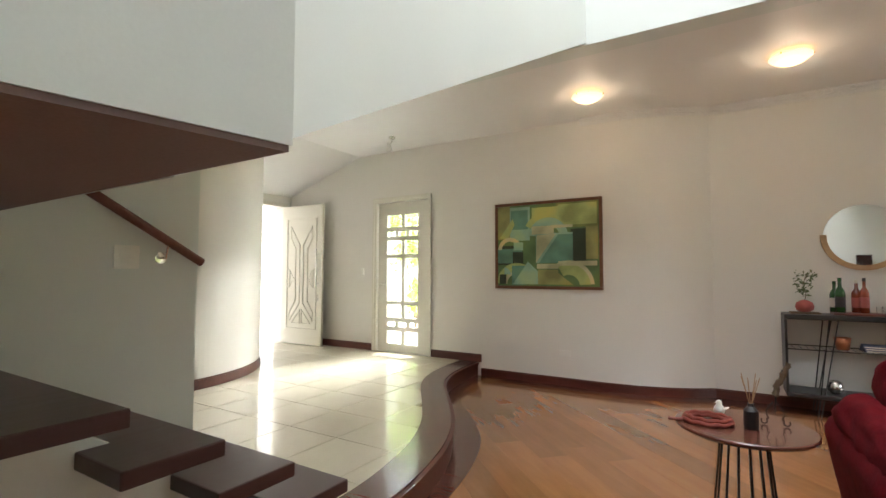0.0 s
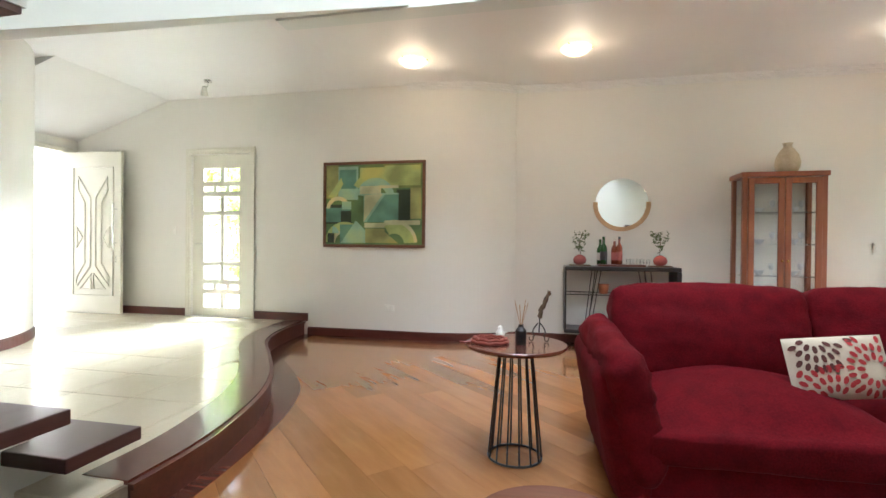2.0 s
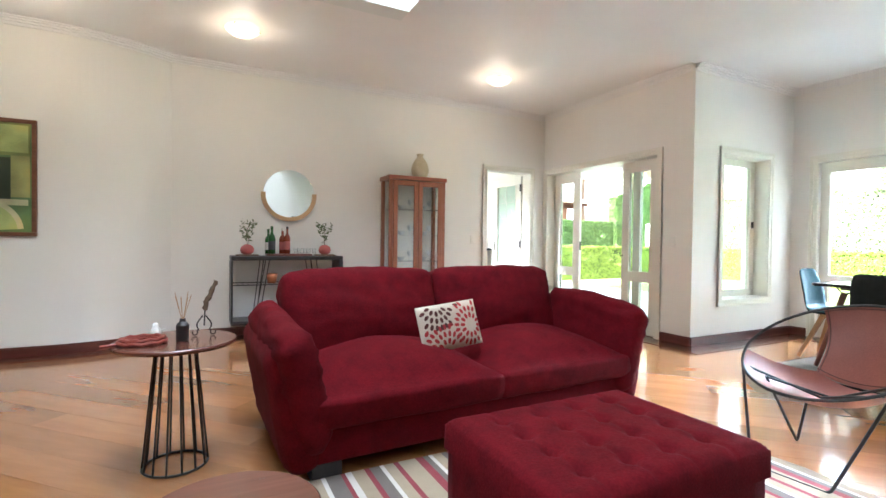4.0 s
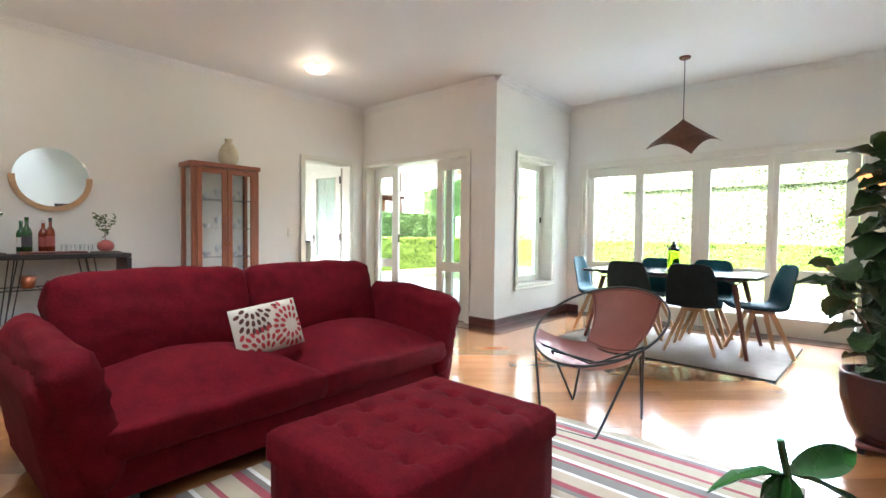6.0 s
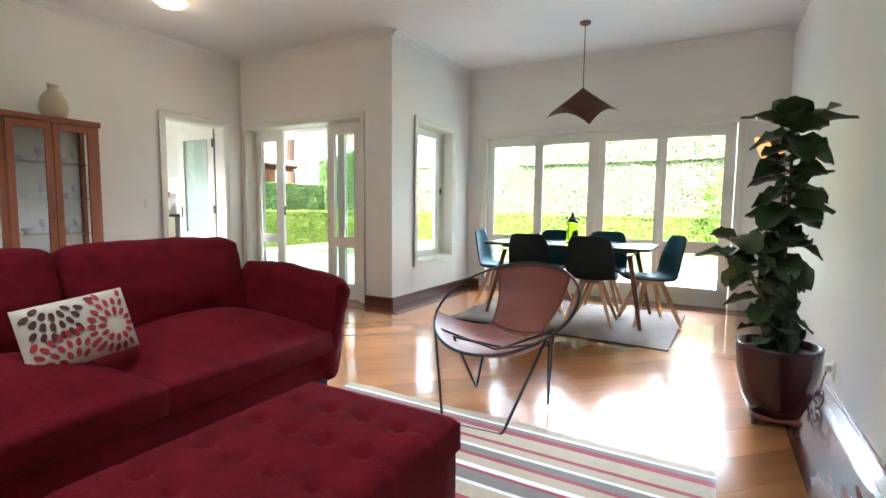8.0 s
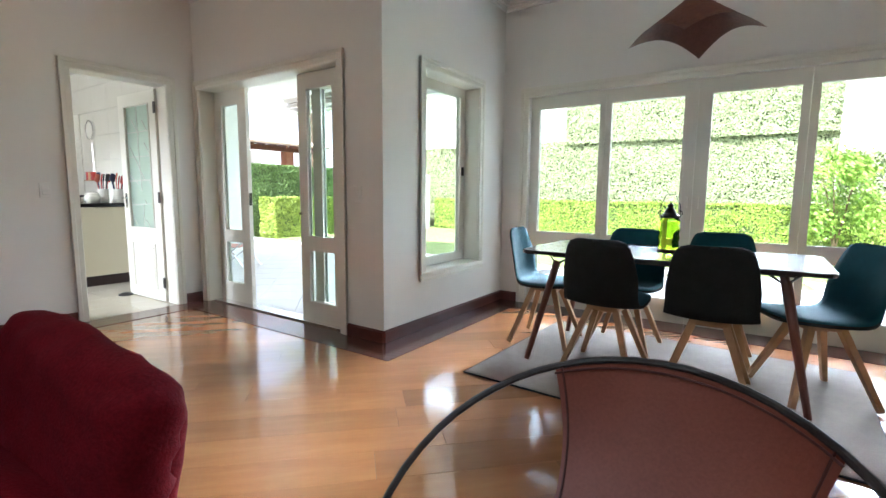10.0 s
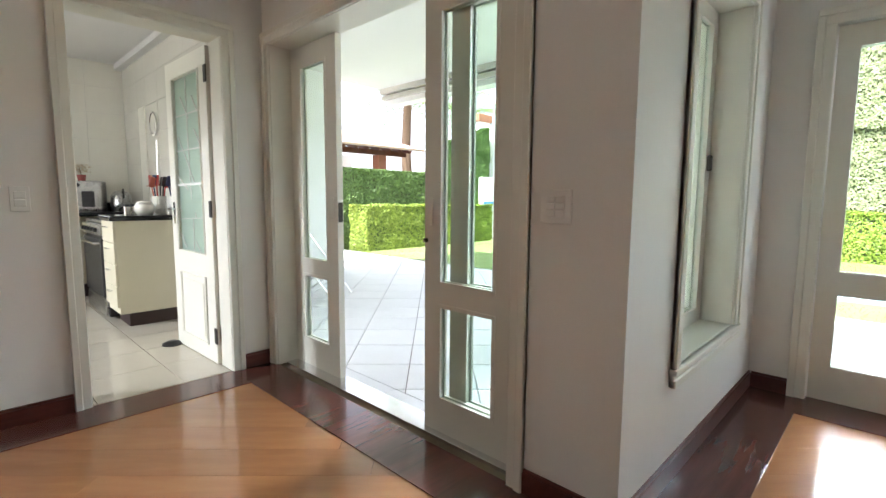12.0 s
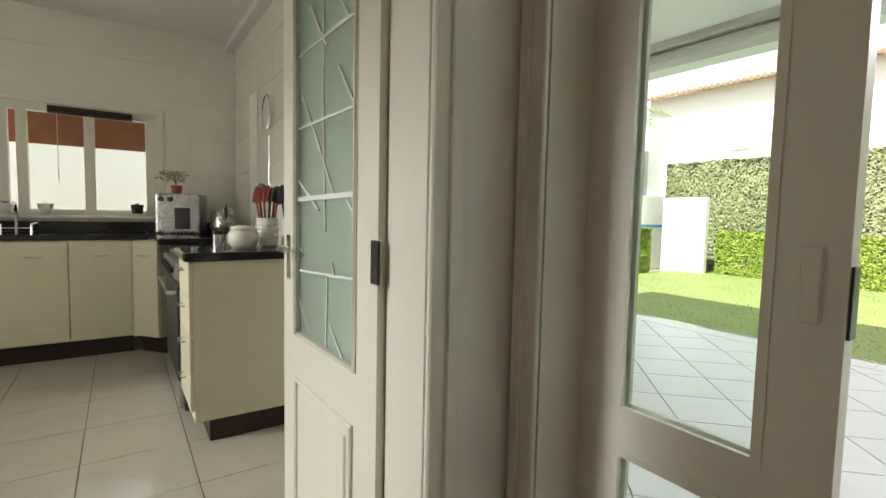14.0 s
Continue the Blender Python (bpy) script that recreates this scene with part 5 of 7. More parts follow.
# ---- stair from the entrance ----
stair = thing("stair", 0, 0, 0, 0, "open stair of thick dark wooden treads on a white beam", "stair")
for k in range(5):
    y0 = 1.435 - 0.300 * k
    z = FOYER + 0.173 * (k + 1)
    part("tread", box(-2.6, -1.42, y0 - 0.02, y0 + 0.30, z - 0.055, z, 0.006, 2), TREAD, stair)
bm = bmesh.new()
slope = 0.173 / 0.300
prof = [(1.64, FOYER - 0.15), (1.64, FOYER + 0.10), (-0.52, FOYER + 0.10 + slope * 2.16), (-0.52, FOYER + slope * 2.16 - 0.55)]
for x in (-2.1, -1.71):
    bm.faces.new([bm.verts.new((x, y, z)) for y, z in prof])
bm.verts.ensure_lookup_table()
for i in range(4):
    bm.faces.new([bm.verts[j] for j in (i, (i + 1) % 4, 4 + (i + 1) % 4, 4 + i)])
bmesh.ops.recalc_face_normals(bm, faces=bm.faces[:])
part("beam", bm, WALL_COOL, stair, "white sloping concrete beam")
structure("platform_corner", box(-1.76, -1.39, 1.46, 1.68, -0.6, FOYER + 0.002, 0.004, 1), TILE, "tiled corner block at the foot of the stair", "floor")
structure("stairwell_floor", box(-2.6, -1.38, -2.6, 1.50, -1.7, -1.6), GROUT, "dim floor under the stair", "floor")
rail = thing("handrail", 0, 0, 0, 0, "round reddish wooden handrail on metal brackets", "handrail")
part("rail", tube([(-2.53, 1.712, 1.303), (-2.53, 0.352, 1.303 + 1.36 * slope)], 0.024, 14), TABLEWOOD, rail)
for y in (1.52, 0.66):
    z = 1.303 + (1.712 - y) * slope
    part("bracket", tube([(-2.6, y, z - 0.09), (-2.55, y, z - 0.09), (-2.53, y, z - 0.02)], 0.007, 8), CHROME, rail)
    part("bracket_plate", rot(lathe([(0.0, 0.0), (0.030, 0.0), (0.030, 0.006), (0.0, 0.008)], 20), pose(-2.6, y, z - 0.09, 0, 90)), CHROME, rail)


def switch_plate(name, axis, at, a, z, w, h, n, sgn, label):
    """A plate with rocker keys on the wall face at; sgn: the way it stands out."""
    p = thing(name, 0, 0, 0, 0, label, "switch")

    def slab(u0, u1, z0, z1, d0, d1):
        lo, hi = sorted((at + sgn * d0, at + sgn * d1))
        return box(u0, u1, lo, hi, z0, z1, 0.002, 1) if axis == "y" else box(lo, hi, u0, u1, z0, z1, 0.002, 1)
    part("plate", slab(a - w / 2, a + w / 2, z - h / 2, z + h / 2, 0, 0.008), PLASTIC, p)
    for i in range(n[0]):
        for j in range(n[1]):
            u = a - w * 0.32 + (i + 0.5) * w * 0.64 / n[0]
            q = z - h * 0.32 + (j + 0.5) * h * 0.64 / n[1]
            part("key", slab(u - w * 0.30 / n[0], u + w * 0.30 / n[0], q - h * 0.28 / n[1], q + h * 0.28 / n[1], 0.008, 0.0125), PLASTIC, p)


switch_plate("light_switch", "x", -2.6, 1.35, 1.324, 0.12, 0.12, (2, 2), 1, "ivory four-key switch on the stair wall")
switch_plate("light_switch", "x", SX, 3.52, 1.102, 0.12, 0.12, (2, 3), -1, "ivory multi-key switch beside the sliding door")
switch_plate("light_switch", "y", KY, 3.53, 1.112, 0.075, 0.12, (1, 2), -1, "ivory switch beside the kitchen door")
switch_plate("wall_outlet", "y", PAINT_Y, -1.562, 0.36, 0.12, 0.075, (2, 1), -1, "ivory outlet low on the wall")
switch_plate("light_switch", "y", PAINT_Y, -4.52, 1.27, 0.05, 0.10, (1, 2), -1, "ivory switch beside the glass door")
switch_plate("wall_outlet", "y", TY, 3.92, 0.20, 0.075, 0.12, (1, 2), 1, "white outlet with a plug and cable")
switch_plate("light_switch", "x", BX, -0.25, 1.15, 0.08, 0.12, (1, 2), -1, "white switch beside the garden window")
cb = thing("power_cable", 0, 0, 0, 0, "black cable coiled on the floor below the outlet", "cable")
random.seed(2)
pts = [(3.92, TY + 0.03, 0.20), (3.90, TY + 0.05, 0.13), (3.86, TY + 0.07, 0.06)] + [(3.80 + 0.06 * math.cos(a * 0.8), TY + 0.09 + 0.03 * math.sin(a * 0.8), 0.06 + 0.045 * math.sin(a * 1.1 + 1)) for a in range(18)] + [(3.6, TY + 0.12, 0.008)]
part("cable", tube(spline(pts, 4), 0.004, 6), BLACK, cb)
part("plug", box(3.90, 3.94, TY + 0.012, TY + 0.04, 0.19, 0.23, 0.006, 1), PLASTIC, cb)

# ---- baseboards ----
BH, BT = 0.085, 0.016


def skirting(path, z=0.0, side=1):
    bm = strip(path, 0.0, side * BT, z, z + BH)
    merge(bm, strip(path, 0.0, side * BT * 0.6, z + BH, z + BH + 0.012))
    return structure("baseboard", bm, BASEBOARD, "dark reddish moulded wooden baseboard", "baseboard")


skirting([(3.674, KY), (1.5, KY), (-0.12, KY)], 0, 1)
skirting(curve[::-1], 0, 1)
skirting([(-1.35, PAINT_Y), (-2.0, PAINT_Y), (-2.60, PAINT_Y)], 0, 1)
skirting([(-2.60, PAINT_Y), (-3.0, PAINT_Y), (-3.333, PAINT_Y)], FOYER, 1)
skirting([(-4.328, PAINT_Y), (-5.0, PAINT_Y), (-6.06, PAINT_Y)], FOYER, 1)
skirting(round_wall, FOYER, -1)
skirting([(SX, DY), (SX, 3.45), (SX, 3.63)], 0, 1)
skirting([(SX, 5.69), (SX, 5.695), (SX, KY)], 0, 1)
skirting([(SX, DY), (5.5, DY), (BX, DY)], 0, -1)
skirting([(BX, DY - BT), (BX, 3.1), (BX, 3.045)], 0, -1)
skirting([(BX, TY), (4.0, TY), (2.31, TY)], 0, -1)
skirting([(4.574, KY), (4.67, KY), (SX, KY)], 0, -1)
# crown mouldings
for path in ([(SX, KY), (2.0, KY), (-0.12, KY)], curve[::-1] + [Vector((-1.36, PAINT_Y))], [(BX, DY), (5.5, DY), (SX, DY), ], [(SX, DY), (SX, 4.5), (SX, KY)], [(BX, TY), (BX, 1.5), (BX, DY)], [(2.3, TY), (5.0, TY), (BX, TY)]):
    bm = bmesh.new()
    for d, h in ((0.07, 0.012), (0.048, 0.026), (0.028, 0.045), (0.012, 0.07)):
        merge(bm, strip(path, 0.0, d, C - h, C - 0.0015))
    structure("crown_moulding", bm, CEIL, "white stepped plaster crown moulding", "trim")

# ---- casings ----
casing("trim_kitchen_door", "y", KY, 3.751, 4.497, 0, 2.094, 0.075, -0.018, label="cream moulded door casing")
casing("trim_sliding_door", "x", SX, 3.70, 5.615, 0, 2.09, 0.075, -0.018, label="cream moulded casing of the sliding door")
casing("trim_side_window", "y", DY, 5.267, 6.12, 0.475, 2.083, 0.075, -0.018, True, "cream moulded window casing")
casing("trim_garden_windows", "x", BX, 0.02, 2.975, 0, 2.055, 0.085, -0.02, label="cream moulded casing round the garden windows")
casing("trim_glass_door", "y", PAINT_Y, -4.258, -3.403, FOYER, 2.25, 0.07, -0.018, label="cream moulded door casing")
casing("trim_front_door", "x", -6.07, 4.36, 5.24, FOYER, 2.31, 0.06, 0.016, label="cream moulded front door casing")
structure("jamb_kitchen_door", wall_with_holes("y", KY + 0.001, 0.178, 3.731, 4.517, 0, 2.114, [(3.753, 4.495, 0, 2.092)]), TRIM, "cream painted door lining", "trim")
structure("jamb_sliding_door", wall_with_holes("x", SX + 0.001, 0.198, 3.68, 5.68, 0, 2.11, [(3.702, 5.613, 0, 2.088)]), TRIM, "cream painted door lining", "trim")
structure("sill_side_window", box(5.19, 6.20, DY - 0.03, DY + 0.16, 0.45, 0.475, 0.006, 2), TRIM, "cream painted window sill", "trim")
structure("jamb_side_window", wall_with_holes("y", DY + 0.001, 0.258, 5.247, 6.14, 0.455, 2.10, [(5.269, 6.118, 0.477, 2.081)]), TRIM, "cream painted window lining", "trim")
structure("threshold_sliding_door", box(SX + 0.06, SX + 0.2, 3.70, 5.62, -0.02, 0.006, 0.002, 1), CHROME, "metal sliding door track", "trim")

LATCH = mottled("dark_latch", (0.05, 0.045, 0.04), (0.09, 0.08, 0.07), 40, (0.3, 0.5), 0.1, 0.8)


def glazed_leaf(name, axis, at, a0, a1, z0, z1, panes, thick=0.04, label="", cat="door", kind=""):
    """A leaf in the plane axis = at with panes (a, b, zlo, zhi); each pane is glass with a thin bead."""
    d = thing(name, 0, 0, 0, 0, label, cat)
    if kind:
        d["kind"] = kind

    def slab(u0, u1, lo, hi, t0, t1, bev=0.0):
        return box(u0, u1, at + t0, at + t1, lo, hi, bev, 1) if axis == "y" else box(at + t0, at + t1, u0, u1, lo, hi, bev, 1)
    bm = wall_with_holes(axis, at - thick / 2, thick, a0, a1, z0, z1, panes)
    part("frame", bm, TRIM, d, "cream painted frame")
    for a, b, lo, hi in panes:
        pn = part("pane", slab(a - 0.004, b + 0.004, lo - 0.004, hi + 0.004, -0.003, 0.003), GLASS, d, "clear glass pane")
        pn.visible_shadow = False
        bm = bmesh.new()
        for t in (-thick / 2 - 0.003, thick / 2 - 0.009):
            for u0, u1, l0, h0 in ((a - 0.008, a + 0.01, lo - 0.008, hi + 0.008), (b - 0.01, b + 0.008, lo - 0.008, hi + 0.008), (a + 0.01, b - 0.01, lo - 0.008, lo + 0.01), (a + 0.01, b - 0.01, hi - 0.01, hi + 0.008)):
                q = slab(u0, u1, l0, h0, t, t + 0.012)
                merge(bm, q)
        part("bead", bm, TRIM, d)
    return d


# sliding door: one fixed leaf, one pushed aside, one more behind it
sl = glazed_leaf("sliding_leaf", "x", 4.93, 5.092, 5.612, 0.006, 2.08, [(5.205, 5.50, 0.187, 0.622), (5.205, 5.50, 0.722, 1.955)], label="cream wooden sliding leaf with tall glass panes")
part("finger_pull", box(4.902, 4.909, 5.125, 5.155, 1.0, 1.13, 0.003, 1), TRIM, sl)
part("lock", box(4.915, 4.945, 5.087, 5.0918, 0.98, 1.10, 0.001, 1), LATCH, sl, "dark lock plate")
sr = glazed_leaf("sliding_leaf", "x", 4.885, 3.742, 4.285, 0.006, 2.08, [(3.862, 4.188, 0.168, 0.626), (3.862, 4.188, 0.73, 1.96)], label="cream wooden sliding leaf pushed aside, with glass panes")
part("finger_pull", box(4.857, 4.864, 4.225, 4.255, 1.0, 1.13, 0.003, 1), TRIM, sr)
part("latch_knob", lathe([(0.0, 0), (0.012, 0.004), (0.006, 0.025), (0.0, 0.026)], 12), LATCH, sr).matrix_local = pose(4.865, 4.27, 0.93, 0, -90)
glazed_leaf("sliding_leaf", "x", 4.93, 3.702, 4.16, 0.006, 2.08, [(3.80, 4.06, 0.168, 0.626), (3.80, 4.06, 0.73, 1.96)], label="cream sliding leaf stacked behind another")

# narrow side window
sw = glazed_leaf("window_1", "y", 3.43, 5.271, 6.116, 0.479, 2.079, [(5.35, 6.04, 0.545, 2.01)], label="narrow cream-framed window", cat="window", kind="structure")
part("latch", box(6.05, 6.07, 3.385, 3.408, 1.28, 1.36, 0.004, 1), LATCH, sw)
# garden windows
edges = [2.972, 2.243, 1.50, 0.765, 0.024]
glass_span = [(2.287, 2.888), (1.592, 2.202), (0.812, 1.41), (0.125, 0.722)]
for i in range(4):
    a1, a0 = edges[i], edges[i + 1] + 0.003
    g0, g1 = glass_span[i]
    w = glazed_leaf("garden_door", "x", BX + 0.06, a0, a1, 0.004, 2.052, [(g0, g1, 0.196, 0.618), (g0, g1, 0.732, 1.943)], label="cream-framed tall glazed garden door, closed", cat="door")
    if i in (1, 2):
        part("handle", box(BX + 0.02, BX + 0.037, (a0 + 0.03) if i == 1 else (a1 - 0.05), (a0 + 0.05) if i == 1 else (a1 - 0.03), 1.0, 1.1, 0.004, 1), TRIM, w)
structure("threshold_garden", box(BX, BX + 0.2, 0.02, 2.975, -0.03, 0.003), BAND, "dark wooden threshold", "trim")

# glass entrance door
X0, X1 = -4.254, -3.407
p0, p1, pm = X0 + 0.15, X1 - 0.16, X0 + 0.15 + 0.265
th = (p1 - p0 - 0.06) / 3
panes = [(p0, pm, 1.83, 2.02), (pm + 0.035, p1, 1.83, 2.02)]
panes += [(p0 + k * (th + 0.03), p0 + k * (th + 0.03) + th, 1.70, 1.79) for k in range(3)]
panes += [(p0, pm, 1.45, 1.66), (pm + 0.035, p1, 1.45, 1.66), (p0, pm, 0.80, 1.415), (pm + 0.035, p1, 0.80, 1.415), (p0, pm, 0.57, 0.765), (pm + 0.035, p1, 0.57, 0.765)]
panes += [(p0 + k * (th + 0.03), p0 + k * (th + 0.03) + th, 0.445, 0.53) for k in range(3)]
panes += [(p0, pm, 0.21, 0.405), (pm + 0.035, p1, 0.21, 0.405)]
gd = glazed_leaf("glass_door", "y", PAINT_Y + 0.05, X0, X1, FOYER + 0.005, 2.245, [(a, b, lo + 0.06, hi + 0.06) for a, b, lo, hi in panes], label="cream wooden door with many small glass panes", cat="door")
part("door_handle", tube([(X0 + 0.07, PAINT_Y + 0.03, 1.10), (X0 + 0.07, PAINT_Y - 0.02, 1.10), (X0 + 0.17, PAINT_Y - 0.025, 1.10)], 0.008, 8), CHROME, gd, "chrome lever handle")
for z in (0.4, 1.15, 1.95):
    part("hinge", tube([(X1 - 0.006, PAINT_Y + 0.02, z - 0.05), (X1 - 0.006, PAINT_Y + 0.02, z + 0.05)], 0.009, 8), LATCH, gd)

# carved front door, standing open
fd = thing("front_door", -6.04, 5.22, FOYER + 0.005, 1, "white panelled front door with carved mouldings, standing open", "door")
W, H = 0.86, 2.13
part("leaf", box(0, W, -0.02, 0.02, 0, H, 0.003, 1), TRIM, fd)


def moulding(pts, closed, r=0.014):
    return part("moulding", tube([(u, -0.022, v) for u, v in pts], r, 6, closed), TRIM, fd)


moulding([(0.12, 0.24), (W - 0.12, 0.24), (W - 0.12, 1.92), (0.12, 1.92)], True)
for s in (-1, 1):
    c = W / 2
    moulding([(c + s * 0.04, 0.62), (c + s * 0.04, 1.52), (c + s * 0.23, 1.80), (c + s * 0.23, 1.62), (c + s * 0.13, 1.46), (c + s * 0.13, 0.66), (c + s * 0.25, 0.48), (c + s * 0.25, 0.36)], True)
    moulding([(c + s * 0.16, 1.0), (c + s * 0.25, 0.86), (c + s * 0.25, 1.14)], True, 0.012)
    moulding([(c + s * 0.02, 0.32), (c + s * 0.02, 0.52), (c + s * 0.20, 0.32)], True, 0.012)
part("pull_bar", tube([(W - 0.06, -0.075, 0.85), (W - 0.06, -0.075, 1.45)], 0.011, 8), CHROME, fd, "chrome pull bar")
for z in (0.93, 1.37):
    part("pull_post", tube([(W - 0.06, -0.02, z), (W - 0.06, -0.075, z)], 0.009, 8), CHROME, fd)
part("key_ring", tube([(W - 0.06 + 0.012 * math.cos(a), -0.035, 0.72 + 0.05 * math.sin(a)) for a in (0, 1, 2, 3, 4, 5)], 0.003, 5, True), CHROME, fd)

# kitchen door, standing open
kd = thing("kitchen_door", 4.492, 5.885, 0.008, 91.5, "cream kitchen door with frosted glass, standing open", "door")
W, H = 0.735, 2.07
bm = wall_with_holes("y", -0.02, 0.04, 0, W, 0, H, [(0.13, W - 0.13, 0.735, 1.945)])
part("leaf", bm, TRIM, kd)
FROST = Mat("frosted_glass", 0.45)
FROST.color((0.62, 0.76, 0.66))
FROST.b.inputs["Transmission Weight"].default_value = 0.75
FROST.b.inputs["IOR"].default_value = 1.15
part("glass", box(0.125, W - 0.125, -0.004, 0.004, 0.73, 1.95), FROST.m, kd, "pale green frosted glass")
WLINE = paint("etched_line", (0.85, 0.86, 0.82), 0.02)
for a, b, r in (((0.135, 1.213), (0.605, 1.205), 0.011), ((0.61, 1.272), (0.426, 1.169), 0.006), ((0.461, 1.42), (0.292, 1.203), 0.006), ((0.392, 1.60), (0.371, 1.102), 0.005),
                ((0.213, 1.199), (0.135, 1.135), 0.006), ((0.605, 1.447), (0.134, 1.45), 0.006), ((0.605, 0.957), (0.134, 0.98), 0.005), ((0.316, 1.01), (0.296, 0.97), 0.005),
                ((0.354, 0.963), (0.362, 0.735), 0.004), ((0.331, 0.814), (0.24, 0.735), 0.004), ((0.6, 0.852), (0.51, 0.75), 0.004), ((0.605, 1.045), (0.564, 1.01), 0.004),
                ((0.171, 0.966), (0.134, 0.913), 0.004), ((0.605, 1.69), (0.134, 1.695), 0.006), ((0.57, 1.55), (0.46, 1.42), 0.006), ((0.39, 1.94), (0.387, 1.60), 0.005),
                ((0.27, 1.58), (0.16, 1.45), 0.006), ((0.50, 1.82), (0.36, 1.66), 0.006), ((0.29, 1.80), (0.20, 1.69), 0.006)):
    part("etched_line", tube([(a[0], 0.0055, a[1]), (b[0], 0.0055, b[1])], r, 4), WLINE, kd)
for side in (-1, 1):
    for r0, (u0, u1, v0, v1) in ((0.010, (0.14, W - 0.14, 0.11, 0.57)), (0.009, (0.125, W - 0.125, 0.73, 1.95))):
        part("moulding", tube([(u0, side * 0.021, v0), (u1, side * 0.021, v0), (u1, side * 0.021, v1), (u0, side * 0.021, v1)], r0, 6, True), TRIM, kd)
    part("raised_panel", box(0.18, W - 0.18, side * 0.021 - 0.006, side * 0.021 + 0.006, 0.15, 0.53, 0.005, 1), TRIM, kd)
    part("door_handle", tube([(W - 0.06, side * 0.02, 1.03), (W - 0.06, side * 0.06, 1.03), (W - 0.17, side * 0.065, 1.03)], 0.009, 8), CHROME, kd, "chrome lever handle")
    part("lock_plate", box(W - 0.08, W - 0.04, side * 0.0215 - 0.002, side * 0.0215 + 0.002, 0.92, 1.08, 0.001, 1), CHROME, kd)
for z in (0.19, 1.04, 1.90):
    part("hinge", box(-0.012, 0.03, 0.018, 0.026, z - 0.055, z + 0.055, 0.003, 1), LATCH, kd, "dark metal hinge")
stop = thing("door_wedge", 4.40, 6.60, 0.0, 20, "black door stop on the kitchen floor", "door stop")
part("wedge", lathe([(0.0, 0), (0.07, 0), (0.07, 0.012), (0.03, 0.03), (0.0, 0.032)], 16), BLACK, stop)

# ---- kitchen ----
KC = 2.78
structure("wall_kitchen_back", wall_with_holes("y", 9.95, 0.2, 1.4, 5.2, 0, 3.0, [(2.55, 4.24, 1.10, 2.02)]), WALL, "kitchen wall behind the tiles", "wall")
structure("wall_kitchen_right", box(4.92, 5.1, 5.88, 9.95, 0, 3.0), WALL, "kitchen side wall", "wall")
# the hole is out of view and added to hold the kitchen fill lamp
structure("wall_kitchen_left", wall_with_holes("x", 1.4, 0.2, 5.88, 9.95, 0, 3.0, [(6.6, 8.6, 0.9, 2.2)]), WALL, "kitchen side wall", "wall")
structure("ceiling_kitchen", box(1.4, 5.1, 5.88, 10.15, KC, KC + 0.1), CEIL, "white kitchen ceiling", "ceiling")
bm = strip([(4.92, 5.9), (4.92, 8.0), (4.92, 9.93)], 0.0, 0.09, KC - 0.07, KC - 0.002)
structure("cove_kitchen", bm, CEIL, "white boxed cornice in the kitchen", "trim")
structure("floor_kitchen", box(1.6, 4.92, 5.70, 9.95, -0.2, -0.010), GROUT, "glossy cream tiled kitchen floor", "floor")
CREAM = paint("cream_laminate", (0.72, 0.67, 0.50), 0.04, (0.3, 0.45))
GRANITE = mottled("black_granite", (0.008, 0.008, 0.009), (0.03, 0.03, 0.032), 60, (0.05, 0.12), 0.0, fine=300)
STEEL = mottled("steel", (0.42, 0.42, 0.41), (0.55, 0.55, 0.54), 20, (0.2, 0.35), 0.0, 1.0)


def unit(name, x, y, rz, w, d, h, fronts, label, inset=0.0, base=0.145):
    """A base unit whose front faces -y before it is turned; fronts: (x0, x1, z0, z1, handle)."""
    u = thing(name, x, y, 0, rz, label, "cabinet")
    part("carcass", box(-w / 2, w / 2, 0.0, d, base, h, 0.002, 1), CREAM, u)
    part("plinth", box(-w / 2 + inset, w / 2 - inset, 0.07, d, 0.0, base), mottled_plinth, u, "dark recessed plinth")
    for a, b, lo, hi, hz in fronts:
        dd = part("door" if hi - lo > 0.3 else "drawer", box(a + 0.003, b - 0.003, -0.02, 0.0, lo, hi, 0.003, 1), CREAM, u)
        m = (a + b) / 2
        part("handle", tube([(m - 0.05, -0.02, hz), (m - 0.05, -0.045, hz), (m + 0.05, -0.045, hz), (m + 0.05, -0.02, hz)], 0.004, 6), CHROME, dd, "thin chrome handle")
    return u


# brown darkened so the plinths carry the shadow under the units
mottled_plinth = mottled("darkened_brown", (0.022, 0.011, 0.009), (0.04, 0.02, 0.017), 10, (0.4, 0.6), 0.05)
UH = 0.92
unit("drawer_unit", 4.235, 7.59, -90, 0.42, 0.60, UH, [(-0.21, 0.21, 0.18 + 0.185 * k, 0.36 + 0.185 * k, 0.31 + 0.185 * k) for k in range(4)], "cream drawer unit with four drawers and chrome handles", 0.03, 0.12)
for k in range(5):
    x = 2.223 + 0.4 * k
    unit("base_unit", x, 9.36, 0, 0.4, 0.56, UH, [(-0.2, 0.2, 0.15, 0.91, 0.80)], "cream base unit under the kitchen window")
unit("corner_unit", 4.115, 9.26, -52, 0.28, 0.4, UH, [(-0.14, 0.14, 0.15, 0.91, 0.80)], "cream diagonal corner unit")
stove = thing("stove", 4.235, 8.235, 0, -90, "black and steel freestanding cooker", "stove")
part("body", box(-0.42, 0.42, 0.0, 0.58, 0.02, 0.88, 0.006, 1), BLACK, stove)
part("oven_door", box(-0.40, 0.40, -0.03, 0.0, 0.20, 0.74, 0.006, 1), BLACK, stove, "dark glass oven door")
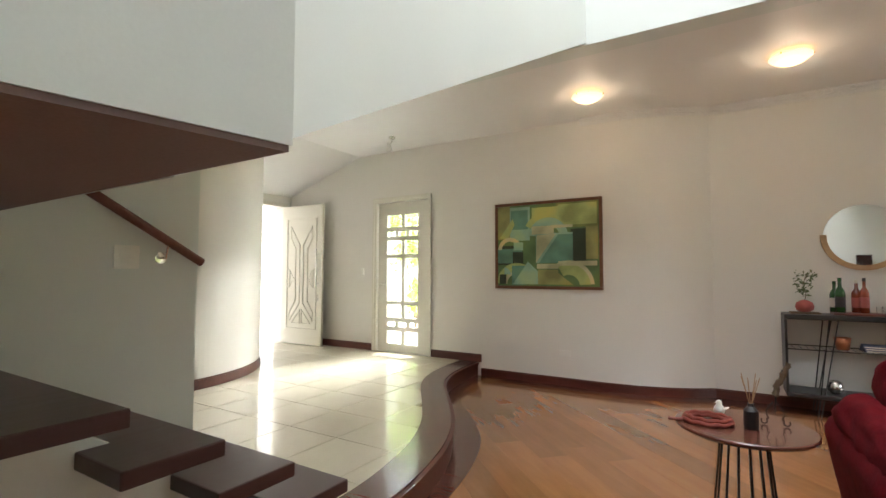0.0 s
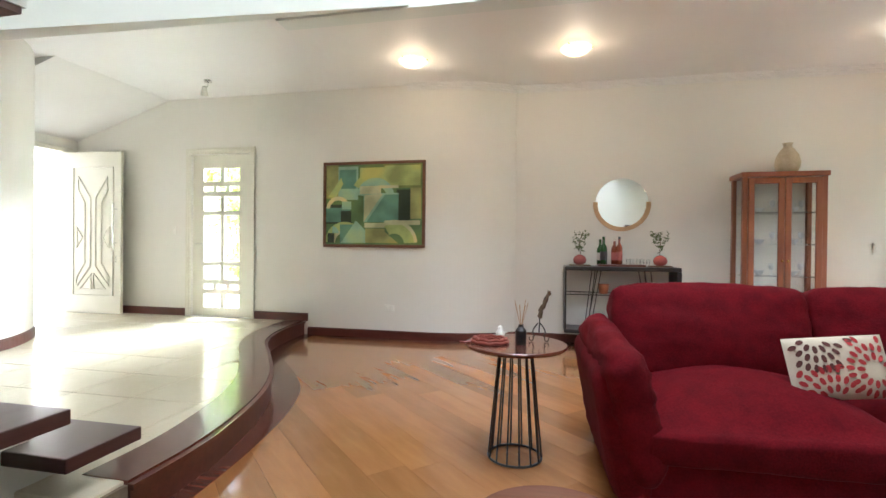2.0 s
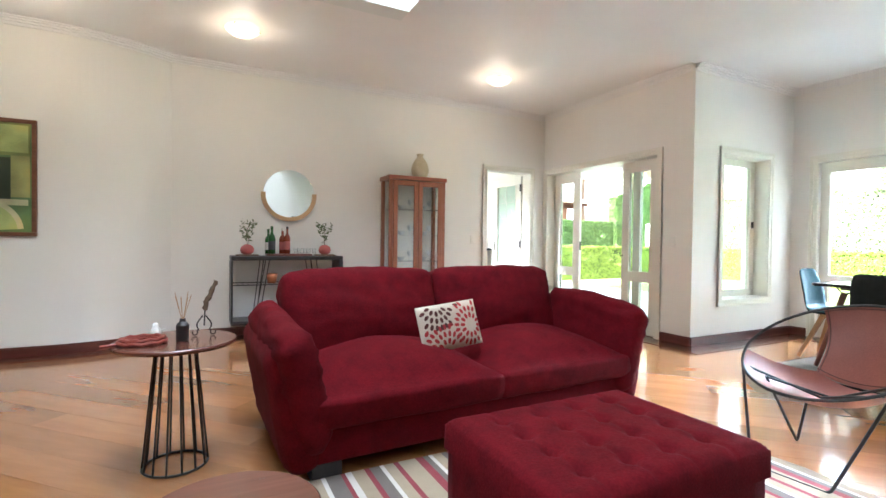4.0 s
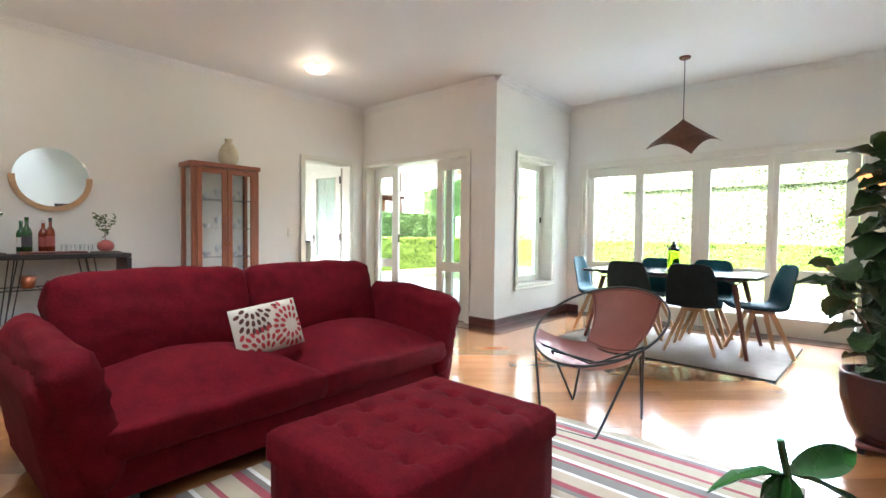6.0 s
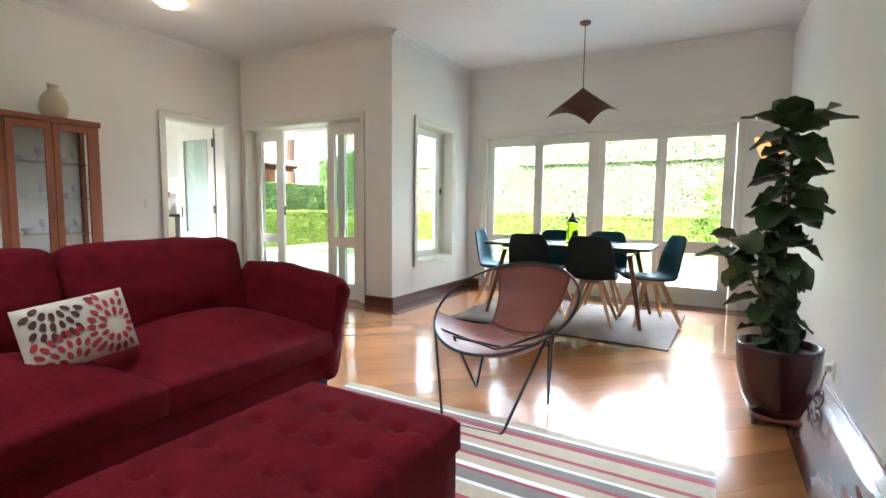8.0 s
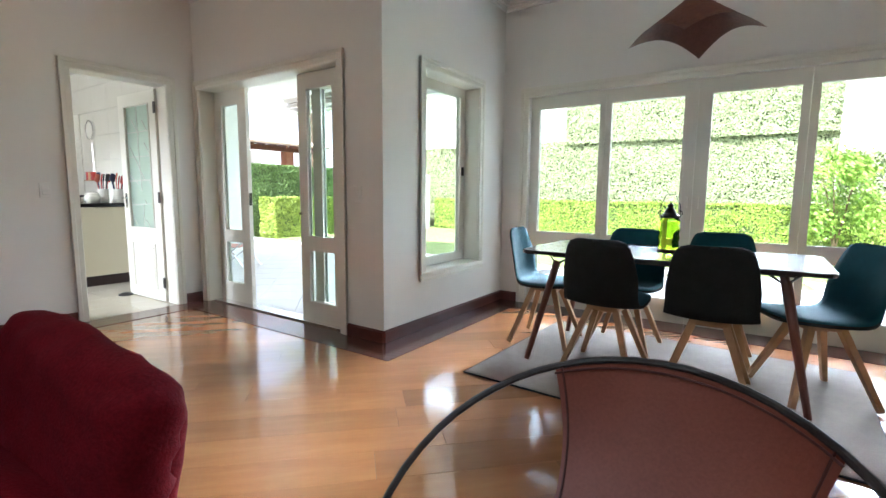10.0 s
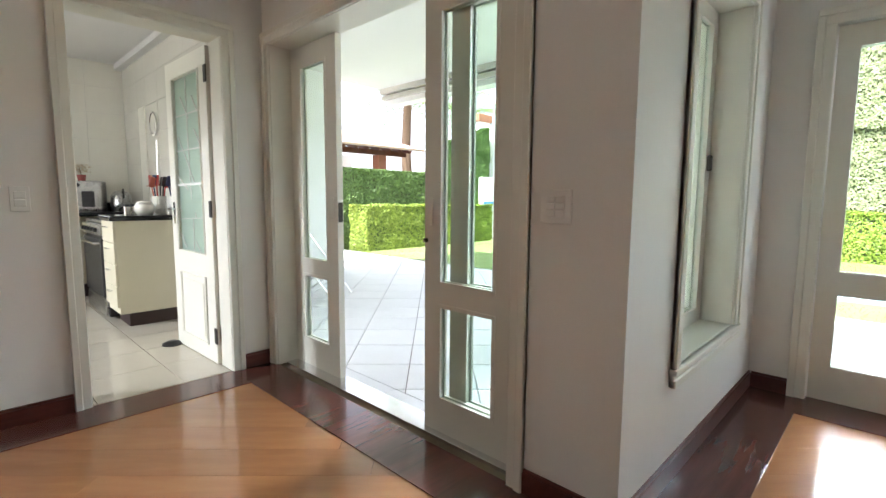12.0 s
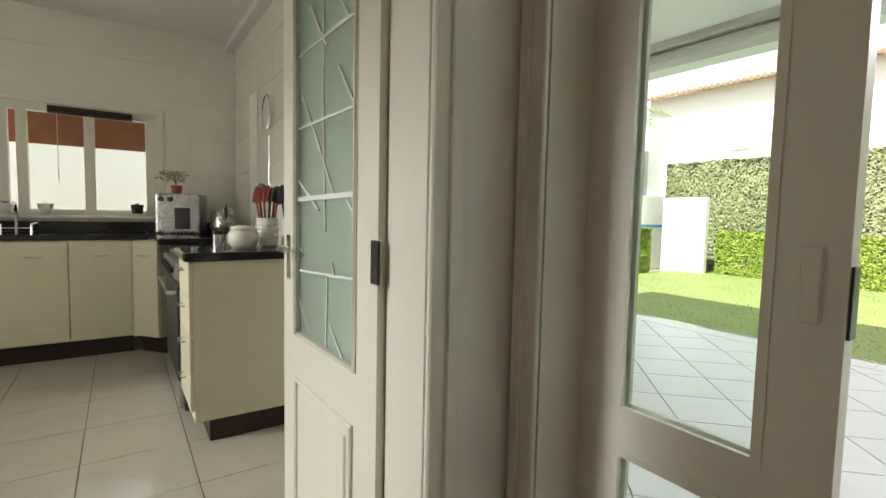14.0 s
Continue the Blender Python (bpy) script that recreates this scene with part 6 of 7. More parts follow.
part("oven_handle", tube([(-0.34, -0.03, 0.70), (-0.34, -0.07, 0.70), (0.34, -0.07, 0.70), (0.34, -0.03, 0.70)], 0.012, 8), CHROME, stove)
part("drawer_front", box(-0.40, 0.40, -0.025, 0.0, 0.03, 0.18, 0.004, 1), STEEL, stove)
part("control_panel", box(-0.40, 0.40, -0.035, 0.0, 0.77, 0.87, 0.006, 1), STEEL, stove)
for k in range(5):
    part("knob", rot(lathe([(0.0, 0), (0.02, 0), (0.017, 0.025), (0.0, 0.026)], 14), pose(-0.28 + 0.14 * k, -0.036, 0.82, 90)), BLACK, stove)
part("hob", box(-0.42, 0.42, 0.0, 0.58, 0.882, 0.90, 0.003, 1), STEEL, stove)
wt1 = thing("worktop", 0, 0, 0, 0, "black granite worktop with a rounded front edge", "worktop")
part("slab", box(4.19, 4.92, 7.355, 7.815, UH, UH + 0.045, 0.018, 3), GRANITE, wt1)
part("slab", box(4.16, 4.92, 8.66, 9.95, UH, UH + 0.045, 0.018, 3), GRANITE, wt1)
part("slab", box(1.7, 4.14, 9.33, 9.95, UH, UH + 0.045, 0.018, 3), GRANITE, wt1)
part("upstand", box(1.7, 4.9, 9.925, 9.945, UH + 0.046, UH + 0.13, 0.003, 1), GRANITE, wt1)
KT = UH + 0.045
cofm = thing("coffee_machine", 4.40, 9.55, KT, -20, "silver coffee machine with two black knobs", "coffee machine")
part("body", box(-0.17, 0.17, -0.14, 0.16, 0.0, 0.34, 0.02, 3), STEEL, cofm)
part("recess", box(-0.02, 0.10, -0.145, -0.135, 0.04, 0.22, 0.006, 1), BLACK, cofm)
for x in (-0.12, -0.05):
    part("knob", rot(lathe([(0.0, 0), (0.022, 0), (0.02, 0.02), (0.0, 0.021)], 14), pose(x, -0.14, 0.29, 90)), BLACK, cofm)
kett = thing("kettle", 4.72, 9.45, KT, 0, "round polished steel kettle on the worktop", "kettle")
part("body", lathe([(0.0, 0), (0.10, 0), (0.115, 0.06), (0.105, 0.17), (0.07, 0.22), (0.0, 0.235)], 24), STEEL, kett, smooth_faces=True)
part("handle", tube([(0.0, -0.07, 0.21), (0.0, -0.12, 0.25), (0.0, -0.13, 0.14)], 0.01, 8), BLACK, kett)
CERAM = paint("white_ceramic", (0.80, 0.78, 0.70), 0.03, (0.15, 0.3))
UT = [mottled("utensil_" + n, tuple(v * 0.7 for v in c), c, 20, (0.3, 0.5)) for n, c in (("red", (0.5, 0.04, 0.03)), ("black", (0.02, 0.02, 0.02)), ("navy", (0.03, 0.04, 0.10)), ("coral", (0.55, 0.16, 0.10)))]
random.seed(11)
for n, (x, y) in enumerate(((4.66, 7.70), (4.76, 7.54))):
    jar = thing("utensil_jar", x, y, KT, 0, "ribbed white jar full of cooking utensils", "jar", "utensil jars on the worktop")
    part("jar", lathe([(0.0, 0), (0.055, 0)] + [(0.06 + 0.003 * (i % 2), 0.012 * i) for i in range(1, 15)] + [(0.052, 0.168), (0.05, 0.01), (0.0, 0.01)], 24), CERAM, jar)
    for k in range(6):
        a = k * 1.05 + n
        top = Vector((0.06 * math.cos(a), 0.06 * math.sin(a), 0.25 + 0.05 * random.random()))
        part("utensil", tube([(0.02 * math.cos(a), 0.02 * math.sin(a), 0.02), top], 0.006, 6), UT[k % 4], jar)
        bm = cushion(0.05, 0.012, 0.09, 0.2, 3, k, 0.0, 0.45)
        part("utensil_head", rot(bm, Matrix.Translation(top - Vector((0, 0, 0.02))) @ pose(0, 0, 0, 10 * math.sin(a), 12 * math.cos(a), math.degrees(a))), UT[k % 4], jar, smooth_faces=True)
bowl = thing("sugar_bowl", 4.51, 7.60, KT, 0, "white lidded ceramic pot", "pot")
part("bowl", lathe([(0.0, 0), (0.06, 0), (0.082, 0.04), (0.08, 0.08), (0.066, 0.10), (0.0, 0.10)], 28), CERAM, bowl, smooth_faces=True)
part("lid", lathe([(0.068, 0.101), (0.066, 0.115), (0.03, 0.125), (0.0, 0.127)], 28), CERAM, bowl, smooth_faces=True)
for k, (x, y) in enumerate(((4.46, 7.76), (4.40, 7.73), (4.53, 7.78))):
    j = thing("spice_jar", x, y, KT, 0, "small dark-lidded glass spice jar", "jar", "spice jars on the worktop")
    part("jar", lathe([(0.0, 0), (0.025, 0), (0.026, 0.07), (0.0, 0.075)], 14), SILVER, j)
    part("lid", lathe([(0.026, 0.071), (0.026, 0.09), (0.0, 0.092)], 14), BLACK, j)
rk = thing("spice_rack", 4.80, 8.55, 1.24, 0, "small red spice rack on the tiled wall", "rack")
part("shelf", box(0.0, 0.09, -0.12, 0.12, 0.0, 0.01), BEECH, rk)
for k in range(3):
    part("tin", lathe([(0.0, 0.011), (0.03, 0.011), (0.03, 0.12), (0.0, 0.122)], 14, 0.045, -0.08 + 0.08 * k), UT[0] if k != 1 else BEECH, rk)
part("hanger", tube([(0.085, 0, 0.01), (0.09, 0, 0.5)], 0.003, 5), CHROME, rk)
clk = thing("wall_clock", 4.90, 8.6, 1.92, 0, "small round white wall clock", "clock")
part("case", rot(lathe([(0.0, 0.0), (0.13, 0.0), (0.13, 0.03), (0.118, 0.035), (0.115, 0.024), (0.0, 0.024)], 32), pose(0.01, 0, 0, 0, -90)), CHROME, clk)
part("face", rot(lathe([(0.0, 0.025), (0.115, 0.025), (0.115, 0.0265), (0.0, 0.0265)], 32), pose(0.01, 0, 0, 0, -90)), CERAM, clk)
pp = thing("herb_pot", 4.08, 9.86, 1.125, 0, "small black pot with a green succulent on the sill", "potted plant")
part("pot", lathe([(0.0, 0), (0.04, 0), (0.05, 0.08), (0.045, 0.08), (0.0, 0.07)], 18), BLACK, pp)
o = None
for k in range(12):
    o = new("leaf", zl[1])
    o.parent = pp
    o.matrix_local = Matrix.Translation((0, 0, 0.075)) @ pose(0, 0, 0, 0, -35 - 12 * (k % 3), k * 137) @ Matrix.Scale(0.5, 4)
fp = thing("dried_plant", 4.36, 9.52, KT + 0.34, 0, "small potted dried flower on the coffee machine", "potted plant")
part("pot", lathe([(0.0, 0), (0.035, 0), (0.045, 0.07), (0.0, 0.065)], 16), REDVASE, fp)
bm = bmesh.new()
random.seed(8)
for k in range(60):
    p = Vector((random.gauss(-0.02, 0.05), random.gauss(0, 0.04), 0.09 + random.random() * 0.10))
    d = Vector((random.uniform(-1, 1), random.uniform(-1, 1), random.uniform(-0.5, 0.8))).normalized() * 0.03
    w = d.orthogonal().normalized() * 0.012
    bm.faces.new([bm.verts.new(q) for q in (p - d, p - w, p + d, p + w)])
part("petals", bm, SANDVASE, fp)["kind"] = "stuff"
part("stem", tube([(0, 0, 0.06), (-0.02, 0, 0.16)], 0.004, 5), STEM, fp)
tap = thing("tap", 3.28, 9.78, KT, 0, "chrome swan-neck kitchen tap", "tap")
part("spout", tube(spline([(0, 0, 0), (0, 0, 0.16), (0, -0.05, 0.23), (0, -0.13, 0.21), (0, -0.15, 0.15)], 6), 0.012, 10), CHROME, tap)
for s in (-1, 1):
    part("valve", tube([(s * 0.09, 0, 0.0), (s * 0.09, 0, 0.06), (s * 0.13, 0, 0.075)], 0.011, 8), CHROME, tap)
part("bridge", tube([(-0.09, 0, 0.03), (0.09, 0, 0.03)], 0.009, 8), CHROME, tap)
kw = thing("window_2", 0, 0, 0, 0, "white aluminium sliding kitchen window", "window")
kw["kind"] = "structure"
part("window_frame", wall_with_holes("y", 9.97, 0.08, 2.55, 4.24, 1.10, 2.02, [(2.62, 3.135, 1.15, 1.955), (3.22, 3.272, 1.15, 1.955), (3.34, 3.71, 1.15, 1.955), (3.785, 4.16, 1.15, 1.955)]), TRIM, kw)
for a, b in ((2.62, 3.135), (3.34, 3.71), (3.785, 4.16)):
    q = part("pane", box(a, b, 10.0, 10.006, 1.15, 1.955), GLASS, kw)
    q.visible_shadow = False
part("window_sill", box(2.5, 4.29, 9.86, 9.97, 1.075, 1.10, 0.004, 1), TRIM, kw)
casing("trim_kitchen_window", "y", 9.95, 2.55, 4.24, 1.10, 2.02, 0.06, -0.014, label="white kitchen window casing")
bl = thing("rolled_blind", 3.77, 9.90, 1.99, 0, "rolled brown bamboo blind", "blind")
for k in range(5):
    part("slat", tube([(-0.29, -0.012 * (k % 2), -0.012 * k), (0.29, -0.012 * (k % 2), -0.012 * k)], 0.008, 6), mottled_plinth, bl)
part("cord", tube([(-0.23, 0, 0), (-0.23, 0, -0.6)], 0.003, 5), PAPER, bl)
for x, tall in ((3.20, 0.05), (3.45, 0.04)):
    sp = thing("sill_pot", x, 9.895, 1.10, 0, "small white flared pot with a seedling on the sill", "potted plant", "white pots on the sill")
    part("pot", lathe([(0.0, 0.0), (0.038, 0.0), (0.056, 0.095), (0.05, 0.095), (0.045, 0.085), (0.0, 0.085)], 20), WHITE, sp, smooth_faces=True)
    for k in range(7):
        o = new("leaf", zl[1])
        o.parent = sp
        o.matrix_local = Matrix.Translation((0, 0, 0.085)) @ pose(0, 0, 0, 0, 0, k * 137) @ pose(0, 0, 0, 0, -60 + 6 * k, 0) @ Matrix.Scale(tall / 0.07, 4)
kwin = thing("pantry_opening", 4.915, 9.0, 0, 0, "narrow white-framed opening in the kitchen wall", "window")
part("frame", box(-0.015, 0.0, -0.02, 0.24, 1.02, 2.16, 0.003, 1), TRIM, kwin)
# neighbour's tiled shed behind the kitchen window
shed = thing("neighbour_shed", 0, 0, 0, 0, "neighbouring brick lean-to with wooden roof beams", "shed")
BRICK = mottled("shed_brick", (0.32, 0.13, 0.07), (0.42, 0.19, 0.11), 8, (0.8, 0.9), 0.3)
part("white_wall", box(1.0, 6.0, 12.6, 12.8, 0.0, 1.95), WHITE, shed)
part("back_wall", box(1.0, 6.0, 14.2, 14.4, 0.0, 3.4), BRICK, shed)
for k in range(6):
    part("beam", rot(box(-0.05, 0.05, 0, 1.8, -0.06, 0.06), pose(1.4 + 0.8 * k, 12.6, 2.5, 18)), TABLEWOOD, shed)
part("roof", rot(box(0.8, 6.2, 0, 1.9, 0.06, 0.12), pose(0, 12.5, 2.5, 18)), BRICK, shed)

# ---- outside ----
structure("ground", prism([(-60, -60), (80, -60), (80, 80), (-60, 80)], -0.45, -0.12), mottled("earth", (0.20, 0.17, 0.12), (0.30, 0.26, 0.19), 3, (0.9, 1.0), 0.3), "bare ground", "ground")
structure("patio", box(SX + 0.2, 9.45, 3.55, 13.0, -0.12, -0.045), mottled("patio_grout", (0.16, 0.155, 0.145), (0.22, 0.21, 0.20), 30, (0.8, 0.9)), "covered terrace paved with diagonal white tiles", "pavement")
structure("garden_path", box(BX + 0.2, 9.45, -6.0, 3.55, -0.12, -0.04), PTILE, "pale paving along the garden windows", "pavement")
structure("lawn", prism([(9.45, -8), (15.9, -8), (15.9, 11.2), (9.45, 11.2)], -0.12, -0.055), LAWN, "mown green lawn", "lawn")
gr = bmesh.new()
random.seed(1)
for k in range(26000):
    x, y = random.uniform(9.47, 15.2), random.uniform(-6, 11.0)
    a = random.uniform(0, math.tau)
    h = random.uniform(0.008, 0.02)
    dx, dy = 0.006 * math.cos(a), 0.006 * math.sin(a)
    lx, ly = random.uniform(-0.02, 0.02), random.uniform(-0.02, 0.02)
    gr.faces.new([gr.verts.new(q) for q in ((x - dx, y - dy, -0.056), (x + dx, y + dy, -0.056), (x + lx, y + ly, -0.055 + h))])
tagged(part("grass", gr, LAWN), "short mown green grass blades", "grass", "", "stuff")
structure("patio_drain", box(9.36, 9.45, 3.55, 13.0, -0.045, -0.036), STEEL, "narrow grated drain along the terrace", "pavement")
structure("patio_roof", box(SX + 0.2, 9.0, 4.55, 9.25, 2.98, 3.12), CEIL, "white ceiling of the covered terrace", "ceiling")
# unseen block, added so its shadow reaches across the near lawn
structure("lawn_shade_block", box(SX + 0.2, 8.95, 4.55, 9.25, 3.122, 3.85), WHITE, "plain white storey above the terrace", "wall")
structure("patio_beam", box(8.62, 8.86, 4.55, 9.25, 2.72, 2.98), WHITE, "pale beam along the terrace roof", "beam")
bm = bmesh.new()
add_box(bm, 8.56, 8.62, 4.55, 9.25, 2.80, 2.86)
add_box(bm, 8.53, 8.62, 4.55, 9.25, 2.90, 2.98)
structure("blind_box", bm, mottled("canvas_blind", (0.52, 0.49, 0.42), (0.62, 0.60, 0.53), 12, (0.8, 0.9), 0.2), "rolled canvas blinds under the terrace roof", "blind")
pil = thing("pillar", 8.46, 4.68, 0, 0, "pale green-white square pillar of the terrace", "pillar")
part("shaft", box(-0.17, 0.17, -0.17, 0.17, -0.045, 2.98, 0.01, 2), WHITE, pil)
part("plinth", box(-0.185, 0.185, -0.185, 0.185, -0.045, 0.06, 0.006, 1), PTILE, pil)
structure("wall_terrace_end", box(5.1, 7.4, 9.0, 9.2, -0.12, 3.1), WHITE, "white wall closing the terrace", "wall")
fch = thing("folding_chair", 6.3, 7.6, -0.045, 30, "white folding beach chair with striped cloth", "chair")
for s in (-1, 1):
    part("frame_tube", tube([(s * 0.25, -0.3, 0.0), (s * 0.25, 0.3, 0.75)], 0.011, 6), CHROME, fch)
    part("frame_tube", tube([(s * 0.23, 0.3, 0.0), (s * 0.23, -0.25, 0.42)], 0.011, 6), CHROME, fch)
part("cloth", box(-0.22, 0.22, -0.2, 0.2, 0.34, 0.35, 0.003, 1), UT[3], fch, "striped orange cloth")


def leafy(name, x0, x1, y0, y1, z0, z1, n, mat, size, label, cat, seed, core, faces="xXyYZ", rise=0.0):
    """A clipped leafy mass: a dark core and many small leaves over its faces."""
    random.seed(seed)
    t = thing(name, 0, 0, 0, 0, label, cat)
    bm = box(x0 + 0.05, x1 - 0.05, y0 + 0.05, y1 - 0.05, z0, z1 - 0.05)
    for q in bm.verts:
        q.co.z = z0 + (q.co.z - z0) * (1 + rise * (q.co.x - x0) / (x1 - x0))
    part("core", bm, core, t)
    areas = {"x": (y1 - y0) * (z1 - z0), "X": (y1 - y0) * (z1 - z0), "y": (x1 - x0) * (z1 - z0), "Y": (x1 - x0) * (z1 - z0), "Z": (x1 - x0) * (y1 - y0)}
    tot = sum(areas[f] for f in faces)
    verts, tris = [], []
    for f in faces:
        for k in range(int(n * areas[f] / tot)):
            u, v, d = random.random(), random.random(), abs(random.gauss(0, 0.035))
            if f in "xX":
                p = Vector((x0 + d if f == "x" else x1 - d, y0 + u * (y1 - y0), z0 + v * (z1 - z0)))
                nr = Vector((-1 if f == "x" else 1, 0, 0))
            elif f in "yY":
                p = Vector((x0 + u * (x1 - x0), y0 + d if f == "y" else y1 - d, z0 + v * (z1 - z0)))
                nr = Vector((0, -1 if f == "y" else 1, 0))
            else:
                p = Vector((x0 + u * (x1 - x0), y0 + v * (y1 - y0), z1 - d))
                nr = Vector((0, 0, 1))
            p.z = z0 + (p.z - z0) * (1 + rise * (p.x - x0) / (x1 - x0))
            p += nr * (noise.noise(p * 1.7) * 0.05 + noise.noise(p * 5.0) * 0.02)
            nn = (nr + Vector((random.uniform(-1, 1), random.uniform(-1, 1), random.uniform(-0.4, 1))) * 0.75).normalized()
            a = nn.orthogonal().normalized()
            a = Matrix.Rotation(random.uniform(0, math.tau), 3, nn) @ a
            b = nn.cross(a)
            s = size * random.uniform(0.6, 1.3)
            i = len(verts)
            verts += [p - a * s, p - b * s * 0.55 + nn * s * 0.15, p + a * s, p + b * s * 0.55 + nn * s * 0.15]
            tris += [(i, i + 1, i + 2), (i, i + 2, i + 3)]
    me = bpy.data.meshes.new("leaves")
    me.from_pydata([tuple(v) for v in verts], [], tris)
    me.materials.append(mat)
    o = new("leaves", me)
    o.parent = t
    o["kind"] = "stuff"
    return t


def leaf_mat(name, dark, light, hi):
    m = Mat(name, 0.45)
    g = m.n("ShaderNodeNewGeometry")
    v = m.coords()
    c = m.ramp(g.outputs["Random Per Island"], [(0.0, dark), (0.6, light), (1.0, hi)])
    m.color(m.mix(m.noise(v, 0.8, 3), c, m.ramp(m.noise(v, 6.0, 3), [(0.3, dark), (0.7, light)])))
    m.rough(m.noise(v, 20, 2), 0.35, 0.6)
    m.b.inputs["Subsurface Weight"].default_value = 0.0
    return m.m


HEDGE = leaf_mat("hedge_leaves", (0.09, 0.15, 0.014), (0.25, 0.34, 0.035), (0.42, 0.50, 0.09))
IVY = leaf_mat("ivy_leaves", (0.14, 0.165, 0.068), (0.34, 0.365, 0.19), (0.53, 0.54, 0.36))
# darker copy of the ivy, with the side wall's shade in its colour
IVY_SHADE = leaf_mat("ivy_shade_leaves", (0.05, 0.11, 0.018), (0.13, 0.22, 0.045), (0.22, 0.32, 0.08))
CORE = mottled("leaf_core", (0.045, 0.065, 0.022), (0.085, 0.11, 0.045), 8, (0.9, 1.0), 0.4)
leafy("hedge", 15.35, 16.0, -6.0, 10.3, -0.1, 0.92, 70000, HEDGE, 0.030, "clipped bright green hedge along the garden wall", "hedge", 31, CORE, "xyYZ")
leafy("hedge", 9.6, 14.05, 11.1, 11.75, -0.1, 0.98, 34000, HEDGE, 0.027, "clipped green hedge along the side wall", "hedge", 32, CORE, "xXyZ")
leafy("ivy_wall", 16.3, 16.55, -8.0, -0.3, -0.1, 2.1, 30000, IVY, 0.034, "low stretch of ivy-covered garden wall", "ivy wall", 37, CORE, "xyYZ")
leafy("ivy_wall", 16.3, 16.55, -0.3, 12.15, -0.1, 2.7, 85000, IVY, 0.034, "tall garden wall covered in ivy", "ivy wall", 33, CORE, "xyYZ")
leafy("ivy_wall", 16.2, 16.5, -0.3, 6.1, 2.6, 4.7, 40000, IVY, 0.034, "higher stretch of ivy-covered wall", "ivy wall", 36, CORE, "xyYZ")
leafy("ivy_side_wall", 6.0, 13.3, 12.2, 12.45, -0.1, 1.85, 46000, IVY_SHADE, 0.032, "side garden wall covered in dark ivy", "ivy wall", 34, CORE, "xXyZ")
leafy("ivy_side_wall", 13.1, 15.12, 12.08, 12.45, 0.6, 2.70, 36000, IVY_SHADE, 0.032, "raised end of the ivy-covered side wall with a sloping top", "ivy wall", 35, CORE, "xXyZ", 0.31)
sh = thing("garden_shower", 0, 0, 0, 0, "white tiled garden shower wall with a blue tile line", "shower")
part("wall", box(14.6, 15.9, 11.9, 12.1, -0.1, 1.8), WHITE, sh)
part("high_wall", box(15.36, 15.95, 12.102, 12.4, -0.1, 3.45), WHITE, sh)
part("front_wall", box(15.16, 15.30, 10.45, 11.5, -0.1, 1.72), WHITE, sh)
part("tile_line", box(14.62, 15.88, 11.885, 11.899, 0.98, 1.05), mottled("blue_tile", (0.05, 0.2, 0.5), (0.12, 0.35, 0.65), 12, (0.1, 0.2)), sh, "band of small blue tiles")
part("tap", tube([(15.0, 11.9, 0.85), (15.0, 11.82, 0.85), (15.0, 11.82, 0.80)], 0.012, 6), CHROME, sh)
ROOFT = mottled("roof_tile", (0.42, 0.30, 0.22), (0.58, 0.44, 0.34), 6, (0.8, 0.95), 0.3)


def house(x0, x1, y0, y1, h, ridge, label):
    hs = thing("house", 0, 0, 0, 0, label, "house")
    part("wall", box(x0, x1, y0, y1, -0.1, h), WHITE, hs)
    bm = bmesh.new()
    n = int((y1 - y0 + 0.8) / 0.22)
    for s in (0, 1):
        for k in range(n):
            y = y0 - 0.4 + (k + 0.5) * (y1 - y0 + 0.8) / n
            xe = x0 - 0.5 if s == 0 else x1 + 0.5
            merge(bm, tube([(xe, y, h - 0.05), ((x0 + x1) / 2, y, ridge)], 0.10, 6))
    for sx in ((x0 - 0.5, (x0 + x1) / 2), (x1 + 0.5, (x0 + x1) / 2)):
        b2 = bmesh.new()
        q = [b2.verts.new(c) for c in ((sx[0], y0 - 0.4, h - 0.08), (sx[1], y0 - 0.4, ridge - 0.03), (sx[1], y1 + 0.4, ridge - 0.03), (sx[0], y1 + 0.4, h - 0.08))]
        b2.faces.new(q)
        bmesh.ops.solidify(b2, geom=b2.faces[:], thickness=0.06)
        merge(bm, b2)
    part("roof", bm, ROOFT, hs, "clay tile roof")
    return hs


h1 = house(23.0, 30.0, 6.5, 17.0, 6.3, 7.9, "white neighbouring house with a clay tile roof")
w = part("window", box(22.97, 23.0, 13.0, 13.6, 3.9, 4.4), LATCH, h1)
part("frame", box(22.95, 22.969, 12.95, 13.65, 3.85, 4.45), TRIM, w)
h2 = house(20.5, 27.0, -4.5, 5.6, 5.6, 7.0, "white neighbouring house with an arched balcony")
# thin arch panel on the wall; its dark colour paints the balcony's shade
bm = prism([(-0.9 + 0.0, 0)] + [(0.9, 0)] + [(0.9 * math.cos(a * math.pi / 12), 1.0 + 0.55 * math.sin(a * math.pi / 12)) for a in range(13)], 0, 0.03)
ar = part("balcony_opening", rot(bm, Matrix(((0, 0, 1, 20.46), (1, 0, 0, 3.6), (0, 1, 0, 3.0), (0, 0, 0, 1)))), mottled("opening_shade", (0.08, 0.07, 0.06), (0.12, 0.1, 0.09), 6, (0.8, 0.9)), h2, "shaded arched balcony opening")
for k in range(2):
    part("railing", box(20.1, 20.2, 2.4, 4.9, 3.25 + 0.35 * k, 3.37 + 0.35 * k), WHITE, h2)
for y in (2.5, 3.6, 4.7):
    part("railing_post", box(20.1, 20.2, y - 0.06, y + 0.06, 2.9, 3.85), WHITE, h2)
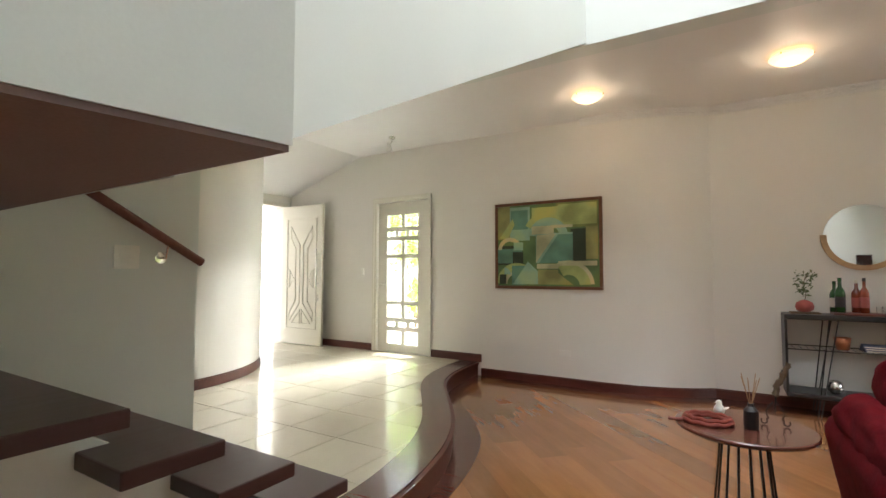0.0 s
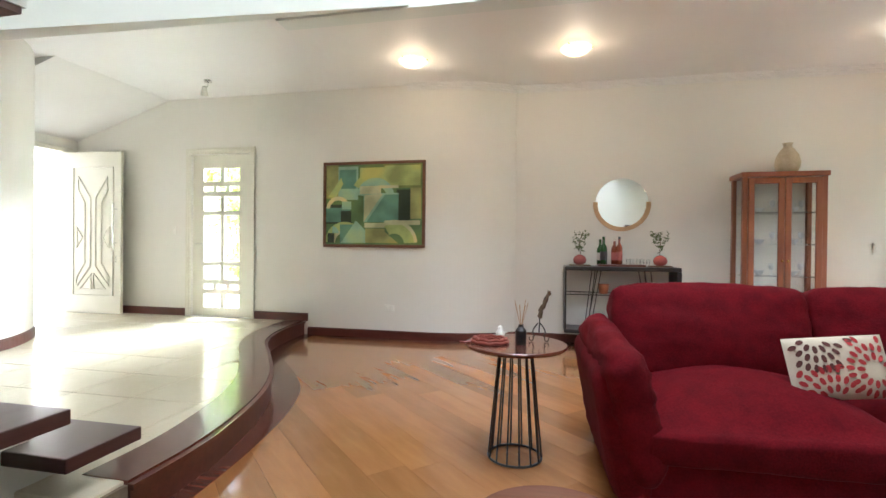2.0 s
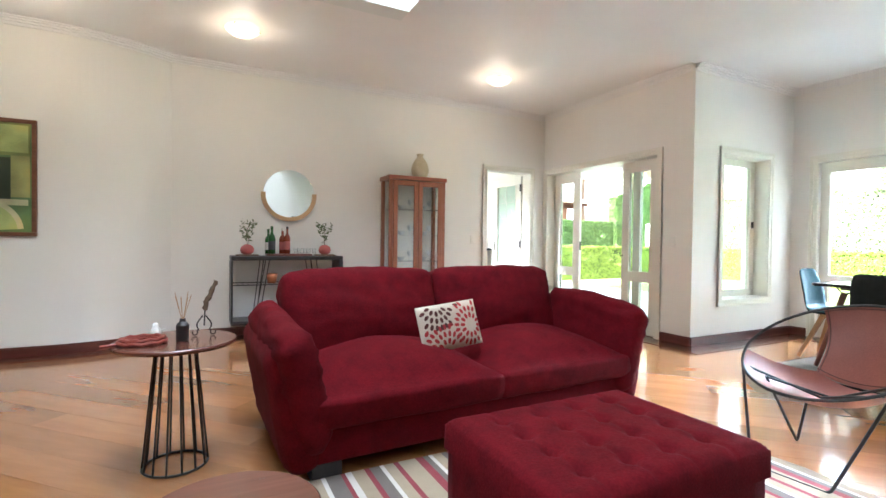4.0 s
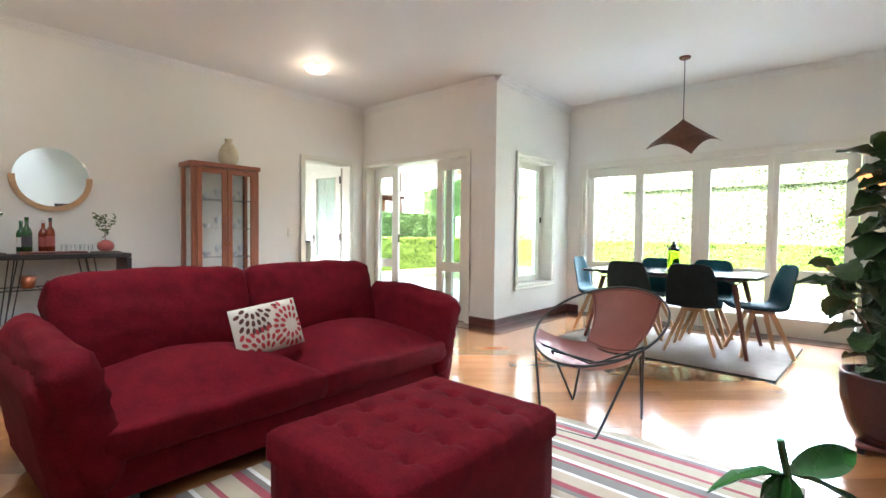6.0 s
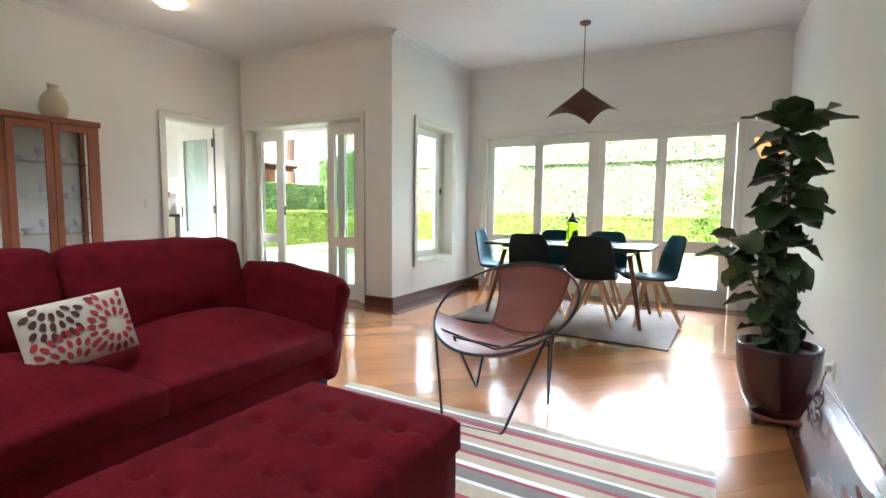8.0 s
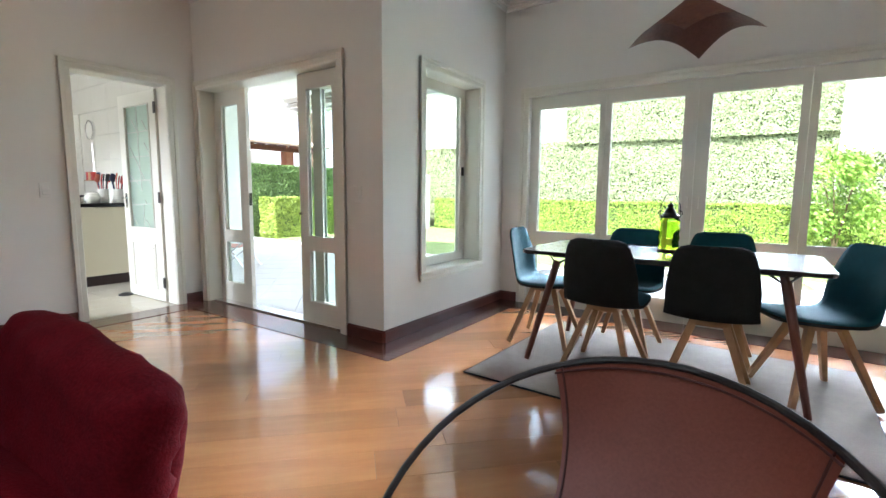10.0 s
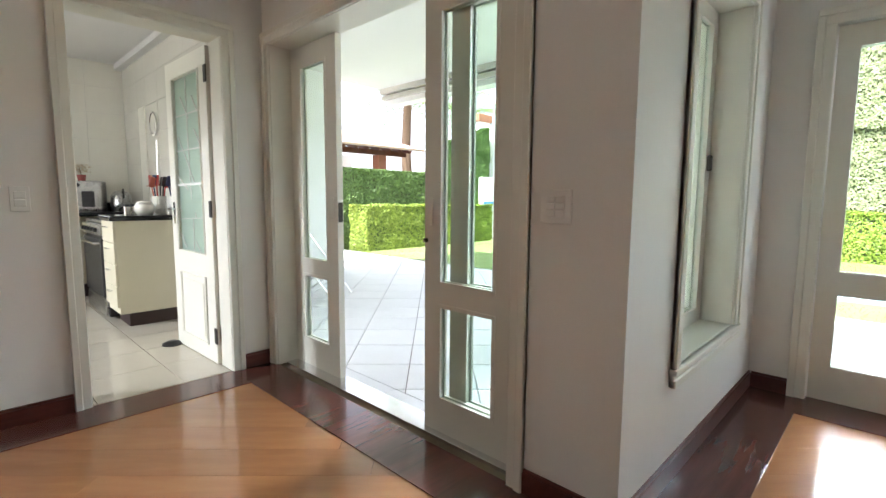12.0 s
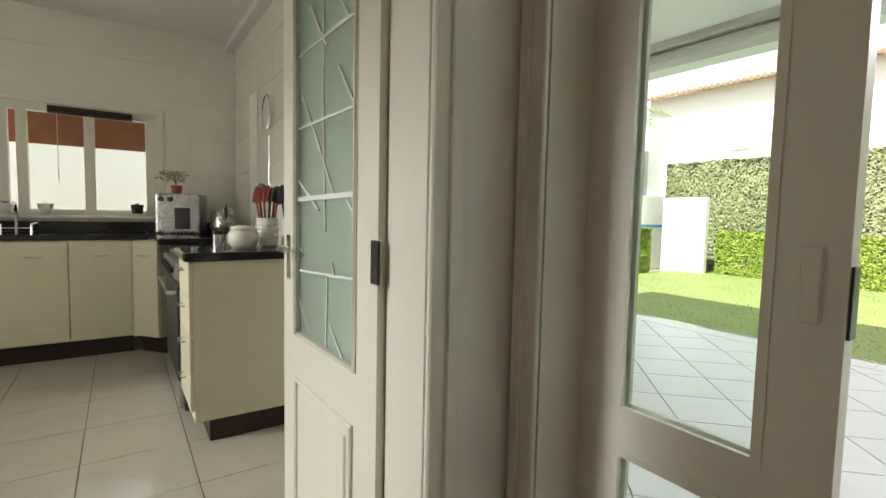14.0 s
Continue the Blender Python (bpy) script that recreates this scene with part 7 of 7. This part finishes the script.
pg = thing("pergola", 0, 0, 0, 0, "clay-tiled pergola with brick posts behind the wall", "pergola")
for x in (8.5, 10.2, 11.9):
    part("post", box(x - 0.14, x + 0.14, 13.4, 13.68, -0.1, 2.35), BRICK, pg)
part("beam", box(7.5, 12.8, 13.4, 13.6, 2.35, 2.5), TABLEWOOD, pg)
for k in range(14):
    part("rafter", rot(box(-0.03, 0.03, -0.5, 2.6, -0.05, 0.05), pose(7.7 + 0.38 * k, 13.5, 2.58, 14)), TABLEWOOD, pg)
part("roof", rot(box(7.3, 13.0, -0.7, 2.7, 0.05, 0.11), pose(0, 13.5, 2.6, 14)), ROOFT, pg)
part("back_wall", box(5.0, 13.0, 16.5, 16.7, -0.1, 2.6), WHITE, pg)
# palm
palm = thing("palm_tree", 17.0, 14.8, -0.3, 0, "palm with arching yellow-green fronds behind the wall", "tree")
part("trunk", tube([(0, 0, -0.1), (0.1, 0.05, 2.0), (0.05, 0, 3.5)], 0.14, 10, r_end=0.09), STEM, palm)
PALM = leaf_mat("palm_leaves", (0.10, 0.20, 0.02), (0.24, 0.36, 0.05), (0.40, 0.46, 0.10))
random.seed(14)
bm = bmesh.new()
for k in range(15):
    a = k * 2.4
    up = 0.45 + 0.75 * random.random()
    st = Vector((0.05, 0, 3.5))
    d = Vector((math.cos(a), math.sin(a), 0))
    L = random.uniform(1.3, 1.9)
    mid = [st + d * L * t + Vector((0, 0, up * L * t - 0.95 * L * t * t)) for t in [i / 14 for i in range(15)]]
    for i, p in enumerate(mid[1:], 1):
        q = (mid[i] - mid[i - 1]).normalized()
        w = q.cross(Vector((0, 0, 1))).normalized()
        ll = 0.42 * math.sin(math.pi * (0.12 + 0.85 * i / 15)) + 0.06
        for s in (-1, 1):
            for o in (0, 0.045):
                b0 = p - q * o
                tip = b0 + w * s * ll + q * 0.22 - Vector((0, 0, 0.16 * ll / 0.4))
                bm.faces.new([bm.verts.new(v) for v in (b0 - q * 0.016, tip, b0 + q * 0.016)])
part("fronds", bm, PALM, palm)["kind"] = "stuff"
palm.scale = (1.35, 1.35, 1.3)
copy_thing(palm, pose(14.9, 15.6, 0.0, 0, 0, 70) @ Matrix.Scale(1.15, 4))
chim = thing("chimney", 15.55, 12.9, 0, 0, "small brick chimney cap above the side wall", "chimney")
part("stack", box(-0.28, 0.28, -0.25, 0.25, -0.1, 3.62, 0.01, 1), WHITE, chim)
part("cap", box(-0.34, 0.34, -0.3, 0.3, 3.62, 3.86, 0.01, 1), BRICK, chim)


def shrub(x, y, z, r, h, n, seed, label):
    t = thing("shrub", x, y, z, 0, label, "shrub")
    random.seed(seed)
    bm = bmesh.new()
    for k in range(5):
        a = k * 1.3
        tip = Vector((r * 0.5 * math.cos(a), r * 0.5 * math.sin(a), h * 0.85))
        part("branch", tube([(0, 0, 0), tip * 0.5 + Vector((0, 0, h * 0.1)), tip], 0.02, 6, r_end=0.006), STEM, t)
    verts, tris = [], []
    cl = [Vector((random.gauss(0, r * 0.42), random.gauss(0, r * 0.42), h * (0.2 + 0.8 * random.random()))) for _ in range(26)]
    for k in range(n):
        c = cl[k % 26]
        p = c + Vector((random.gauss(0, 0.12), random.gauss(0, 0.12), random.gauss(0, 0.12)))
        nn = Vector((random.uniform(-1, 1), random.uniform(-1, 1), random.uniform(-0.2, 1))).normalized()
        a = nn.orthogonal().normalized()
        b = nn.cross(a)
        s = random.uniform(0.03, 0.06)
        i = len(verts)
        verts += [p - a * s, p - b * s * 0.5, p + a * s, p + b * s * 0.5]
        tris += [(i, i + 1, i + 2), (i, i + 2, i + 3)]
    bm.free()
    me = bpy.data.meshes.new("leaves")
    me.from_pydata([tuple(v) for v in verts], [], tris)
    me.materials.append(PALM if "yellow" in label else HEDGE)
    o = new("leaves", me)
    o.parent = t
    o["kind"] = "stuff"


shrub(14.3, -0.2, -0.06, 0.75, 2.2, 3600, 41, "light yellow-green shrub in the garden")
shrub(13.2, -1.6, -0.06, 0.6, 1.0, 2200, 42, "low yellow-green garden shrub")
# stepping stones and white pool wall
for k in range(4):
    stp = thing("stepping_stone", 9.8 + 0.0 * k, 2.4 - 0.75 * k, -0.055, 4 * k, "pale square stepping stone in the lawn", "paving stone", "stepping stones")
    part("slab", box(-0.35, 0.35, -0.28, 0.28, 0.0, 0.03, 0.006, 1), PTILE, stp)
pool = thing("pool_wall", 0, 0, 0, 0, "low white pool wall with turquoise water behind it", "pool")
part("wall", box(12.4, 12.6, -4.5, -1.0, -0.1, 1.2), WHITE, pool)
part("coping", box(10.6, 13.4, 2.0, 4.0, -0.06, -0.035), PTILE, pool)
part("water", box(10.8, 13.2, 2.2, 3.8, -0.04, -0.028), mottled("pool_water", (0.05, 0.42, 0.55), (0.15, 0.6, 0.7), 4, (0.03, 0.08), 0.2), pool, "turquoise pool water")
# front garden
structure("porch", box(-8.5, -2.7, PAINT_Y + 0.18, 9.0, -0.12, FOYER - 0.02), PTILE, "pale porch paving", "pavement")
# slab added out of view to stop sun entering the kitchen's side opening
structure("kitchen_sun_block", box(0.2, 1.39, 6.0, 9.4, 2.40, 2.50), WHITE, "white eave over the kitchen side window", "roof")
structure("porch_side", box(-9.5, -5.77, 2.5, PAINT_Y + 0.18, -0.12, FOYER - 0.02), PTILE, "pale porch paving", "pavement")
structure("porch_wall", box(-9.0, -8.8, 2.0, 8.5, -0.12, 3.2), WHITE, "bright white wall beyond the front door", "wall")
bm = bmesh.new()
for k in range(6):
    add_box(bm, -8.8, -8.785, 2.0, 8.5, 0.45 + 0.42 * k, 0.462 + 0.42 * k)
structure("porch_wall_joints", bm, GROUT, "thin joints across the white wall", "wall")
# canopy out of view, added to shade the open front door
structure("porch_sun_block", box(-8.7, -5.77, 2.4, 6.6, 2.75, 2.9), CEIL, "white canopy over the front door", "roof")
structure("street_wall", box(-9.0, -0.5, 9.0, 9.2, -0.12, 3.0), WHITE, "white front garden wall", "wall")
shrub(-5.4, 8.0, FOYER - 0.02, 0.7, 2.4, 4200, 51, "leafy green tree outside the glass door")

# ---- dark floor bands ----
for path, a, b in (([(SX, KY - BT), (SX, 4.5), (SX, DY - 0.27)], -0.27, 0.0), ([(SX, DY), (5.6, DY), (BX, DY)], -0.27, 0.0), ([(SX - 0.27, KY), (2.0, KY), (-0.12, KY)], 0.0, 0.27), ([(BX, DY - 0.27), (BX, 1.5), (BX, TY)], -0.27, 0.0), ([(BX - 0.27, TY), (4.0, TY), (0.5, TY)], -0.27, 0.0)):
    structure("floor_band", strip(path, min(a, b), max(a, b), -0.008, 0.004), BAND, "dark reddish wooden border band of the floor", "floor")
structure("floor_band", strip(curve[::-1] + [Vector((-1.36, PAINT_Y)), Vector((-2.3, PAINT_Y))], 0.0, 0.20, -0.008, 0.006), BAND, "dark reddish wooden border band of the floor", "floor")
low_edge = spline([(-2.50, 5.375), (-2.49, 4.95), (-2.43, 4.62), (-2.23, 4.2), (-1.90, 3.8), (-1.60, 3.38), (-1.42, 2.9), (-1.32, 2.4), (-1.275, 2.0), (-1.25, 1.5)], 6)
bm = bmesh.new()
ring = []
for p, q in zip(low_edge, step_edge):
    ring.append([bm.verts.new(c) for c in ((q.x - 0.01, q.y, -0.008), (p.x, p.y, -0.008), (p.x, p.y, 0.004), (q.x - 0.01, q.y, 0.004))])
for p, q in zip(ring, ring[1:]):
    for k in range(4):
        bm.faces.new((p[k], p[(k + 1) % 4], q[(k + 1) % 4], q[k]))
bmesh.ops.recalc_face_normals(bm, faces=bm.faces[:])
structure("floor_band", bm, BAND, "dark band on the floor below the raised entrance", "floor")
bm = strip(step_edge, 0.0, 0.012, 0.0, FOYER - 0.03)
merge(bm, strip(step_edge, -0.02, 0.028, FOYER - 0.032, FOYER - 0.006))
structure("step_riser", bm, BASEBOARD, "reddish moulded wooden riser of the raised floor", "step")
structure("floor_edge_trim", box(-1.40, -1.36, -2.6, 1.46, -0.2, 0.012, 0.004, 1), BAND, "dark wooden edge of the floor at the stairwell", "floor")

# ---- floor pieces ----


def clip(poly, x0, x1, y0, y1):
    """The part of a convex plan polygon that lies in a rectangle."""
    for ax, lim, sg in ((0, x0, 1), (0, x1, -1), (1, y0, 1), (1, y1, -1)):
        out = []
        for i, p in enumerate(poly):
            q = poly[(i + 1) % len(poly)]
            a, b = (p[ax] - lim) * sg, (q[ax] - lim) * sg
            if a >= 0:
                out.append(p)
            if a * b < 0:
                t = a / (a - b)
                out.append((p[0] + (q[0] - p[0]) * t, p[1] + (q[1] - p[1]) * t))
        poly = out
        if len(poly) < 3:
            return []
    return poly


def piece(name, polys, z0, z1, mat, parent, gap=0.0):
    """One floor piece: plan polygons (convex) given depth."""
    bm = bmesh.new()
    for poly in polys:
        lo = [bm.verts.new((x, y, z0)) for x, y in poly]
        hi = [bm.verts.new((x, y, z1)) for x, y in poly]
        bm.faces.new(hi)
        n = len(poly)
        for i in range(n):
            bm.faces.new((lo[i], lo[(i + 1) % n], hi[(i + 1) % n], hi[i]))
    bmesh.ops.recalc_face_normals(bm, faces=bm.faces[:])
    return part(name, bm, mat, parent)


floor = bpy.data.objects["floor"]
random.seed(77)
ROOMS = [(-2.9, SX, 1.45, 5.70), (-1.38, 0.3, -2.6, 1.45), (0.3, SX, TY, 1.45), (SX, BX, TY, DY)]
PLW = 0.205
u = Vector((1, -1)).normalized()      # boards run diagonally
v = Vector((1, 1)).normalized()
row = 0
s = -4.0
while s < 9.5:
    t = -7.5 - random.uniform(0, 1.5)
    while t < 7.5:
        L = random.choice((1.2, 1.5, 1.8, 2.1))
        g = 0.0005
        quad = [tuple(u * a + v * b) for a, b in ((t + g, s + g), (t + L - g, s + g), (t + L - g, s + PLW - g), (t + g, s + PLW - g))]
        polys = [p for p in (clip(quad, *r) for r in ROOMS) if p]
        if polys:
            bm_c = sum((Vector(q) for q in polys[0]), Vector((0, 0))) / len(polys[0])
            o = piece("plank", polys, -0.012, 0.0, PLANK, floor)
            o.data.transform(Matrix.Translation((-bm_c.x, -bm_c.y, 0)))
            o.data.transform(pose(0, 0, 0, 0, 0, 45))
            o.matrix_local = pose(bm_c.x, bm_c.y, 0, 0, 0, -45)
        t += L
    s += PLW
    row += 1

fe = bpy.data.objects["floor_entrance"]
for i in range(-10, 4):
    for j in range(-8, 9):
        x0, y0 = -2.2 + 0.45 * i, 2.02 + 0.45 * j
        cx, cy = x0 + 0.225, y0 + 0.225
        if y0 > 5.37 or x0 < -6.1 - 0.45 or (cy < 1.4 and cx > -2.6) or cy < 0.4:
            continue
        q = clip([(x0 + 0.003, y0 + 0.003), (x0 + 0.447, y0 + 0.003), (x0 + 0.447, y0 + 0.447), (x0 + 0.003, y0 + 0.447)], -6.07, -1.2, 1.50, 5.40)
        if not q:
            continue
        # keep only what lies behind the curved edge
        lim = min(np.interp(yy, [p.y for p in step_edge[::-1]], [p.x for p in step_edge[::-1]]) for yy in (y0, y0 + 0.45))
        if x0 > lim - 0.02:
            continue
        q = clip(q, -6.07, max(lim - 0.02, x0 + 0.01), 1.50, 5.40)
        if q:
            piece("tile", [q], FOYER - 0.012, FOYER, TILE, fe)

fk = bpy.data.objects["floor_kitchen"]
for i in range(8):
    for j in range(10):
        x0, y0 = 1.6 + 0.435 * i, 5.72 + 0.435 * j
        q = clip([(x0 + 0.002, y0 + 0.002), (x0 + 0.433, y0 + 0.002), (x0 + 0.433, y0 + 0.433), (x0 + 0.002, y0 + 0.433)], 1.6, 4.92, 5.702, 9.95)
        if q:
            q = [p for p in q]
            qs = [q] if y0 > 5.88 else [p for p in (clip(q, 3.756, 4.49, 5.70, 5.88), clip(q, 1.6, 4.92, 5.88, 9.95)) if p]
            if qs:
                piece("tile", qs, -0.010, 0.0, KTILE, fk)
wk = bpy.data.objects["wall_kitchen_back"]
for i in range(8):
    for j in range(9):
        x0, z0 = max(1.6, 1.473 + 0.435 * i), 0.88 + 0.32 * j
        if z0 > 2.6 or x0 > 4.9:
            continue
        x1, z1 = min(1.905 + 0.435 * i, 4.92), z0 + 0.317
        spans = [(x0, x1, z0, z1)]
        if x1 > 2.49 and x0 < 4.30 and z1 > 1.04 and z0 < 2.08:
            spans = [a for a in ((x0, min(x1, 2.49), z0, z1), (max(x0, 4.30), x1, z0, z1), (max(x0, 2.49), min(x1, 4.30), z0, 1.04), (max(x0, 2.49), min(x1, 4.30), 2.08, z1)) if a[1] - a[0] > 0.02 and a[3] - a[2] > 0.02]
        bm = bmesh.new()
        for a in spans:
            add_box(bm, a[0], a[1], 9.943, 9.951, a[2], a[3])
        if spans:
            part("tile", bm, WTILE, wk)
wr = bpy.data.objects["wall_kitchen_right"]
for i in range(10):
    for j in range(7):
        y0, z0 = 5.9 + 0.435 * i, 0.88 + 0.32 * j
        if z0 < 2.5 and y0 < 9.9:
            part("tile", box(4.912, 4.921, y0, min(y0 + 0.432, 9.94), z0, z0 + 0.317), WTILE, wr)

pt = bpy.data.objects["patio"]
n = 0
for i in range(-2, 24):
    for j in range(-16, 16):
        c = Vector((6.4, 6.0)) + u * (0.44 * j) + v * (0.44 * (i - 8))
        quad = [tuple(c + u * a + v * b) for a, b in ((0.004, 0.004), (0.436, 0.004), (0.436, 0.436), (0.004, 0.436))]
        q = clip(quad, SX + 0.35, 9.1, 3.75, 11.2)
        if q and n < 300:
            piece("tile", [q], -0.045, -0.036, PTILE, pt)
            n += 1
for k in range(16):
    piece("tile", [[(9.11, 3.6 + 0.6 * k), (9.36, 3.6 + 0.6 * k), (9.36, 4.196 + 0.6 * k), (9.11, 4.196 + 0.6 * k)]], -0.045, -0.036, PTILE, pt)
    piece("tile", [[(SX + 0.2, 3.6 + 0.6 * k), (SX + 0.345, 3.6 + 0.6 * k), (SX + 0.345, 4.196 + 0.6 * k), (SX + 0.2, 4.196 + 0.6 * k)]], -0.045, -0.036, PTILE, pt)
